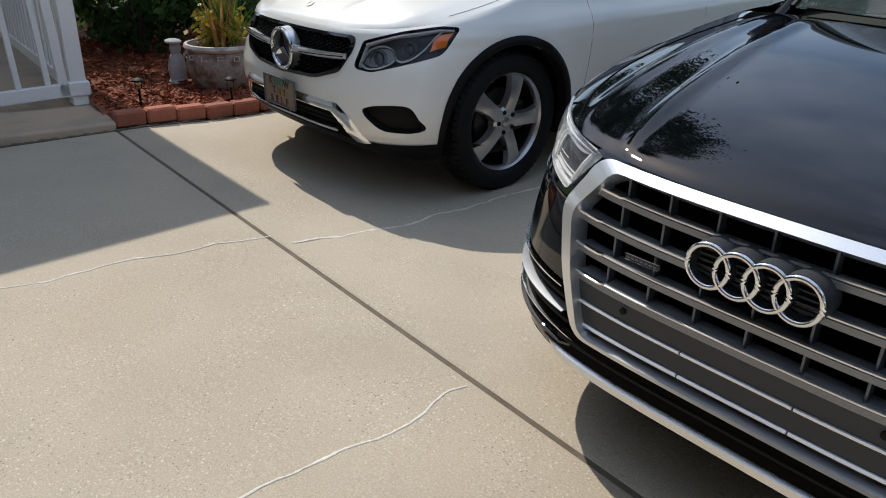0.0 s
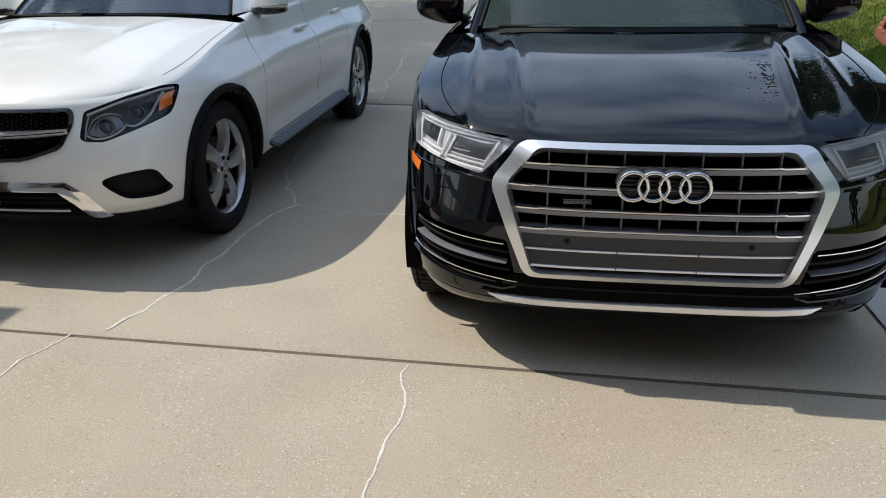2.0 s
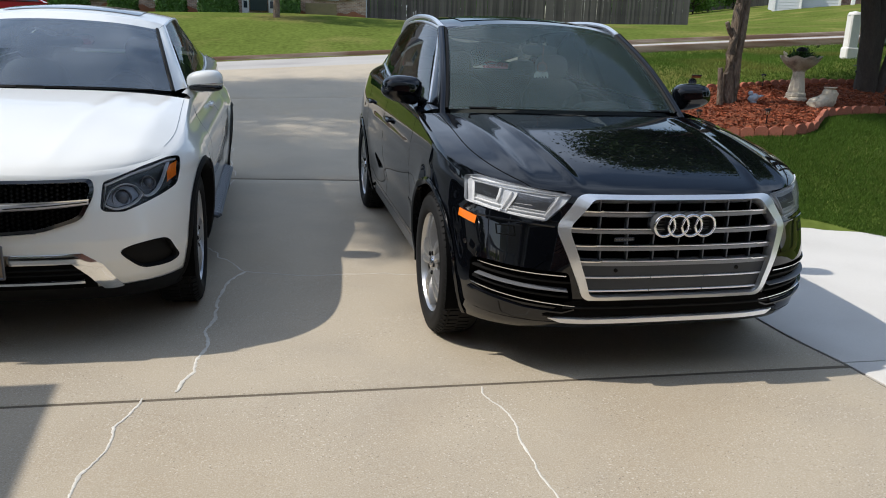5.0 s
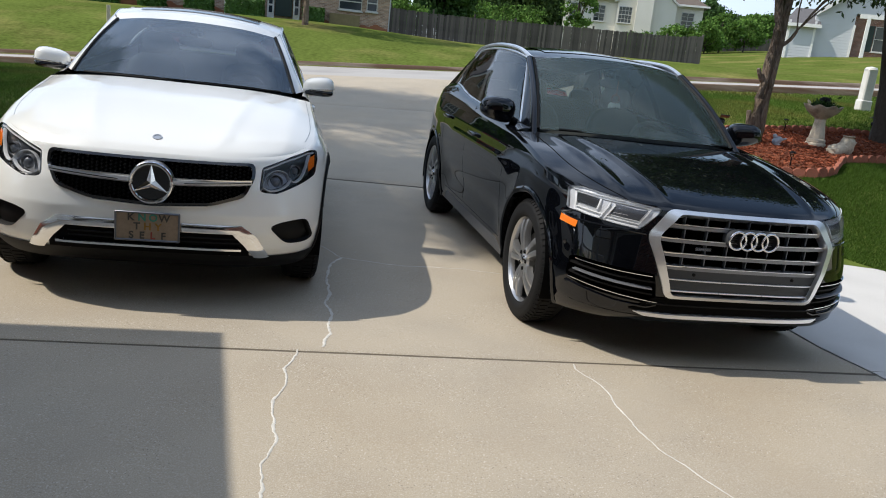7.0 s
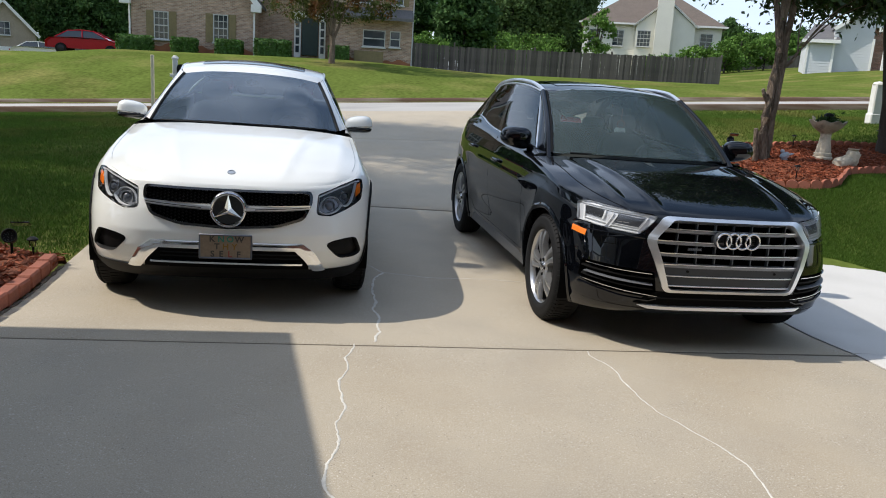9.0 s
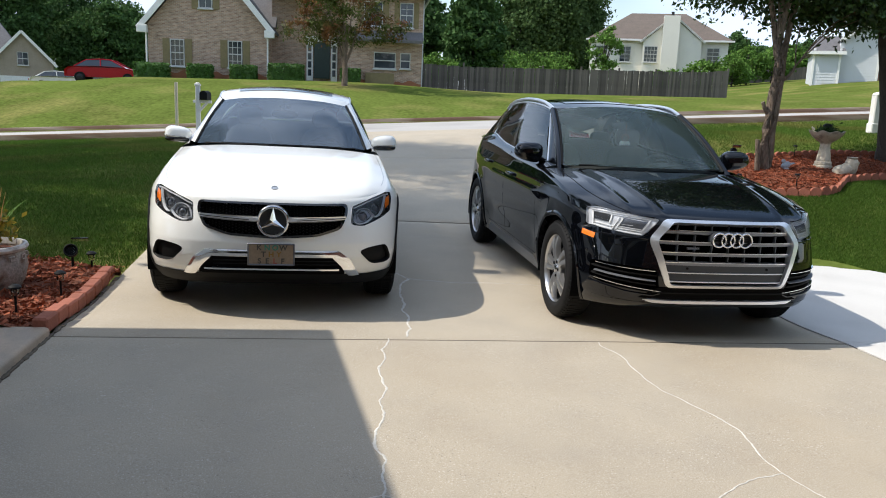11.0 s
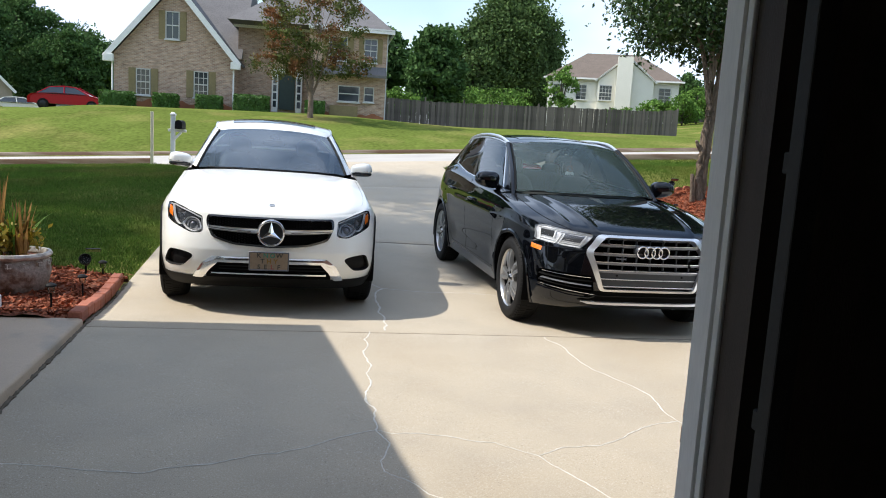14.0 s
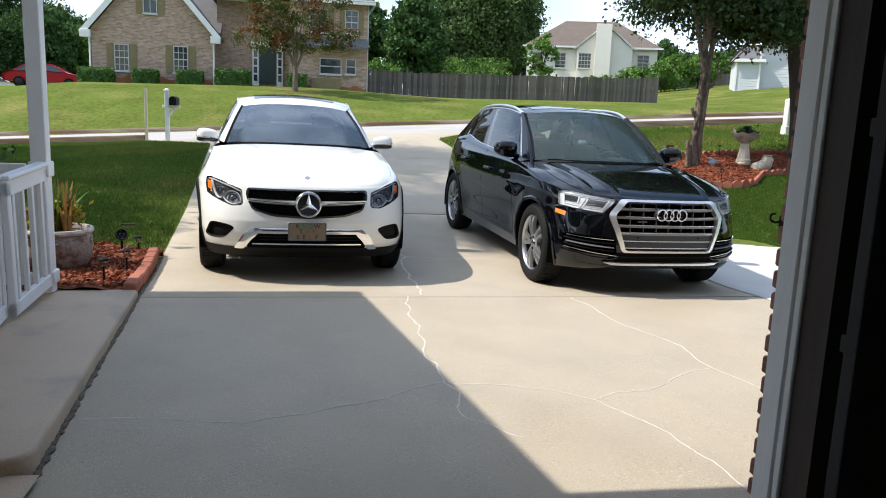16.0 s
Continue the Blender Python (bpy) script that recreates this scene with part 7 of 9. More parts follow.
def leaf_cloud(name, centres, normals_up, size, material, rs, parent=None, fold=0.35, ratio=0.5):
    """Many small pointed leaves at the given places."""
    n = len(centres)
    d = rs.normal(size=(n, 3))
    d[:, 2] = d[:, 2] * 0.6 + normals_up
    d /= np.linalg.norm(d, axis=1, keepdims=True)
    a = np.cross(d, rs.normal(size=(n, 3)))
    a /= np.linalg.norm(a, axis=1, keepdims=True)
    b = np.cross(d, a)
    s = size * rs.uniform(0.6, 1.3, (n, 1))
    v = np.stack([centres - a * s, centres + b * s * ratio + d * s * fold * 0.3, centres + a * s, centres - b * s * ratio + d * s * fold * 0.3], axis=1).reshape(-1, 3)
    q = np.arange(4 * n).reshape(n, 4)
    ob = fast_mesh(name, v, q, material)
    if parent is not None:
        ob.parent = parent
    return ob


def clumps(rs, centre, radii, n_clumps, per, spread, hollow=0.55, flat_bottom=-1.0):
    """Places of leaves gathered in clumps through an egg-shaped crown."""
    out, heads = [], []
    while len(heads) < n_clumps:
        d = rs.normal(size=3)
        d /= np.linalg.norm(d)
        r = rs.uniform(hollow, 1.0) ** 0.6
        if d[2] * r < flat_bottom:
            continue
        heads.append(np.array(centre) + d * r * np.array(radii))
    for h in heads:
        k = int(per * rs.uniform(0.5, 1.4))
        out.append(h + rs.normal(size=(k, 3)) * spread * rs.uniform(0.6, 1.3) * np.array([1, 1, 0.7]))
    return np.concatenate(out), heads


def limb(g, pts, r0, r1, n=9):
    c = curve3(pts)
    k = 10
    g.tube([c(t) + Vector((noise.noise(c(t) * 3), noise.noise(c(t) * 3 + Vector((7, 0, 0))), 0)) * 0.02 for t in np.linspace(0, 1, k)], [lerp(r0, r1, i / (k - 1)) for i in range(k)], n)


def tree(x, y, label, stems, crown_specs, leaf, material, bark, seed, size=0.07, group="", ratio=0.5):
    """Tapered stems, limbs that reach into the crown, and leaves in clumps."""
    rs = np.random.RandomState(seed)
    z0 = land(x, y) - 0.05
    ob = thing("tree", label, "tree", Matrix.Translation((x, y, z0)), group=group)
    g = Geo()
    tips = []
    for pts, r0, r1 in stems:
        limb(g, pts, r0, r1)
        tips.append((Vector(pts[-1]), r1))
    leaves = []
    for centre, radii, n_clumps, per, spread in crown_specs:
        pts, heads = clumps(rs, centre, radii, n_clumps, per, spread)
        leaves.append(pts)
        for h in heads[:max(4, n_clumps // 5)]:
            t, r = min(tips, key=lambda q: (q[0] - Vector(h)).length)
            mid = t.lerp(Vector(h), 0.5) + Vector((0, 0, 0.15))
            limb(g, [t, mid, Vector(h)], r * 0.55, 0.008, 6)
    g.part("trunk", bark, ob, "bare trunk and limbs", sharp=60)
    leaf_cloud("crown", np.concatenate(leaves), 0.5, size, material, rs, ob, ratio=ratio)
    return ob


# bed trees beyond the black SUV
tree(5.80, 6.36, "multi-stemmed tree with flaking grey bark in a mulch bed",
     [([(0, 0, 0), (-0.07, 0.0, 0.5), (-0.03, 0.0, 1.1), (0.0, 0, 1.9), (-0.08, 0.05, 3.2)], 0.075, 0.045), ([(0.08, 0.03, 0.0), (0.07, 0.05, 0.7), (0.10, 0.05, 1.3), (0.17, 0.1, 2.1), (0.42, 0.2, 3.4)], 0.062, 0.04),
      ([(-0.12, -0.03, 0.0), (-0.17, -0.04, 0.25), (-0.20, -0.05, 0.52)], 0.045, 0.032), ([(-0.05, 0, 0.9), (-0.12, -0.02, 0.98), (-0.17, -0.04, 1.08)], 0.035, 0.025), ([(0.0, 0.0, 1.7), (-0.12, 0.1, 2.4), (-0.45, 0.1, 3.3)], 0.05, 0.03),
      ([(0.12, 0.05, 1.4), (0.22, 0.02, 1.5), (0.28, 0.0, 1.62)], 0.03, 0.02), ([(0.0, 0.0, 1.5), (0.02, 0.0, 2.2), (0.16, -0.1, 3.3)], 0.05, 0.03)],
     [((0.55, 0.5, 3.75), (2.0, 1.6, 1.5), 300, 150, 0.24), ((-0.8, 0.0, 3.25), (0.8, 0.9, 0.4), 22, 80, 0.18), ((1.3, 0.0, 2.75), (1.0, 0.9, 0.45), 90, 120, 0.2)], 0.07, M_LEAF_BED, M_BARK, 11, 0.045, group="trees in the mulch bed")
tree(8.25, 7.1, "dark-barked forked tree in a mulch bed",
     [([(0, 0, 0), (-0.06, 0, 0.9), (-0.28, 0, 2.0), (-0.55, 0, 3.4)], 0.16, 0.08), ([(0.03, 0, 0.15), (0.06, 0, 1.0), (0.15, 0, 2.1), (0.25, 0.1, 3.4)], 0.13, 0.06), ([(0.15, -0.05, 0.0), (0.35, -0.1, 1.1), (0.60, -0.1, 2.2), (0.9, 0, 3.0)], 0.07, 0.04)],
     [((0.0, 0.6, 4.0), (2.4, 1.8, 1.7), 220, 120, 0.26)], 0.07, M_LEAF_BED, M_BARK_DARK, 12, 0.05, group="trees in the mulch bed")
# large shade trees on the other side, mostly unseen, placed to shade drive and lawn
tree(-10.0, 3.6, "low dark shade tree on the side lawn",
     [([(0, 0, 0), (0.1, 0, 1.0), (0.05, 0.1, 2.0), (0.2, 0.1, 3.6)], 0.16, 0.07), ([(0.05, 0, 1.8), (0.9, -0.6, 3.0), (1.5, -1.0, 4.0)], 0.08, 0.04), ([(0.05, 0.1, 1.8), (-0.8, 0.8, 3.0), (-1.2, 1.3, 4.2)], 0.08, 0.04)],
     [((0.2, 0.0, 4.5), (3.0, 3.2, 2.0), 230, 110, 0.36)], 0.1, M_LEAF_DARK, M_BARK_DARK, 15, 0.08)
tree(-12.8, 8.3, "very tall unseen tree placed to shade the drive and lawn",
     [([(0, 0, 0), (0.1, 0.1, 2.5), (0.4, 0.2, 6.0), (1.1, 0.3, 11.5)], 0.30, 0.12), ([(0.3, 0.2, 5.5), (1.6, -1.6, 9.0), (3.4, -3.8, 12.4)], 0.12, 0.05), ([(0.2, 0.1, 4.2), (0.8, 0.9, 6.2), (1.4, 1.4, 7.2)], 0.12, 0.06),
      ([(0.5, 0.2, 7.5), (-0.4, 1.4, 10.0), (-0.9, 2.4, 12.6)], 0.11, 0.05), ([(0.5, 0.2, 8.0), (1.8, 1.0, 10.5), (2.8, 1.9, 12.8)], 0.11, 0.05)],
     [((1.2, 0.4, 14.0), (3.8, 3.5, 3.0), 400, 96, 0.40), ((3.7, -4.1, 13.0), (0.9, 1.3, 0.7), 60, 120, 0.3), ((1.8, 1.6, 8.0), (3.4, 3.6, 3.2), 240, 90, 0.40)], 0.1, M_LEAF_DARK, M_BARK_DARK, 13, 0.085)

# ---- mulch bed by the porch ----
bed_l = Geo()


def left_bed_edge(x):
    """Far edge of the bed towards the lawn."""
    return 1.55 + 0.42 * smooth((-2.3 - x) / 0.9) + 0.12 * math.sin(x * 2.0)


def left_bed_height(x, y):
    return land(x, y) + 0.05 + 0.03 * noise.noise(Vector((x * 3, y * 3, 5))) + 0.02 * noise.noise(Vector((x * 11, y * 11, 8)))


bed_l.grid(lambda u, v: (lambda x: (lambda y: (x, y, left_bed_height(x, y) - 0.07 * (v > 0.97)))(lerp(-0.16, left_bed_edge(x), v)))(lerp(-6.5, -2.25, u)), 90, 34)
tagged(bed_l.part("mulch_bed_left", M_MULCH, sharp=80), "red-brown bark mulch bed beside the porch", "mulch bed", kind="structure")


def chips(name, n, where, height, rs):
    """Splinters of bark lying every way."""
    pts = []
    while len(pts) < n:
        p = where(rs)
        if p is not None:
            pts.append((p[0], p[1], height(p[0], p[1]) + rs.uniform(0.0, 0.014)))
    c = np.array(pts)
    a = rs.normal(size=(n, 3)) * np.array([1, 1, 0.35])
    a /= np.linalg.norm(a, axis=1, keepdims=True)
    b = np.cross(a, rs.normal(size=(n, 3)))
    b /= np.linalg.norm(b, axis=1, keepdims=True)
    l, w = rs.uniform(0.012, 0.042, (n, 1)), rs.uniform(0.004, 0.010, (n, 1))
    v = np.stack([c - a * l - b * w, c - a * l + b * w, c + a * l + b * w * 0.7, c + a * l - b * w * 0.7], 1).reshape(-1, 3)
    return fast_mesh(name, v, np.arange(4 * n).reshape(n, 4), M_CHIP)


def spot_left(rs):
    x = rs.uniform(-5.5, -2.25)
    return x, rs.uniform(-0.13, left_bed_edge(x) - 0.03)


tagged(chips("mulch_chips", 9000, spot_left, left_bed_height, np.random.RandomState(21)), "loose red-brown bark chips", "bark mulch", kind="stuff")

# brick edging
edge_block = Geo().box((0, 0, 0), (0.095, 0.195, 0.10), None, 0.012)
block_ob = edge_block.part("edging_brick", M_EDGING, sharp=30)
block_mesh = block_ob.data
bpy.data.objects.remove(block_ob)
erng = random.Random(8)
edging_l = thing("bed_edging_left", "row of dusty red edging bricks along the bed", "edging")
for k in range(8):
    y = -0.04 + 0.203 * k
    ob = new("edging_brick", block_mesh)
    ob.parent = edging_l
    ob.matrix_basis = pose(drive_left(y) - 0.065 + erng.uniform(-0.006, 0.006), y, drive_height(-2.2, y) + 0.05 + erng.uniform(-0.004, 0.006), erng.uniform(-1.5, 1.5), erng.uniform(-3, 3), 4.3 + erng.uniform(-2, 2))

# planter with grasses
planter = thing("planter", "large worn glazed planter with golden grasses and yellow shrub leaves", "planter", Matrix.Translation((-3.0, 0.93, land(-3.0, 0.93) - 0.015)) @ Matrix.Diagonal((0.9, 0.9, 0.9, 1)))
g = Geo()
g.lathe([(0.0, 0.0), (0.20, 0.0), (0.235, 0.03), (0.29, 0.14), (0.315, 0.25), (0.30, 0.35), (0.288, 0.375), (0.284, 0.385), (0.270, 0.385)], 48)
g.part("pot", M_GLAZE, planter, "worn greyish glazed pot")
g = Geo()
g.lathe([(0.282, 0.376), (0.315, 0.388), (0.326, 0.408), (0.316, 0.430), (0.290, 0.432), (0.277, 0.405), (0.272, 0.36)], 48)
g.part("rim", M_GLAZE_PALE, planter, "pale worn rim")
for k in range(14):
    a = 2 * math.pi * k / 14
    q = Geo()
    face = Matrix.Rotation(a, 4, "Z") @ Matrix.Translation((0.304, 0, 0.332)) @ Matrix.Rotation(radians(-8), 4, "Y")
    for dy, dz, w, h in ((0, 0.018, 0.052, 0.008), (0, -0.018, 0.052, 0.008), (-0.022, 0, 0.008, 0.040), (0.022, 0, 0.008, 0.040)):
        q.box((0, dy, dz), (0.014, w, h), face, 0.002)
    q.part("relief", M_GLAZE_PALE, planter, "small pale square relief")
g = Geo()
g.lathe([(0.0, 0.385), (0.15, 0.38), (0.28, 0.365)], 24)
g.part("soil", M_MULCH, planter, "dark soil")


def blades(name, n, material, reach, height, lean, rs, parent, width=0.012, origin=(0, 0, 0.37), droop=0.25):
    """Long arching blades from one root."""
    v, f = [], []
    for k in range(n):
        a = rs.uniform(0, 2 * math.pi)
        r = rs.uniform(0.0, reach)
        h = height * rs.uniform(0.55, 1.0)
        l = lean * rs.uniform(0.2, 1.0)
        base = np.array(origin) + np.array([r * math.cos(a), r * math.sin(a), 0])
        out = np.array([math.cos(a), math.sin(a), 0])
        side = np.array([-math.sin(a), math.cos(a), 0])
        o = len(v)
        for i in range(7):
            t = i / 6
            p = base + out * l * t ** 1.6 + np.array([0, 0, h * (t - droop * t ** 3)])
            w = width * (1 - t ** 2.2) * (0.5 + 1.2 * min(t * 3, 1)) * 0.5
            v += [p - side * w, p + side * w]
        f += [(o + 2 * i, o + 2 * i + 1, o + 2 * i + 3, o + 2 * i + 2) for i in range(6)]
    ob = fast_mesh(name, np.array(v), np.array(f), material)
    ob.parent = parent
    return ob


rs = np.random.RandomState(31)
blades("dry_foliage", 26, M_GOLD_BLADE, 0.07, 0.62, 0.16, rs, planter, 0.022, (0.10, -0.05, 0.37), 0.08)
blades("foliage", 60, M_LEAF_BRIGHT, 0.12, 0.66, 0.30, rs, planter, 0.014, (-0.02, 0.05, 0.37), 0.2)
blades("dry_foliage", 14, M_GOLD_BLADE, 0.05, 0.85, 0.14, rs, planter, 0.020, (-0.13, 0.02, 0.37), 0.05)
pts, _ = clumps(rs, (-0.12, 0.02, 0.53), (0.17, 0.17, 0.16), 26, 26, 0.045)
leaf_cloud("yellow_leaves", pts, 0.5, 0.035, M_YELLOW_LEAF, rs, planter)
pts, _ = clumps(rs, (0.08, 0.06, 0.56), (0.13, 0.12, 0.12), 16, 16, 0.04)
leaf_cloud("olive_leaves", pts, 0.5, 0.03, M_YELLOW_LEAF, rs, planter)


def shrub(x, y, r, h, seed, label, material=None):
    rs = np.random.RandomState(seed)
    ob = thing("shrub", label, "shrub", Matrix.Translation((x, y, land(x, y))))
    g = Geo()
    for k in range(6):
        a = k * 1.05
        limb(g, [(0, 0, 0), (0.2 * r * math.cos(a), 0.2 * r * math.sin(a), h * 0.4), (0.6 * r * math.cos(a), 0.6 * r * math.sin(a), h * 0.8)], 0.018, 0.006, 5)
    g.part("stems", M_BARK_DARK, ob)
    pts, _ = clumps(rs, (0, 0, h * 0.55), (r, r, h * 0.5), 60, 60, 0.09)
    leaf_cloud("foliage", pts, 0.6, 0.045, material or M_LEAF_DARK, rs, ob)
    return ob


shrub(-4.60, 0.75, 0.62, 1.25, 41, "dark green leafy shrub beside the porch")
shrub(-4.45, 1.60, 0.66, 1.35, 42, "dark green leafy shrub in the mulch bed")
shrub(-5.6, 0.75, 0.7, 1.5, 43, "dark green leafy shrub beside the porch")

# small white garden figure, as one plain mesh
g = Geo()
g.lathe([(0.0, 0.0), (0.085, 0.0), (0.09, 0.03), (0.07, 0.06), (0.08, 0.14), (0.065, 0.22), (0.04, 0.26), (0.0, 0.27)], 16)
g.ball((0.0, 0.0, 0.30), (0.05, 0.05, 0.055), 1.0, 14)
g.ball((0.02, -0.02, 0.355), (0.085, 0.07, 0.022), 0.9, 14)
g.ball((-0.06, 0.03, 0.12), (0.05, 0.05, 0.07), 0.9, 12)
tagged(g.part("garden_statue", M_WHITE_STONE, matrix=Matrix.Translation((-3.23, 0.635, left_bed_height(-3.23, 0.635) - 0.03)) @ Matrix.Diagonal((0.9, 0.9, 0.98, 1))), "small weathered white garden statue beside the planter", "statue")


def path_light(x, y, z):
    ob = thing("path_light", "small black solar path light on a stake", "path light", Matrix.Translation((x, y, z)), group="solar path lights")
    g = Geo()
    g.tube([(0, 0, -0.03), (0, 0, 0.12)], 0.008, 8)
    g.part("stake", M_PLASTIC, ob)
    g = Geo()
    g.lathe([(0.022, 0.12), (0.026, 0.17), (0.026, 0.172)], 14)
    g.part("lamp_glass", M_LAMP_GLASS, ob, "clear ribbed lamp glass")
    g = Geo()
    g.lathe([(0.0, 0.196), (0.02, 0.195), (0.038, 0.182), (0.040, 0.172), (0.0, 0.172)], 16)
    g.part("cap", M_PLASTIC, ob, "black cap")
    return ob


first_light = path_light(-2.47, 1.56, left_bed_height(-2.47, 1.56) - 0.06)
for x, y in ((-2.40, 0.74), (-2.43, 0.11)):
    copy_thing(first_light, Matrix.Translation((x, y, left_bed_height(x, y))))


def spotlight(x, y, z, turn):
    ob = thing("garden_spotlight", "black solar garden spotlight on a stake", "spotlight", Matrix.Translation((x, y, z)) @ Matrix.Rotation(turn, 4, "Z"), group="garden spotlights")
    g = Geo()
    g.tube([(0, 0, -0.05), (0, 0, 0.16)], 0.010, 8)
    g.part("stake", M_PLASTIC, ob)
    g = Geo()
    tilt = Matrix.Translation((0, -0.02, 0.20)) @ Matrix.Rotation(radians(65), 4, "X")
    g.lathe([(0.0, -0.06), (0.035, -0.055), (0.045, 0.0), (0.055, 0.05), (0.050, 0.055), (0.040, 0.03), (0.0, 0.03)], 18, tilt)
    g.part("lamp_head", M_PLASTIC, ob, "black lamp head")
    g = Geo()
    g.lathe([(0.0, 0.045), (0.045, 0.045)], 18, tilt)
    g.part("lens", M_LENS, ob, "clear lens")
    g = Geo()
    g.box((0.06, 0.04, 0.29), (0.13, 0.09, 0.012), Matrix.Rotation(radians(-25), 4, "X"), 0.004)
    g.part("solar_panel", M_GLOSS_BLACK, ob, "dark solar panel")
    return ob


spot = spotlight(-2.62, 1.56, left_bed_height(-2.62, 1.56) - 0.06, 0.2)

# ---- mulch bed under the trees ----
BED = [(4.70, 6.8), (4.70, 6.3), (4.82, 5.8), (5.05, 5.4), (5.45, 5.12), (5.85, 4.98), (6.2, 5.12), (6.5, 5.45), (6.8, 5.74), (7.4, 5.92), (8.2, 6.03), (9.0, 6.15), (9.5, 6.5), (9.5, 7.1), (8.9, 7.55), (7.8, 7.62), (6.8, 7.4), (6.0, 7.15), (5.4, 7.15), (4.95, 7.2)]
bed_curve = curve3([(*p, 0) for p in BED + BED[:1]])
outline = [bed_curve(i / 120) for i in range(120)]
loop2d = [(p.x, p.y) for p in outline]


def right_bed_height(x, y):
    return land(x, y) + 0.035 + 0.03 * noise.noise(Vector((x * 2.5, y * 2.5, 5))) + 0.02 * noise.noise(Vector((x * 9, y * 9, 8)))


bed_r = Geo()
mid_bed = Vector((7.2, 6.6, 0))
bed_r.grid(lambda u, v: (lambda p: (p.x, p.y, right_bed_height(p.x, p.y) - 0.05 * (v > 0.98)))(mid_bed.lerp(outline[round(u * 120) % 120], v)), 120, 26)
tagged(bed_r.part("mulch_bed_right", M_MULCH, sharp=80), "red-brown bark mulch bed under the trees", "mulch bed", kind="structure")


def spot_right(rs):
    x, y = rs.uniform(4.6, 9.6), rs.uniform(4.9, 7.7)
    return (x, y) if inside(loop2d, x, y) else None


tagged(chips("mulch_chips", 15000, spot_right, right_bed_height, np.random.RandomState(22)), "loose red-brown bark chips", "bark mulch", kind="stuff")

scallop = Geo()
sc = [(-0.07, 0.0)] + [(0.07 * -math.cos(a), 0.075 + 0.045 * math.sin(a)) for a in np.linspace(0, math.pi, 9)] + [(0.07, 0.0)]
nsc = len(sc)
scallop.v = [(x, -0.022, z) for x, z in sc] + [(x, 0.022, z) for x, z in sc]
scallop.f = [tuple(range(nsc)), tuple(range(2 * nsc - 1, nsc - 1, -1))] + [(i, (i + 1) % nsc + 0, nsc + (i + 1) % nsc, nsc + i) for i in range(nsc)]
sc_ob = scallop.part("scallop", M_EDGING, sharp=30)
sc_mesh = sc_ob.data
bpy.data.objects.remove(sc_ob)
edging_r = thing("bed_edging_right", "scalloped terracotta edging round the mulch bed", "edging")
lens = [0.0]
for a, b in zip(outline, outline[1:] + outline[:1]):
    lens.append(lens[-1] + (b - a).length)
n_sc = int(lens[-1] / 0.147)
for k in range(n_sc):
    s = lens[-1] * k / n_sc
    i = max(j for j in range(120) if lens[j] <= s)
    p, q = outline[i], outline[(i + 1) % 120]
    c = p.lerp(q, (s - lens[i]) / (lens[i + 1] - lens[i]))
    ob = new("scallop", sc_mesh)
    ob.parent = edging_r
    ob.matrix_basis = pose(c.x, c.y, land(c.x, c.y) - 0.015 + erng.uniform(-0.01, 0.008), erng.uniform(-5, 5), erng.uniform(-3, 3), math.degrees(math.atan2(q.y - p.y, q.x - p.x)) + erng.uniform(-4, 4))

# bird bath
bath_at = (6.86, 6.58)
bath = thing("bird_bath", "cast stone bird bath with a wavy bowl holding a plant", "bird bath", Matrix.Translation((*bath_at, right_bed_height(*bath_at) - 0.02)) @ Matrix.Diagonal((0.84, 0.84, 1.05, 1)))
g = Geo()
g.lathe([(0.0, 0.0), (0.165, 0.0), (0.168, 0.035), (0.158, 0.050), (0.142, 0.054), (0.150, 0.062), (0.150, 0.092), (0.140, 0.104), (0.126, 0.108), (0.128, 0.125), (0.115, 0.19), (0.098, 0.27), (0.088, 0.34), (0.094, 0.37), (0.0, 0.37)], 10)
g.part("pedestal", M_CAST_STONE, bath, "flared pale stone pedestal with two grooves", sharp=25)
g = Geo()
nb = 64
for r, z in ((0.085, 0.355), (0.105, 0.385), (0.165, 0.415), (0.245, 0.468), (0.292, 0.520), (0.306, 0.545), (0.292, 0.548), (0.25, 0.510), (0.15, 0.47), (0.0, 0.46)):
    for j in range(nb):
        a = 2 * math.pi * j / nb
        wave = math.cos(8 * a) * max(0.0, (r - 0.15) / 0.16)
        g.v.append((r * (1 + 0.045 * wave) * math.cos(a), r * (1 + 0.045 * wave) * math.sin(a), z + 0.016 * wave))
for i in range(9):
    for j in range(nb):
        g.f.append((i * nb + j, i * nb + (j + 1) % nb, (i + 1) * nb + (j + 1) % nb, (i + 1) * nb + j))
g.part("bowl", M_ROCK, bath, "darker weathered wavy-rimmed bowl")
rs = np.random.RandomState(51)
pts, _ = clumps(rs, (0.02, 0, 0.55), (0.21, 0.2, 0.05), 26, 26, 0.04)
tagged(leaf_cloud("succulent", pts, 0.8, 0.03, M_LEAF_DARK, rs, bath), kind="stuff")
g = Geo()
g.lathe([(0.0, 0.665), (0.045, 0.660), (0.085, 0.635), (0.090, 0.620), (0.060, 0.612), (0.030, 0.60), (0.022, 0.50)], 14)
g.part("ornament", M_PLASTIC, bath, "dark dome-shaped ornament in the bowl")
g = Geo()
g.ball((-0.29, -0.03, 0.575), (0.036, 0.022, 0.022), 1.0, 10, Matrix.Rotation(radians(25), 4, "Y"))
g.ball((-0.318, -0.03, 0.598), (0.016, 0.014, 0.014), 1.0, 8)
g.part("rim_bird", M_CAST_STONE, bath, "small moulded bird on the rim")

# rocks and ornaments in the bed
g = Geo()
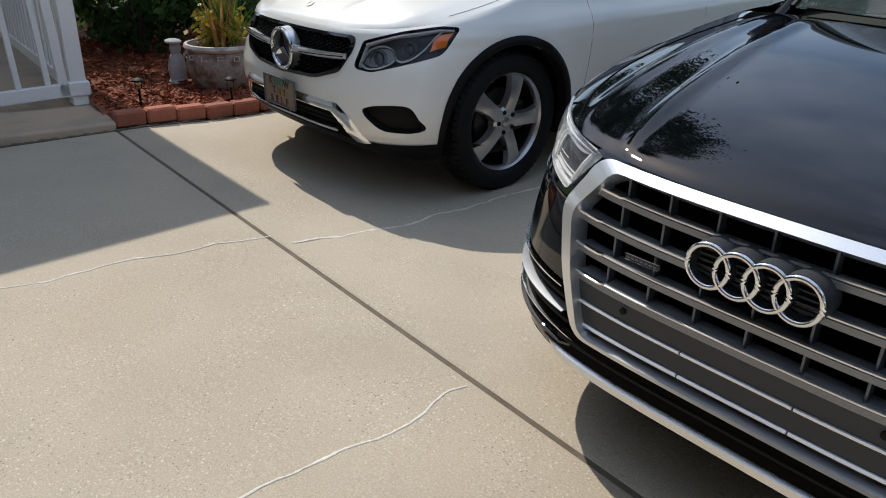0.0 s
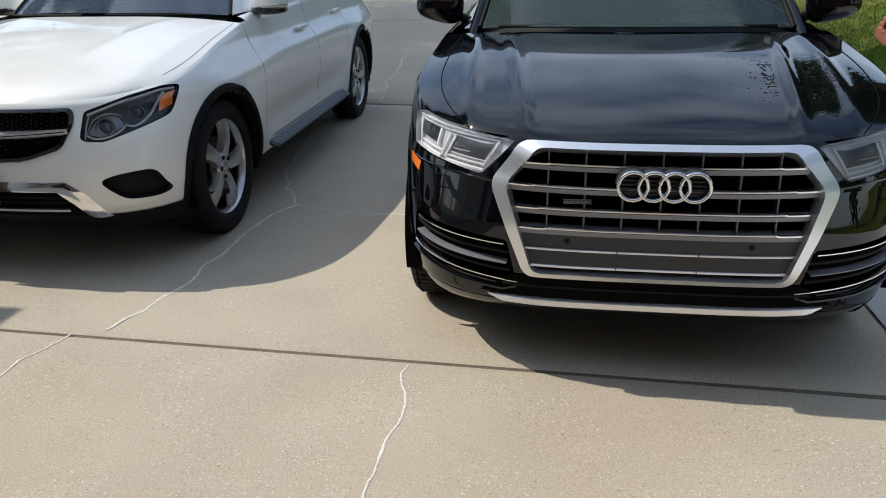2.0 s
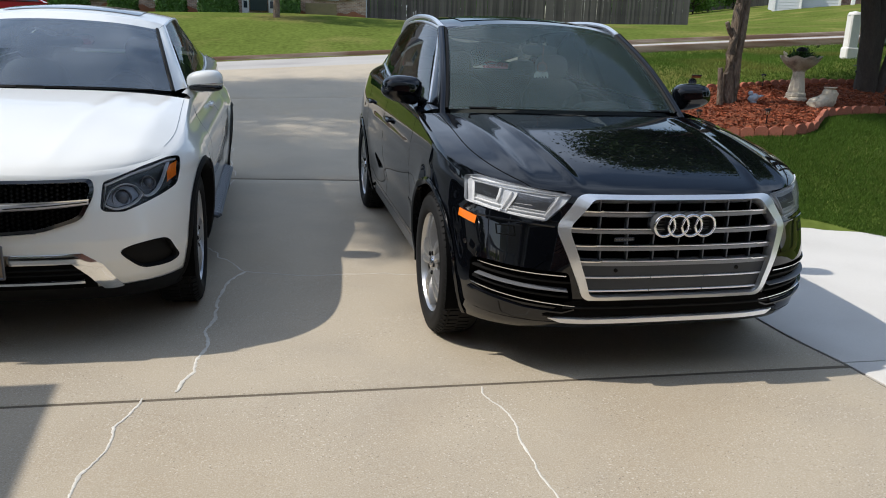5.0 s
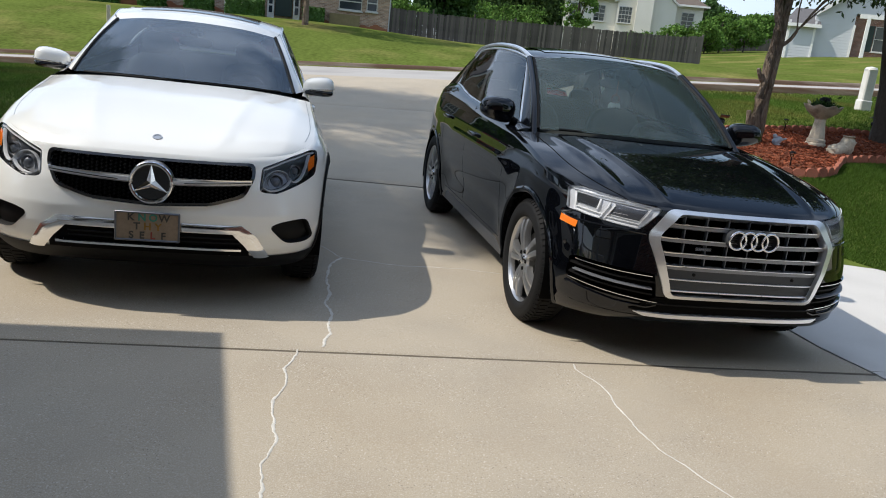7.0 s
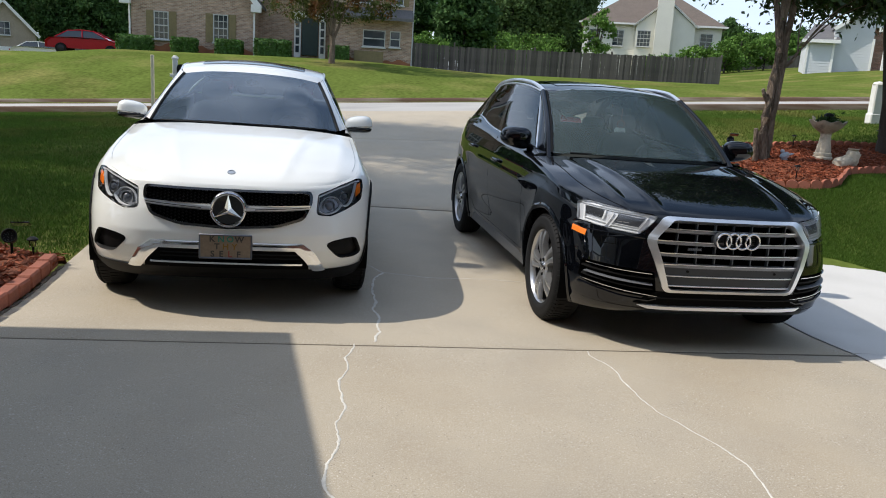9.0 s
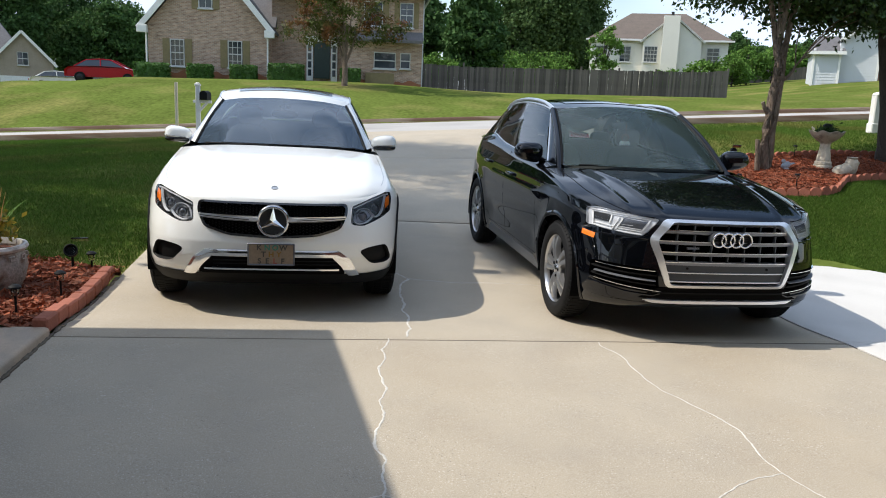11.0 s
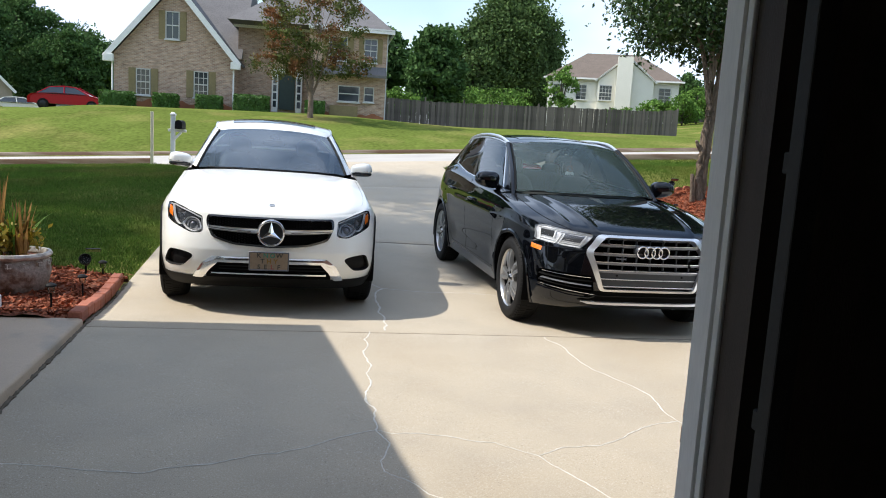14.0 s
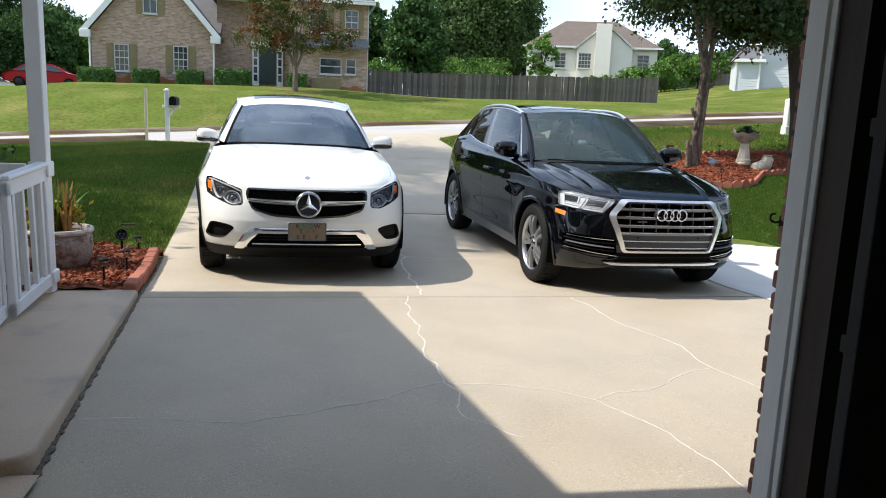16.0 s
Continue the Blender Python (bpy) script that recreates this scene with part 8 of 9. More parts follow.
g.ball((-0.06, 0, 0.07), (0.17, 0.13, 0.10), 0.75, 26, Matrix.Rotation(radians(-20), 4, "Y"))
g.ball((0.09, 0, 0.13), (0.115, 0.11, 0.145), 0.7, 26, Matrix.Rotation(radians(12), 4, "Y"))
g.ball((0.13, -0.05, 0.20), (0.07, 0.06, 0.06), 0.8, 18)
g.v = [tuple(Vector(p) * (1 + 0.16 * noise.noise(Vector(p) * 11) + 0.14 * noise.noise(Vector(p) * 27 + Vector((4, 0, 0))))) for p in g.v]
g.lathe([(0.0, 0.285), (0.06, 0.286), (0.10, 0.306), (0.104, 0.302), (0.06, 0.274), (0.03, 0.262)], 18, Matrix.Translation((0.10, 0, 0)))
tagged(g.part("stone_figure", M_CAST_STONE, matrix=Matrix.Translation((6.98, 6.16, right_bed_height(6.98, 6.16) - 0.01)) @ Matrix.Diagonal((0.80, 0.80, 0.86, 1))), "rugged pale stone garden figure with a shallow dish on top", "statue")
g = Geo()
g.ball((0, 0, 0.065), (0.075, 0.050, 0.052), 0.95, 16, Matrix.Rotation(radians(-25), 4, "Y"))
g.ball((-0.045, 0, 0.125), (0.032, 0.030, 0.032), 1.0, 12)
g.ball((0.085, 0, 0.085), (0.055, 0.030, 0.014), 0.9, 12, Matrix.Rotation(radians(-18), 4, "Y"))
g.ball((0, 0, 0.012), (0.05, 0.04, 0.014), 0.8, 12)
tagged(g.part("garden_ornament", M_BIRD_GLAZE, matrix=Matrix.Translation((6.12, 6.34, right_bed_height(6.12, 6.34)))), "small blue-grey bird ornament in the mulch", "ornament")
for x, y, t in ((8.46, 7.58, 0.5), (5.50, 6.85, -0.3)):
    copy_thing(spot, Matrix.Translation((x, y, right_bed_height(x, y))) @ Matrix.Rotation(t, 4, "Z"))
for x, y in ((6.77, 7.26), (5.2, 7.1), (4.9, 6.6), (5.1, 5.75), (5.67, 5.22), (7.74, 5.98), (8.72, 7.52), (9.20, 7.08), (8.74, 6.16)):
    copy_thing(first_light, Matrix.Translation((x, y, right_bed_height(x, y))))

# ---- grass ----


def lawn_spot(rs, n, x0, x1, y0, y1, keep):
    out = []
    while len(out) < n:
        x, y = rs.uniform(x0, x1), rs.uniform(y0, y1)
        if keep(x, y):
            out.append((x, y))
    return np.array(out)


def grass(name, xy, rs, h0, h1, label):
    n = len(xy)
    z = np.array([land(x, y) - 0.012 for x, y in xy])
    h = rs.uniform(h0, h1, n)
    a = rs.uniform(0, 2 * math.pi, n)
    w = rs.uniform(0.003, 0.006, n)
    lean = rs.normal(size=(n, 2)) * h[:, None] * 0.45
    base = np.stack([xy[:, 0], xy[:, 1], z], 1)
    s = np.stack([np.cos(a) * w, np.sin(a) * w, np.zeros(n)], 1)
    tip = base + np.stack([lean[:, 0], lean[:, 1], h], 1)
    v = np.stack([base - s, base + s, tip], 1).reshape(-1, 3)
    ob = fast_mesh(name, v, np.arange(3 * n).reshape(n, 3), M_GRASS)
    return tagged(ob, label, "grass", kind="stuff")


def keep_right(x, y):
    if x < drive_right(y) + 0.03 + 1.25 * max(0.0, y - 12.5) or inside(loop2d, x, y):
        return False
    return not (y < 3.45 and x < side_pad_right(y) + 0.02)


def keep_left(x, y):
    return x < drive_left(y) - 0.02 - 1.25 * max(0.0, y - 12.5) and y > (left_bed_edge(x) if x < -2.25 else 1.5)


rs = np.random.RandomState(61)
grass("grass", lawn_spot(rs, 260000, 3.0, 8.5, 1.5, 6.5, keep_right), rs, 0.018, 0.042, "short green lawn grass beside the driveway")
grass("grass", lawn_spot(rs, 170000, 2.2, 15.0, 5.0, 13.8, keep_right), rs, 0.02, 0.05, "short green lawn grass by the street")
grass("grass", lawn_spot(rs, 240000, -9.5, -2.2, 1.4, 13.8, keep_left), rs, 0.02, 0.05, "short green shaded lawn grass")

# ---- across the street ----


def brick_wall_material(name, c1, c2, mortar):
    """Brickwork far off: courses in the material."""
    m, n, l, b = node_material(name)
    co = n.new("ShaderNodeTexCoord")
    mp = n.new("ShaderNodeMapping")
    mp.inputs["Rotation"].default_value = (radians(90), 0, 0)
    br = n.new("ShaderNodeTexBrick")
    br.inputs["Color1"].default_value, br.inputs["Color2"].default_value, br.inputs["Mortar"].default_value = (*c1, 1), (*c2, 1), (*mortar, 1)
    br.inputs["Scale"].default_value = 1.0
    br.inputs["Brick Width"].default_value, br.inputs["Row Height"].default_value, br.inputs["Mortar Size"].default_value = 0.21, 0.075, 0.010
    ns = n.new("ShaderNodeTexNoise")
    ns.inputs["Scale"].default_value, ns.inputs["Detail"].default_value = 3.5, 6
    hs = n.new("ShaderNodeHueSaturation")
    mr = n.new("ShaderNodeMapRange")
    mr.inputs["To Min"].default_value, mr.inputs["To Max"].default_value = 0.45, 1.6
    l.new(co.outputs["Object"], mp.inputs["Vector"])
    l.new(mp.outputs["Vector"], br.inputs["Vector"])
    m2 = n.new("ShaderNodeMapping")
    m2.inputs["Scale"].default_value = (0.8, 0.8, 2.6)
    l.new(co.outputs["Object"], m2.inputs["Vector"])
    l.new(m2.outputs["Vector"], ns.inputs["Vector"])
    l.new(ns.outputs["Fac"], mr.inputs["Value"])
    l.new(mr.outputs["Result"], hs.inputs["Value"])
    l.new(br.outputs["Color"], hs.inputs["Color"])
    l.new(hs.outputs["Color"], b.inputs["Base Color"])
    b.inputs["Roughness"].default_value = 0.9
    return m


M_HOUSE_BRICK = brick_wall_material("tan_house_brick", (0.46, 0.31, 0.22), (0.28, 0.17, 0.12), (0.44, 0.37, 0.30))
M_SIDING_BEIGE = surface("cream_siding", (0.74, 0.71, 0.62), 0.7, spread=0.04, scale=1)
M_TAN_WALL = surface("tan_house_wall", (0.34, 0.28, 0.22), 0.9, spread=0.1, scale=1.5, fine=8, fine_spread=0.1)
M_SIDING_GREY = surface("pale_grey_siding", (0.56, 0.58, 0.60), 0.7, spread=0.04, scale=1)
M_SHUTTER = surface("olive_shutter", (0.23, 0.18, 0.085), 0.7)
M_ROOF_GREY = surface("grey_shingles", (0.13, 0.125, 0.125), 0.95, spread=0.12, scale=1.5, fine=12, fine_spread=0.2, bump=0.3)
M_ROOF_BROWN = surface("brown_shingles", (0.135, 0.108, 0.088), 0.95, spread=0.12, scale=1.5, fine=12, fine_spread=0.2, bump=0.3)
M_DARK_DOOR = surface("dark_green_door", (0.02, 0.04, 0.035), 0.5)
M_HOUSE_GLASS = plain("house_window_glass", (0.03, 0.04, 0.05), 0.06, coat=0.5)
M_CLAY = surface("clay_splash", (0.30, 0.12, 0.06), 0.95, spread=0.2, scale=2)
M_FENCE = surface("weathered_grey_fence", (0.125, 0.105, 0.088), 0.9, spread=0.2, scale=3, fine=30, fine_spread=0.15, bump=0.4, per_piece=0.4, stretch=(2, 2, 0.5))
M_HEDGE = surface("hedge_leaf", (0.060, 0.145, 0.022), 0.6, spread=0.2, scale=3, fine=10, bump=0, per_piece=0.4, translucent=0.25)
M_WHITE_POST = surface("white_post_paint", (0.78, 0.77, 0.74), 0.6, spread=0.06, scale=6)
M_WINDOW_FRAME = surface("window_frame_paint", (0.52, 0.52, 0.50), 0.6, spread=0.06, scale=6)
M_STAKE = surface("raw_pine", (0.78, 0.68, 0.48), 0.8)
M_PEDESTAL = surface("pedestal_green", (0.14, 0.34, 0.20), 0.5, spread=0.1, scale=4)
M_UTILITY = surface("utility_green", (0.028, 0.05, 0.034), 0.5, spread=0.1, scale=4)
M_FAR_LEAF = surface("far_leaf", (0.062, 0.122, 0.036), 0.8, spec=0.15, spread=0.25, scale=0.35, fine=3, fine_spread=0.15, bump=0, per_piece=0.4, translucent=0.2)
M_FAR_LEAF_3 = surface("far_leaf_olive", (0.078, 0.130, 0.042), 0.8, spec=0.15, spread=0.25, scale=0.35, fine=3, fine_spread=0.15, bump=0, per_piece=0.4, translucent=0.2)
M_FAR_LEAF_2 = surface("far_leaf_bright", (0.115, 0.215, 0.042), 0.8, spec=0.15, spread=0.25, scale=0.35, fine=3, fine_spread=0.15, bump=0, per_piece=0.4, translucent=0.2)


def window(house, x0, x1, z0, z1, y, bars=(2, 4), shutters=0.0, frame_mat=None, axis="y"):
    """A sash window on a wall that faces the street: frame, sill, panes and glazing bars."""
    fm = frame_mat or M_WINDOW_FRAME
    c = ((x0 + x1) / 2, y, (z0 + z1) / 2)
    fr = Geo()
    t = 0.05
    for cc, s in (((c[0], y - 0.04, z1 - t / 2), (x1 - x0, 0.10, t)), ((c[0], y - 0.04, z0 + t / 2), (x1 - x0, 0.10, t)), ((x0 + t / 2, y - 0.04, c[2]), (t, 0.10, z1 - z0 - 2 * t)), ((x1 - t / 2, y - 0.04, c[2]), (t, 0.10, z1 - z0 - 2 * t))):
        fr.box(cc, s)
    fr.box((c[0], y - 0.03, c[2]), (x1 - x0 - 2 * t, 0.06, 0.06))
    ob = fr.part("window", fm, house, "white sash window", sharp=0)
    g = Geo()
    g.box((c[0], y - 0.004, c[2]), (x1 - x0 - 0.06, 0.02, z1 - z0 - 0.06))
    g.part("pane", M_HOUSE_GLASS, ob, "dark window glass", sharp=0)
    nx, nz = bars
    for i in range(1, nx):
        g = Geo()
        g.box((lerp(x0, x1, i / nx), y - 0.015, c[2]), (0.03, 0.03, z1 - z0 - 0.1))
        g.part("glazing_bar", fm, ob, sharp=0)
    for i in range(1, nz):
        if i * 2 != nz:
            g = Geo()
            g.box((c[0], y - 0.015, lerp(z0, z1, i / nz)), (x1 - x0 - 0.1, 0.03, 0.03))
            g.part("glazing_bar", fm, ob, sharp=0)
    g = Geo()
    g.box((c[0], y - 0.08, z0 - 0.04), (x1 - x0 + 0.12, 0.16, 0.08), None, 0.01)
    g.part("sill", fm, ob, sharp=0)
    if shutters:
        for s in (-1, 1):
            g = Geo()
            xc = (x0 - shutters / 2 - 0.02) if s < 0 else (x1 + shutters / 2 + 0.02)
            g.box((xc, y - 0.03, c[2]), (shutters, 0.05, z1 - z0 + 0.06), None, 0.01)
            for k in range(9):
                g.box((xc, y - 0.06, lerp(z0 + 0.1, z1 - 0.1, k / 8)), (shutters - 0.1, 0.02, 0.05))
            g.part("shutter", M_SHUTTER, ob, "olive louvred shutter", sharp=0)
    return ob


def prism(pts, y0, y1):
    """A block with a polygon (x, z) face, from y0 to y1."""
    g = Geo()
    n = len(pts)
    g.v = [(x, y0, z) for x, z in pts] + [(x, y1, z) for x, z in pts]
    g.f = [tuple(range(n)), tuple(range(2 * n - 1, n - 1, -1))] + [(i, n + i, n + (i + 1) % n, (i + 1) % n) for i in range(n)]
    return g


def board(p, q, w, t):
    """A board along p to q: width w across, thickness t."""
    p, q = Vector(p), Vector(q)
    d = q - p
    m = d.to_track_quat("X", "Z").to_matrix().to_4x4()
    return Geo().box((p + q) / 2, (d.length, t, w), m)


def brick_house():
    ob = thing("house", "tan brick two-storey house with a white-trimmed gable and grey roof", "house")
    b = 1.9
    # gabled wing
    prism([(-12.85, b), (-6.25, b), (-6.25, 5.35), (-9.55, 9.25), (-12.85, 5.35)], 41.0, 61.5).part("wall", M_HOUSE_BRICK, ob, "tan brick gable wall", sharp=0)
    for s in (-1, 1):
        x0, x1 = (-9.55, -9.55 + s * 3.72)
        g = Geo()
        g.add([(x0, 40.6, 9.52), (x1, 40.6, 5.12), (x1, 62.0, 5.12), (x0, 62.0, 9.52), (x0, 40.6, 9.66), (x1, 40.6, 5.26), (x1, 62.0, 5.26), (x0, 62.0, 9.66)],
              [(0, 1, 2, 3), (4, 7, 6, 5), (0, 4, 5, 1), (1, 5, 6, 2), (2, 6, 7, 3), (3, 7, 4, 0)])
        g.part("roof", M_ROOF_GREY, ob, "grey shingle roof slope", sharp=0)
        board((x0, 40.56, 9.44), (x1, 40.56, 5.04), 0.30, 0.06).part("bargeboard", M_WHITE_POST, ob, "white bargeboard", sharp=0)
        g = Geo()
        g.box((x1 - s * 0.22, 40.62, 5.02), (0.55, 0.3, 0.42), None, 0.02)
        g.part("eave_return", M_WHITE_POST, ob, "white boxed eave", sharp=0)
        g = Geo()
        g.tube([(-9.55 + s * 3.36, 40.9, 5.0), (-9.55 + s * 3.36, 40.9, b + 0.1)], 0.05, 6)
        g.part("downpipe", M_WHITE_POST, ob, "white downpipe")
    window(ob, -11.63, -10.84, 3.05, 4.55, 41.0, (3, 4), 0.40)
    window(ob, -8.43, -7.62, 3.10, 4.60, 41.0, (3, 4), 0.40)
    window(ob, -10.02, -9.25, 6.30, 7.85, 41.0, (2, 2), 0.36)
    # main block
    prism([(-6.25, b), (2.72, b), (2.72, 7.75), (-6.25, 7.75)], 43.4, 52.0).part("wall", M_HOUSE_BRICK, ob, "tan brick main wall", sharp=0)
    prism([(-1.9, b), (2.72, b), (2.72, 7.75), (-1.9, 7.75)], 41.6, 43.4).part("wall", M_HOUSE_BRICK, ob, "tan brick front bay", sharp=0)
    g = Geo()
    g.box((2.76, 46.8, 4.9), (0.06, 10.3, 5.9))
    g.part("wall", M_SIDING_GREY, ob, "pale grey sided end wall", sharp=0)
    g = Geo()
    g.add([(-6.6, 40.9, 7.7), (3.1, 40.9, 7.7), (3.1, 52.5, 7.7), (-6.6, 52.5, 7.7), (-3.0, 46.6, 10.9), (0.2, 46.6, 10.9)], [(0, 1, 5, 4), (1, 2, 5), (2, 3, 4, 5), (3, 0, 4), (3, 2, 1, 0)])
    g.part("roof", M_ROOF_GREY, ob, "grey hipped roof", sharp=0)
    for p, q in (((-1.95, 40.95, 7.66), (3.1, 40.95, 7.66)), ((3.1, 40.95, 7.66), (3.1, 52.4, 7.66)), ((-6.5, 43.0, 7.66), (-1.9, 43.0, 7.66))):
        board(p, q, 0.26, 0.06).part("fascia", M_WHITE_POST, ob, "white eave board", sharp=0)
    # big roof behind the gable
    g = Geo()
    g.add([(-9.5, 42.6, 5.6), (-5.95, 42.6, 5.6), (-5.95, 50.0, 11.8), (-9.5, 50.0, 11.8), (-9.5, 57.0, 5.6), (-5.95, 57.0, 5.6)], [(0, 1, 2, 3), (3, 2, 5, 4), (1, 5, 2), (0, 3, 4)])
    g.part("roof", M_ROOF_GREY, ob, "grey shingle roof behind the gable", sharp=0)
    # entry
    g = Geo()
    g.box((-3.25, 43.30, 3.85), (0.95, 0.10, 2.15))
    g.part("door", M_DARK_DOOR, ob, "dark green front door", sharp=0)
    for x in (-3.98, -2.52):
        g = Geo()
        g.box((x, 43.28, 3.80), (0.38, 0.14, 2.35))
        so = g.part("sidelight", M_WHITE_POST, ob, "white sidelight frame", sharp=0)
        for k in range(4):
            q = Geo()
            q.box((x, 43.19, 3.10 + 0.48 * k), (0.20, 0.04, 0.38))
            q.part("pane", M_HOUSE_GLASS, so, sharp=0)
    g = Geo()
    g.box((-3.25, 43.28, 5.10), (2.0, 0.14, 0.30))
    g.part("transom", M_WHITE_POST, ob, "white transom board", sharp=0)
    # bay window
    window(ob, -0.12, 1.18, 3.45, 4.40, 41.6, (1, 2))
    window(ob, 1.44, 2.05, 3.5, 4.40, 41.6, (1, 2))
    g = Geo()
    g.box((0.25, 41.5, 2.85), (1.7, 0.14, 0.7))
    g.part("window_panel", M_SHUTTER, ob, "dark panel under the window", sharp=0)
    window(ob, -0.75, 0.35, 5.85, 7.25, 41.6, (2, 4), 0.35)
    window(ob, 1.35, 2.15, 5.85, 7.25, 41.6, (2, 4), 0.30)
    g = Geo()
    g.add([(-1.3, 40.7, 5.05), (2.72, 40.7, 5.05), (2.72, 41.6, 5.62), (-1.3, 41.6, 5.62)], [(0, 1, 2, 3)])
    g.box((0.71, 40.68, 5.0), (4.02, 0.06, 0.16))
    g.part("bay_roof", M_ROOF_GREY, ob, "small grey roof over the bay", sharp=0)
    # red clay splashed along the foot of the wall
    for x0, x1, y in ((-12.84, -6.26, 40.985), (-1.88, 2.70, 41.585)):
        g = Geo()
        k = 40
        for i in range(k + 1):
            x = lerp(x0, x1, i / k)
            g.v += [(x, y, b), (x, y, 2.72 + 0.25 * noise.noise(Vector((x * 1.7, 0, 0))))]
        g.f = [(2 * i, 2 * i + 2, 2 * i + 3, 2 * i + 1) for i in range(k)]
        g.part("clay_stain", M_CLAY, ob, "red clay splash on the wall foot", sharp=0)
    return ob


brick_house()


def hedge(x0, x1, y, h, seed):
    rs = np.random.RandomState(seed)
    z = land((x0 + x1) / 2, y)
    ob = thing("hedge", "clipped boxy green hedge in front of the brick house", "hedge", Matrix.Translation(((x0 + x1) / 2, y, z - 0.05)), group="clipped hedges")
    w = (x1 - x0) / 2
    core = Geo()
    core.ball((0, 0, h * 0.5), (w * 0.92, 0.5, h * 0.5), 0.35, 18)
    core.part("core", M_FAR_LEAF, ob, sharp=0)
    n = int(2600 * w)
    p = rs.uniform(-1, 1, (n, 3))
    ax = rs.randint(0, 3, n)
    p[np.arange(n), ax] = np.sign(p[np.arange(n), ax])
    p = p * np.array([w, 0.55, h * 0.5]) * rs.uniform(0.93, 1.04, (n, 1)) + np.array([0, 0, h * 0.52])
    leaf_cloud("leaves", p, 0.5, 0.075, M_HEDGE, rs, ob)
    return ob


for i, (x0, x1, h) in enumerate(((-13.2, -11.5, 1.02), (-10.36, -9.12, 0.92), (-8.04, -6.7, 0.93), (-5.95, -4.08, 1.05), (-2.0, -0.9, 0.95))):
    hedge(x0, x1, 39.8 if i < 4 else 41.0, h, 70 + i)

# board fence
fence = thing("board_fence", "weathered grey wooden board fence behind the far lawn", "fence")
F0, F1 = Vector((2.95, 43.9, 0)), Vector((23.8, 45.9, 0))
frng = random.Random(3)
nb_ = 146
dirn = (F1 - F0).normalized()
for k in range(nb_):
    c = F0.lerp(F1, (k + 0.5) / nb_)
    z = land(c.x, c.y) - 0.1
    h = 1.78 + 0.16 * k / nb_ + frng.uniform(-0.03, 0.03)
    bd = Geo()
    bd.box((0, 0, h / 2), (0.138 + frng.uniform(-0.006, 0.006), 0.022, h))
    bd.part("fence_board", M_FENCE, fence, sharp=0, matrix=Matrix.Translation((c.x, c.y + frng.uniform(-0.015, 0.015), z)) @ Matrix.Rotation(math.atan2(dirn.y, dirn.x), 4, "Z") @ Matrix.Rotation(radians(frng.uniform(-0.9, 0.9)), 4, "Y"))
for h in (0.45, 1.55):
    g = Geo()
    g.tube([(F0.lerp(F1, t).x, F0.lerp(F1, t).y + 0.05, land(F0.lerp(F1, t).x, F0.lerp(F1, t).y) + h) for t in np.linspace(0, 1, 20)], 0.045, 4)
    g.part("fence_rail", M_FENCE, fence, sharp=0)
for k in range(9):
    c = F0.lerp(F1, k / 8)
    g = Geo()
    g.box((c.x, c.y + 0.10, land(c.x, c.y) + 0.9), (0.1, 0.1, 2.1))
    g.part("fence_post", M_FENCE, fence, sharp=0)
far_fence = thing("board_fence", "low weathered board fence far off", "fence")
bd = Geo()
for k in range(150):
    x = 29 + 0.15 * k
    bd.box((x, 70 + 0.05 * k * 0.15, land(x, 70) + 0.55), (0.14, 0.03, 1.3 + frng.uniform(-0.03, 0.03)))
tagged(bd.part("boarding", M_FENCE, far_fence, "weathered boards", sharp=0), kind="stuff")


def siding_wall(house, material, x0, x1, y, z0, z1):
    """Lapped boards on a wall that faces the street, each a piece of its own."""
    k = int((z1 - z0) / 0.2)
    h = (z1 - z0) / k
    me = None
    for i in range(k):
        if me is None:
            g = Geo()
            g.add([(x0, y - 0.035, 0), (x1, y - 0.035, 0), (x1, y - 0.012, h), (x0, y - 0.012, h), (x0, y, 0), (x1, y, 0), (x1, y, h), (x0, y, h)],
                  [(0, 1, 2, 3), (4, 7, 6, 5), (0, 4, 5, 1), (3, 2, 6, 7), (0, 3, 7, 4), (1, 5, 6, 2)])
            ob = g.part("siding_board", material, house, sharp=0)
            me = ob.data
        else:
            ob = new("siding_board", me)
            ob.parent = house
        ob.matrix_basis = Matrix.Translation((0, 0, z0 + i * h))


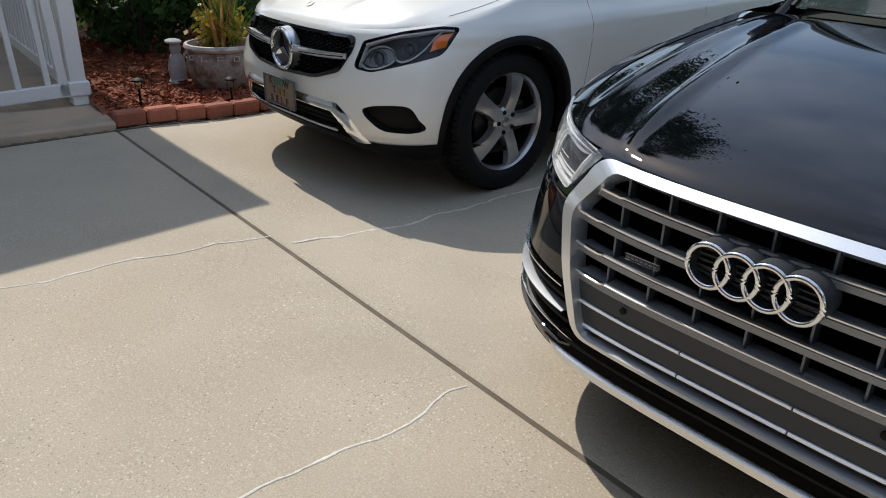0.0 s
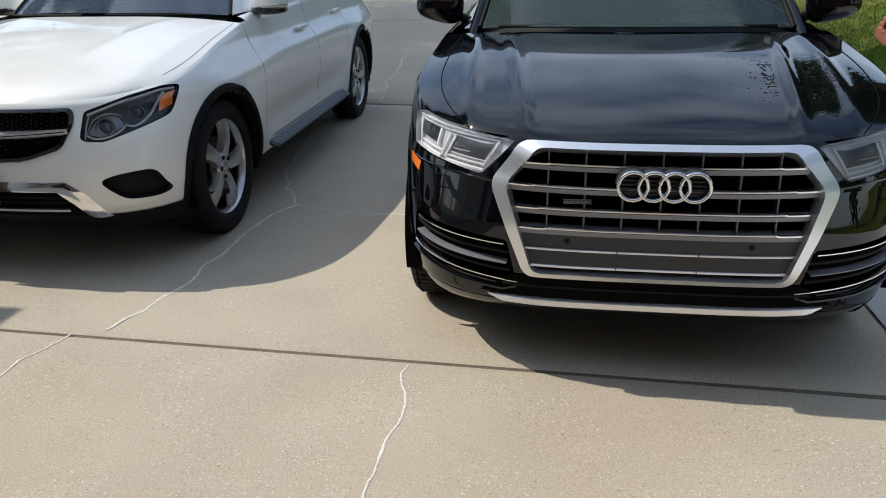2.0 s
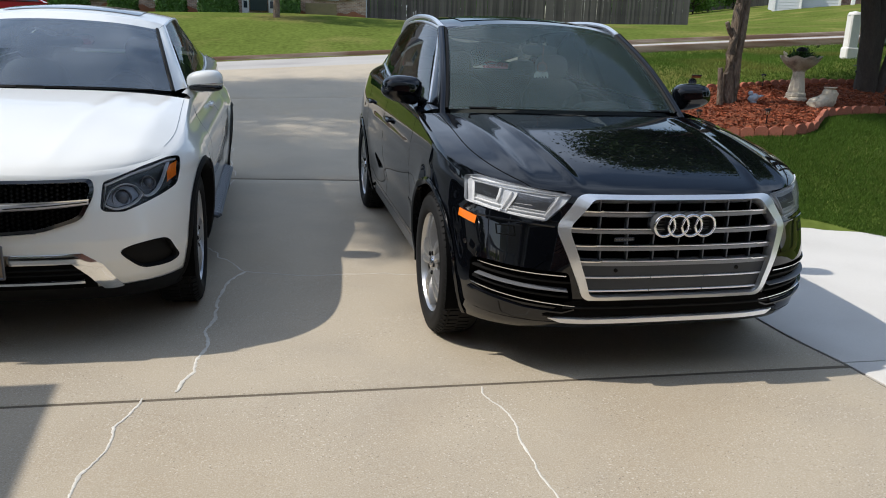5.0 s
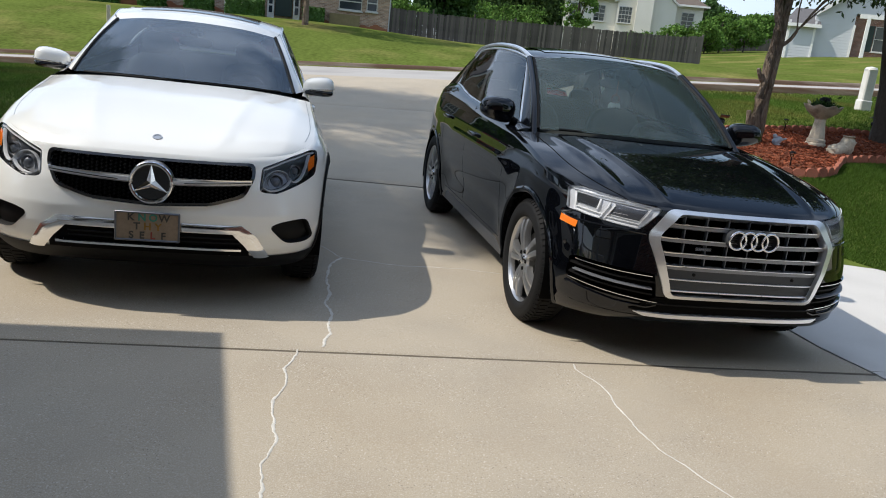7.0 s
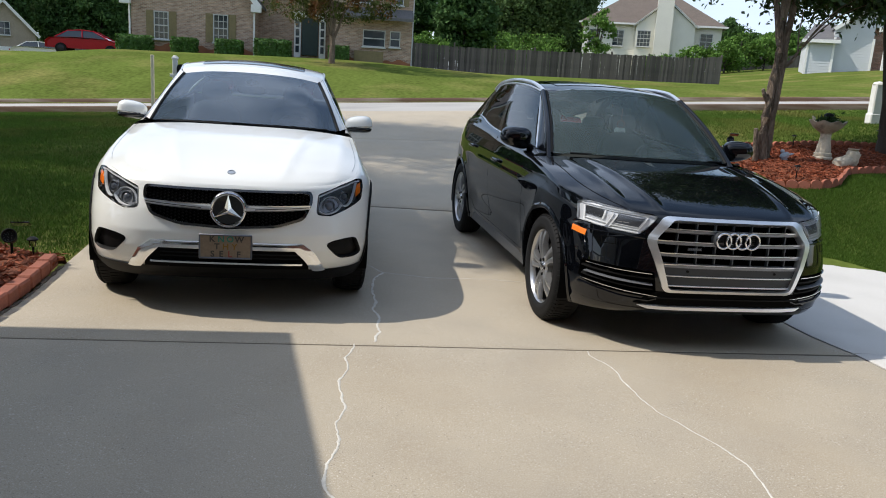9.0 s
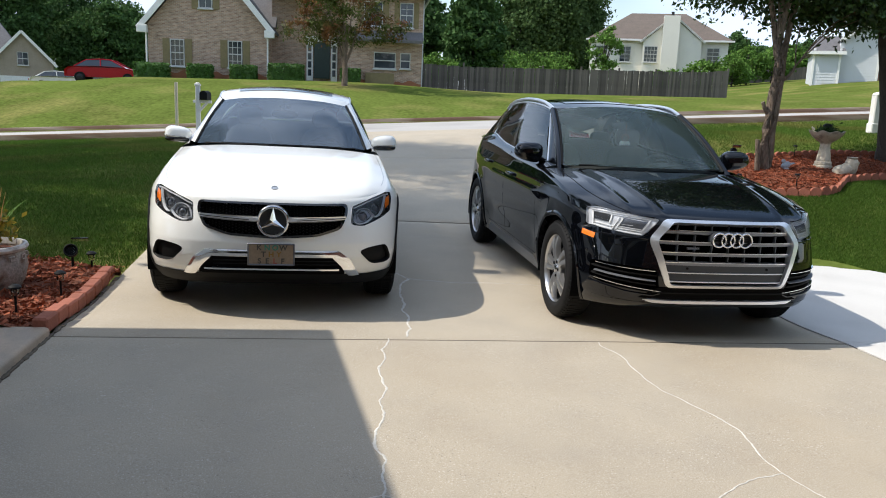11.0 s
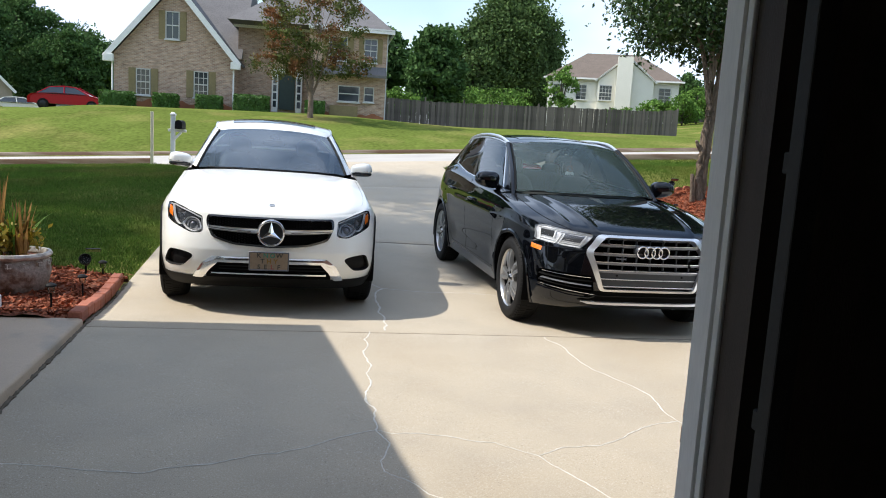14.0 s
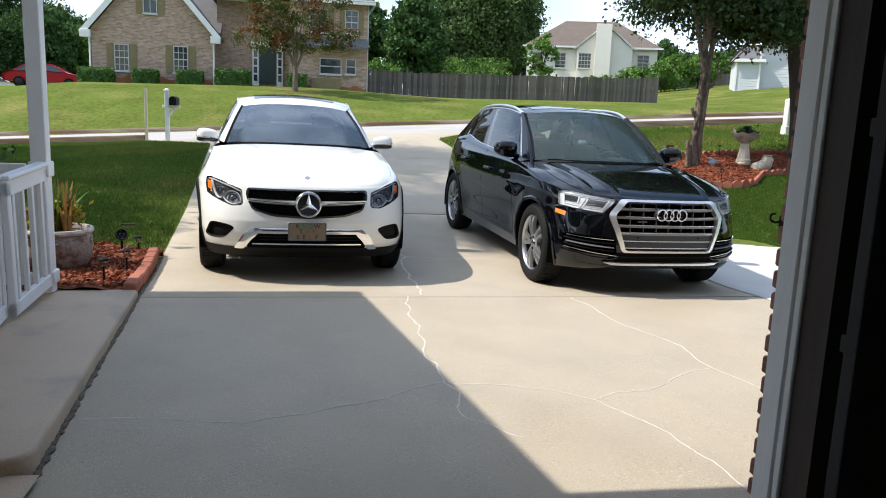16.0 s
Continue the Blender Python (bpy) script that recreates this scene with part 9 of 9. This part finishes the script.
def cream_house():
    ob = thing("house", "cream sided two-storey house with a hipped brown roof and chimney", "house", Matrix.Translation((28.3, 71.5, 0)) @ Matrix.Rotation(radians(-19), 4, "Z") @ Matrix.Translation((-28.3, -71.5, 0)))
    y, b = 72.0, 3.6
    g = Geo().box((28.3, 77.5, 6.2), (13.4, 10.9, 5.2))
    siding_wall(ob, M_SIDING_BEIGE, 21.6, 35.0, y, b, 8.75)
    g.part("wall", M_SIDING_BEIGE, ob, "cream lapped siding", sharp=0)
    g = Geo()
    g.add([(21.1, 71.5, 8.72), (35.5, 71.5, 8.72), (35.5, 83.5, 8.72), (21.1, 83.5, 8.72), (25.4, 77.5, 12.0), (31.0, 77.5, 12.0)], [(0, 1, 5, 4), (1, 2, 5), (2, 3, 4, 5), (3, 0, 4), (3, 2, 1, 0)])
    g.part("roof", M_ROOF_BROWN, ob, "brown hipped roof", sharp=0)
    board((21.1, 71.45, 8.72), (35.5, 71.45, 8.72), 0.17, 0.06).part("fascia", M_WHITE_POST, ob, "white eave board", sharp=0)
    # gable with chimney
    prism([(26.8, b), (32.4, b), (32.4, 8.6), (29.6, 10.9), (26.8, 8.6)], 71.2, 75.0).part("wall", M_SIDING_BEIGE, ob, "cream gable wall", sharp=0)
    for s in (-1, 1):
        board((29.6, 71.0, 11.08), (29.6 + s * 3.1, 71.0, 8.5), 0.16, 0.06).part("bargeboard", M_WHITE_POST, ob, "white bargeboard", sharp=0)
    g = Geo()
    g.add([(29.6, 70.9, 11.1), (26.5, 70.9, 8.55), (26.5, 77, 8.55), (29.6, 77, 11.1), (32.7, 70.9, 8.55), (32.7, 77, 8.55)], [(0, 1, 2, 3), (0, 3, 5, 4)])
    g.part("roof", M_ROOF_BROWN, ob, "brown gable roof", sharp=0)
    prism([(28.6, b), (30.15, b), (30.15, 11.0), (28.6, 11.0)], 70.4, 71.4).part("chimney", M_SIDING_BEIGE, ob, "cream sided chimney", sharp=0)
    g = Geo()
    g.lathe([(0.14, 0), (0.14, 0.35), (0.2, 0.38), (0.0, 0.42)], 12, Matrix.Translation((29.4, 70.9, 11.0)))
    g.part("flue", M_DARK_METAL, ob, "metal flue")
    for x, w, yy in ((22.7, 1.1, y - 0.07), (25.1, 1.1, y - 0.07), (27.6, 1.3, 71.18), (33.6, 1.2, y - 0.07)):
        window(ob, x - w / 2, x + w / 2, 6.55, 8.1, yy, (2, 4) if x != 27.6 else (4, 4))
    return ob


cream_house()


def white_house():
    ob = thing("house", "pale sided house with a brick porch front and white columns", "house", Matrix.Translation((34.65, 50, -0.05)) @ Matrix.Rotation(radians(-27), 4, "Z") @ Matrix.Translation((-34.3, -50, 0)))
    y = 50.0
    b = 3.9
    Geo().box((32.95, 52.6, 5.2), (1.78, 6.0, 2.7)).part("wall", M_SIDING_GREY, ob, "low side wing", sharp=0)
    g = Geo().box((35.1, 53.4, 5.6), (2.58, 6.7, 3.6))
    siding_wall(ob, M_SIDING_GREY, 32.05, 33.85, y - 0.5, b, 6.55)
    siding_wall(ob, M_SIDING_GREY, 33.85, 36.4, y, b, 7.7)
    g.part("wall", M_SIDING_GREY, ob, "pale lapped siding", sharp=0)
    prism([(34.2, 7.6), (44.5, 7.6), (39.3, 11.4)], 50.0, 58.0).part("wall", M_SIDING_GREY, ob, "pale gable", sharp=0)
    g = Geo()
    g.add([(31.7, 49.1, 6.52), (34.15, 49.1, 6.52), (34.15, 53.0, 8.0), (32.6, 53.0, 8.0), (31.7, 56.0, 6.52), (34.15, 56.0, 6.52)], [(0, 1, 2, 3), (0, 3, 4), (3, 2, 5, 4), (1, 5, 2), (1, 0, 4, 5)])
    g.add([(33.7, 49.5, 7.4), (39.3, 49.5, 11.6), (39.3, 58.4, 11.6), (33.7, 58.4, 7.4), (45.0, 49.5, 7.4), (45.0, 58.4, 7.4)], [(0, 1, 2, 3), (1, 4, 5, 2)])
    g.part("roof", M_ROOF_GREY, ob, "grey roof", sharp=0)
    for p, q in (((31.65, 49.06, 6.46), (34.2, 49.06, 6.46)), ((33.7, 49.45, 7.35), (39.3, 49.45, 11.5))):
        board(p, q, 0.24, 0.06).part("bargeboard", M_WHITE_POST, ob, "white bargeboard", sharp=0)
    for x, yy in ((32.1, 49.46), (33.83, 49.46), (36.42, 49.94)):
        g = Geo()
        g.box((x, yy, 5.35), (0.15, 0.1, 2.9))
        g.part("corner_board", M_WHITE_POST, ob, "white corner board", sharp=0)
    prism([(36.4, b), (46.0, b), (46.0, 7.5), (36.4, 7.5)], 50.5, 57).part("wall", brick_wall_material("red_house_brick", (0.30, 0.13, 0.09), (0.20, 0.09, 0.06), (0.36, 0.3, 0.26)), ob, "red brick porch wall", sharp=0)
    for x in (37.1, 42.9, 46.0):
        g = Geo()
        g.box((x, 48.9, 5.6), (0.24, 0.24, 3.5), None, 0.02)
        g.part("column", M_WHITE_POST, ob, "white porch column", sharp=0)
    board((36.5, 48.9, 7.35), (46.2, 48.9, 7.35), 0.3, 0.2).part("fascia", M_WHITE_POST, ob, "white porch beam", sharp=0)
    for x in (37.9, 42.95):
        window(ob, x, x + 1.45, 5.1, 6.85, 50.5, (2, 2))
        for dx in (-0.24, 1.69):
            g = Geo()
            g.box((x + dx, 50.47, 5.98), (0.38, 0.05, 1.8), None, 0.01)
            g.part("shutter", M_DARK_DOOR, ob, "dark shutter", sharp=0)
    return ob


white_house()


def grey_house(x, y, s, m, lab):
    ob = thing("house", lab, "house", Matrix.Translation((x, y, m)) @ Matrix.Rotation(s, 4, "Z"))
    g = Geo().box((0, 4, 1.7), (9.0, 8, 3.4))
    siding_wall(ob, M_WHITE_VINYL, -4.5, 4.5, 0.0, 0, 3.3)
    g.part("wall", M_WHITE_VINYL, ob, "white lapped siding", sharp=0)
    prism([(-4.5, 3.4), (4.5, 3.4), (0, 6.4)], 0.1, 8).part("wall", M_SIDING_GREY, ob, "grey gable", sharp=0)
    g = Geo()
    g.add([(0, -0.5, 6.7), (-5.0, -0.5, 3.2), (-5.0, 8.5, 3.2), (0, 8.5, 6.7), (5.0, -0.5, 3.2), (5.0, 8.5, 3.2)], [(0, 1, 2, 3), (0, 3, 5, 4)])
    g.part("roof", M_ROOF_GREY, ob, "grey roof", sharp=0)
    g = Geo()
    g.box((1.2, -0.06, 1.1), (2.6, 0.08, 2.1))
    g.part("garage_door", M_WHITE_POST, ob, "white garage door", sharp=0)
    window(ob, -3.2, -2.2, 1.0, 2.3, -0.03, (2, 2))
    window(ob, -0.5, 0.5, 4.0, 5.2, 0.1, (2, 2))
    return ob


def gabled_house(x, y, turn, z, lab):
    """A long grey roof with a tan cross gable over a white garage door."""
    ob = thing("house", lab, "house", Matrix.Translation((x, y, z)) @ Matrix.Rotation(turn, 4, "Z"))
    Geo().box((-5.2, 5.0, 2.1), (9.6, 8.0, 4.2)).part("wall", M_TAN_WALL, ob, "tan wall", sharp=0)
    prism([(-2.7, 0.0), (2.7, 0.0), (2.7, 3.6), (0.0, 6.5), (-2.7, 3.6)], 0.0, 5.0).part("wall", M_TAN_WALL, ob, "tan gable wall", sharp=0)
    Geo().box((-6.6, 0.75, 1.5), (7.4, 0.5, 3.0)).part("wall", M_WHITE_VINYL, ob, "white lower wall", sharp=0)
    g = Geo()
    g.add([(-10.4, 0.4, 4.2), (0.2, 0.4, 4.2), (-2.6, 5.0, 8.3), (-10.4, 5.0, 8.3), (0.2, 9.6, 4.2), (-10.4, 9.6, 4.2)], [(0, 1, 2, 3), (3, 2, 4, 5), (1, 4, 2)])
    g.part("roof", M_ROOF_GREY, ob, "long grey shingle roof", sharp=0)
    g = Geo()
    for sgn in (-1, 1):
        g.add([(0, -0.4, 6.75), (sgn * 3.1, -0.4, 3.42), (sgn * 3.1, 5.0, 3.42), (0, 5.0, 6.75), (0, -0.4, 6.55), (sgn * 3.1, -0.4, 3.22)], [(0, 1, 2, 3), (0, 4, 5, 1)])
    g.part("roof", M_ROOF_GREY, ob, "grey gable roof", sharp=0)
    for sgn in (-1, 1):
        board((0, -0.42, 6.62), (sgn * 3.1, -0.42, 3.28), 0.26, 0.04).part("bargeboard", M_WHITE_POST, ob, "white bargeboard", sharp=0)
    g = Geo()
    g.box((0.0, -0.04, 1.1), (4.2, 0.08, 2.2))
    g.part("garage_door", M_WHITE_POST, ob, "white garage door", sharp=0)
    window(ob, -0.5, 0.5, 3.3, 4.6, -0.02, (2, 2))
    return ob


gabled_house(-35.4, 78.0, 0.35, 0.4, "tan gabled house with grey roof and white garage far off")
grey_house(56.0, 92.0, -0.5, 3.4, "small white gabled house far off behind the fence")

# parked cars far off


def far_sedan(x, y, z, turn, material, lab):
    ob = thing("car", lab, "car", Matrix.Translation((x, y, z)) @ Matrix.Rotation(turn, 4, "Z"), group="far parked cars")
    prof = [(-2.30, 0.35), (-2.28, 0.75), (-2.05, 0.92), (-1.45, 0.98), (-0.70, 1.02), (0.3, 1.02), (1.15, 0.98), (2.0, 0.80), (2.28, 0.62), (2.30, 0.35)]
    g = Geo()
    ws = (-0.80, -0.89, -0.90, 0.90, 0.89, 0.80)
    ins = (0.05, 0.012, 0.0, 0.0, 0.012, 0.05)
    n = len(prof)
    for w, i in zip(ws, ins):
        for px, pz in prof:
            g.v.append((px * (1 - i), w, pz - i * 0.6 * (pz > 0.5)))
    for r in range(5):
        for k in range(n):
            q = (k + 1) % n
            g.f.append((r * n + k, r * n + q, (r + 1) * n + q, (r + 1) * n + k))
    g.f.append(tuple(range(n)))
    g.f.append(tuple(5 * n + k for k in range(n - 1, -1, -1)))
    g.part("body", material, ob, "painted body", sharp=45)
    cab = [(-1.75, 0.95), (-1.05, 1.38), (-0.3, 1.46), (0.35, 1.42), (1.25, 0.96)]
    g = Geo()
    k = len(cab)
    for sgn in (-1, 1):
        for px, pz in cab:
            g.v.append((px, sgn * lerp(0.84, 0.58, (pz - 0.95) / 0.51), pz))
    for i in range(k - 1):
        g.f.append((i, i + 1, k + i + 1, k + i))
    g.f.append(tuple(range(k)))
    g.f.append(tuple(range(2 * k - 1, k - 1, -1)))
    g.part("cabin", M_HOUSE_GLASS, ob, "dark windows", sharp=30)
    rf = Geo()
    rf.add([(-1.12, -0.58, 1.37), (-0.3, -0.59, 1.475), (0.40, -0.58, 1.42), (0.40, 0.58, 1.42), (-0.3, 0.59, 1.475), (-1.12, 0.58, 1.37)], [(0, 1, 4, 5), (1, 2, 3, 4)])
    for sgn in (-1, 1):
        rf.tube([(-1.75, sgn * 0.83, 0.97), (-1.08, sgn * 0.60, 1.38), (-0.3, sgn * 0.59, 1.46), (0.38, sgn * 0.60, 1.42), (1.25, sgn * 0.83, 0.97)], 0.035, 6)
        rf.tube([(-0.2, sgn * 0.84, 0.98), (-0.25, sgn * 0.60, 1.46)], 0.03, 6)
    rf.part("roof", material, ob, "painted roof and pillars", sharp=45)
    for px in (-1.42, 1.38):
        for sgn in (-1, 1):
            w = Geo()
            w.lathe([(0.0, -0.1), (0.31, -0.1), (0.325, -0.05), (0.325, 0.06), (0.30, 0.09), (0.21, 0.09)], 24, Matrix.Translation((px, sgn * 0.80, 0.325)) @ Matrix.Rotation(radians(-90 * sgn), 4, "X"))
            wo = w.part("wheel", M_TYRE, ob)
            h = Geo()
            h.lathe([(0.0, 0.10), (0.08, 0.10), (0.20, 0.085), (0.21, 0.08)], 16, Matrix.Translation((px, sgn * 0.80, 0.325)) @ Matrix.Rotation(radians(-90 * sgn), 4, "X"))
            h.part("rim", M_ALLOY_POCKET if material == M_RED_PAINT else M_ALLOY, wo)
    for px, mat in ((2.24, M_LED), (-2.27, M_TAIL)):
        for sgn in (-1, 1):
            g = Geo()
            g.box((px, sgn * 0.66, 0.70), (0.10, 0.34, 0.12), None, 0.03)
            g.part("lamp", mat, ob)
    return ob


far_sedan(-16.75, 46.0, land(-16.75, 46) + 0.14, radians(4), M_RED_PAINT, "bright red saloon car parked beside the brick house")
far_sedan(-26.6, 64.0, land(-26, 64) - 0.35, radians(25), M_WHITE_PAINT, "white car parked far down the street")
far_sedan(-24.0, 68.0, land(-24, 68) - 0.35, radians(10), M_GREY_PAINT, "grey-blue car parked far down the street")

# ---- mailbox, stake and utility markers ----
mx, my = -4.24, 13.75
mz = land(mx, my) - 0.05
mail = thing("mailbox", "black mailbox on a white wooden post by the street", "mailbox", Matrix.Translation((mx, my, mz)))
g = Geo()
g.box((0, 0, 0.62), (0.10, 0.10, 1.28), None, 0.008)
g.part("post", M_WHITE_POST, mail, "white square post")
g = Geo()
g.box((0, 0.0, 1.24), (0.13, 0.13, 0.05), None, 0.01)
g.box((0, 0, 1.275), (0.09, 0.09, 0.04), None, 0.015)
g.part("post_cap", M_WHITE_POST, mail, "white post cap")
g = Geo()
g.box((0.10, 0.0, 0.86), (0.42, 0.09, 0.07), None, 0.008)
g.box((0.10, 0.0, 0.72), (0.05, 0.05, 0.30), Matrix.Rotation(radians(42), 4, "Y"))
g.part("arm", M_WHITE_POST, mail, "white arm with a brace")
g = Geo()
bx = [(-0.085, 0.0), (0.085, 0.0)] + [(0.085 * math.cos(a), 0.13 + 0.085 * math.sin(a)) for a in np.linspace(0, math.pi, 10)]
nbx = len(bx)
g.v = [(0.17 + x, -0.24, 0.90 + z) for x, z in bx] + [(0.17 + x, 0.24, 0.90 + z) for x, z in bx]
g.f = [tuple(range(nbx)), tuple(range(2 * nbx - 1, nbx - 1, -1))] + [(i, nbx + i, nbx + (i + 1) % nbx, (i + 1) % nbx) for i in range(nbx)]
g.part("box", M_PLASTIC, mail, "black domed letter box", sharp=30)
g = Geo()
g.box((0, 0, 0.64), (0.065, 0.06, 1.34), None, 0.004)
tagged(g.part("survey_stake", M_STAKE, matrix=Matrix.Translation((-4.72, 13.7, land(-4.72, 13.7) - 0.05))), "pale wooden stake beside the mailbox", "stake")


def marker(x, y, h):
    ob = thing("utility_post", "white tapered utility marker post on the lawn", "utility post", Matrix.Translation((x, y, land(x, y) - 0.05)), group="utility posts")
    g = Geo()
    g.box((0, 0, h / 2), (0.20, 0.17, h), None, 0.02)
    g.part("post", M_WHITE_POST, ob, sharp=30)
    g = Geo()
    g.box((0, 0, 0.12), (0.24, 0.20, 0.24), None, 0.02)
    g.part("foot", M_WHITE_POST, ob, sharp=30)
    g = Geo()
    g.lathe([(0.12, h - 0.02), (0.10, h + 0.02), (0.0, h + 0.045)], 16)
    g.part("cap", M_WHITE_POST, ob)
    return ob


marker(10.16, 10.25, 0.83)
marker(14.36, 14.0, 0.76)
xf = thing("transformer_box", "dark green utility transformer box in the grass", "utility box", Matrix.Translation((13.62, 13.25, land(13.62, 13.25) - 0.05)) @ Matrix.Rotation(radians(-12), 4, "Z"))
g = Geo()
g.box((0, 0, 0.29), (1.22, 0.8, 0.50), None, 0.03)
g.part("body", M_UTILITY, xf, "dark green painted housing", sharp=30)
g = Geo()
g.box((0, -0.02, 0.57), (1.27, 0.86, 0.07), None, 0.03)
g.part("lid", M_UTILITY, xf, sharp=30)
for s in (-1, 1):
    g = Geo()
    g.box((s * 0.29, -0.41, 0.29), (0.54, 0.02, 0.40), None, 0.005)
    g.part("panel_door", M_UTILITY, xf, sharp=30)
ped = thing("utility_pedestal", "green round-topped utility pedestal behind the transformer box", "utility box", Matrix.Translation((14.81, 13.9, land(14.81, 13.9) - 0.05)))
g = Geo()
g.lathe([(0.14, 0.0), (0.14, 0.56), (0.17, 0.57), (0.17, 0.62), (0.12, 0.67), (0.0, 0.70)], 18)
g.part("housing", M_PEDESTAL, ped, sharp=30)
g = Geo()
g.box((0, 0, 0.48), (0.05, 0.04, 0.96), Matrix.Rotation(radians(3), 4, "Y"), 0.006)
tagged(g.part("marker_stake", M_UTILITY, matrix=Matrix.Translation((13.86, 12.5, land(13.86, 12.5) - 0.05))), "thin dark green marker stake beside the utility box", "stake")

# ---- trees across the street ----
tree(-1.4, 29.5, "ornamental tree with rusty and olive leaves on the far lawn",
     [([(0, 0, 0), (0.02, 0, 0.6), (0.0, 0, 1.3), (-0.1, 0, 2.6)], 0.15, 0.07), ([(0, 0, 0.9), (0.35, 0, 1.8), (0.8, 0, 3.2)], 0.07, 0.03), ([(0, 0, 0.9), (-0.3, 0.1, 1.9), (-0.7, 0.1, 3.1)], 0.07, 0.03), ([(0, 0, 1.1), (0.15, 0, 2.2), (0.35, 0, 3.6)], 0.06, 0.03)],
     [((0.1, 0, 4.5), (2.3, 2.0, 2.9), 220, 66, 0.17), ((-1.7, 0.0, 2.3), (1.1, 1.0, 0.55), 26, 46, 0.15), ((1.8, 0.0, 2.5), (1.1, 0.9, 0.6), 26, 46, 0.15)], 0.1, M_LEAF_RUST, M_BARK, 14, 0.07)


def far_tree(x, y, z0, h, r, seed, material, n=60, per=46, leaf=0.22, lab="leafy tree far off"):
    rs = np.random.RandomState(seed)
    ob = thing("tree", lab, "tree", Matrix.Translation((x, y, z0)), group="far trees")
    g = Geo()
    limb(g, [(0, 0, 0), (0.1, 0, h * 0.25), (-0.1, 0, h * 0.5), (0.0, 0, h * 0.85)], 0.03 * h, 0.008 * h, 7)
    pts, heads = clumps(rs, (0, 0, h * 0.58), (r, r * 0.9, h * 0.43), n, per, r * 0.13, 0.35)
    for q in heads[:10]:
        limb(g, [(0, 0, h * rs.uniform(0.2, 0.5)), (q[0] * 0.5, q[1] * 0.5, q[2] * 0.75), tuple(q)], 0.008 * h, 0.02, 5)
    g.part("trunk", M_BARK_DARK, ob, sharp=60)
    leaf_cloud("crown", pts, 0.5, leaf, material, rs, ob, ratio=0.7)
    return ob


for i, (x, y, top, r, mat, n) in enumerate((
        (8.2, 60, 10.9, 2.35, M_FAR_LEAF, 150), (4.0, 66, 11.6, 2.6, M_FAR_LEAF, 130), (21.6, 90, 20.5, 5.6, M_FAR_LEAF_3, 330), (16.6, 88, 15.5, 3.6, M_FAR_LEAF_3, 170), (26.2, 95, 18.0, 3.9, M_FAR_LEAF_3, 190), (12.8, 92, 11.5, 3.6, M_FAR_LEAF, 130),
        (54.4, 110, 14.0, 2.6, M_FAR_LEAF, 90), (59.5, 112, 12.2, 3.6, M_FAR_LEAF, 90), (49.0, 112, 11.2, 3.4, M_FAR_LEAF, 90), (43.4, 74, 9.0, 2.2, M_FAR_LEAF_2, 90), (66.0, 108, 13.0, 4.0, M_FAR_LEAF, 90),
        (-31.6, 95, 12.1, 3.4, M_FAR_LEAF, 160), (-27.6, 97, 10.6, 1.9, M_FAR_LEAF_2, 60), (-36.0, 96, 10.8, 3.4, M_FAR_LEAF, 140), (-42.5, 90, 16.5, 5.0, M_FAR_LEAF, 220), (-51.0, 88, 17.0, 6.0, M_FAR_LEAF, 220), (-60.0, 84, 15.0, 6.0, M_FAR_LEAF, 160),
        (-39.6, 101, 16.5, 4.6, M_FAR_LEAF, 190), (-28.9, 102, 11.5, 3.2, M_FAR_LEAF, 120), (-34.4, 103, 13.8, 4.2, M_FAR_LEAF, 170), (-46.5, 104, 19.0, 6.0, M_FAR_LEAF, 220), (-29.0, 101, 8.0, 3.6, M_FAR_LEAF, 120), (-22.5, 100, 8.6, 3.4, M_FAR_LEAF, 100), (0.0, 84, 10.5, 4.0, M_FAR_LEAF, 100))):
    z0 = land(x, y) - 0.2 - (1.0 if x < -20 else 0)
    far_tree(x, y, z0, top - z0, r, 200 + i, mat, n, 140, 0.20)
for i, (x, r, h) in enumerate(((-30.0, 3.4, 7.5), (-36.0, 4.0, 8.5), (-43.0, 4.2, 9.0))):
    far_tree(x, 28.0, land(x, 28) - 2.2, h, r, 290 + i, M_FAR_LEAF, 130, 90, 0.2, "low dark tree beyond the side street")
for i, (x, y, r, h) in enumerate(((-31.8, 47.0, 3.0, 7.5), (-37.0, 45.0, 3.6, 8.5), (-42.5, 43.0, 3.8, 8.5))):
    far_tree(x, y, land(x, y) - 1.2, h, r, 310 + i, M_FAR_LEAF, 130, 90, 0.2, "dark leafy tree beyond the far lawn")
# young tree and shrubs by the cream house
far_tree(20.3, 63, land(20.3, 63) - 0.2, 6.5, 1.4, 240, M_FAR_LEAF_2, 60, 50, 0.12, "young bright green tree beside the cream house")
for i, (x, y, h, r) in enumerate(((26.0, 63, 2.4, 1.5), (30.0, 64, 2.9, 1.6), (32.2, 63, 3.0, 1.5), (34.6, 65, 3.6, 1.8), (37.5, 66, 3.2, 1.8), (14.0, 60, 2.6, 1.0), (4.6, 58, 3.6, 2.0), (11.2, 64, 4.2, 2.4), (15.2, 70, 5.0, 2.6), (18.0, 72, 4.6, 2.2), (1.6, 62, 4.0, 2.2))):
    far_tree(x, y, land(x, y) - 0.3, h, r, 250 + i, M_FAR_LEAF_2, 50, 54, 0.13, "rounded green shrub behind the fence")
# unseen trees added behind the camera side, where the paint can mirror them
for i, (x, y, h, r) in enumerate(((13.5, -9.0, 9.0, 3.2), (17.0, -2.5, 8.0, 3.0), (15.5, 4.0, 7.5, 2.8))):
    far_tree(x, y, land(x, y) - 0.2, h, r, 270 + i, M_FAR_LEAF, 70, 46, 0.22, "unseen leafy tree added for the car paint to mirror")
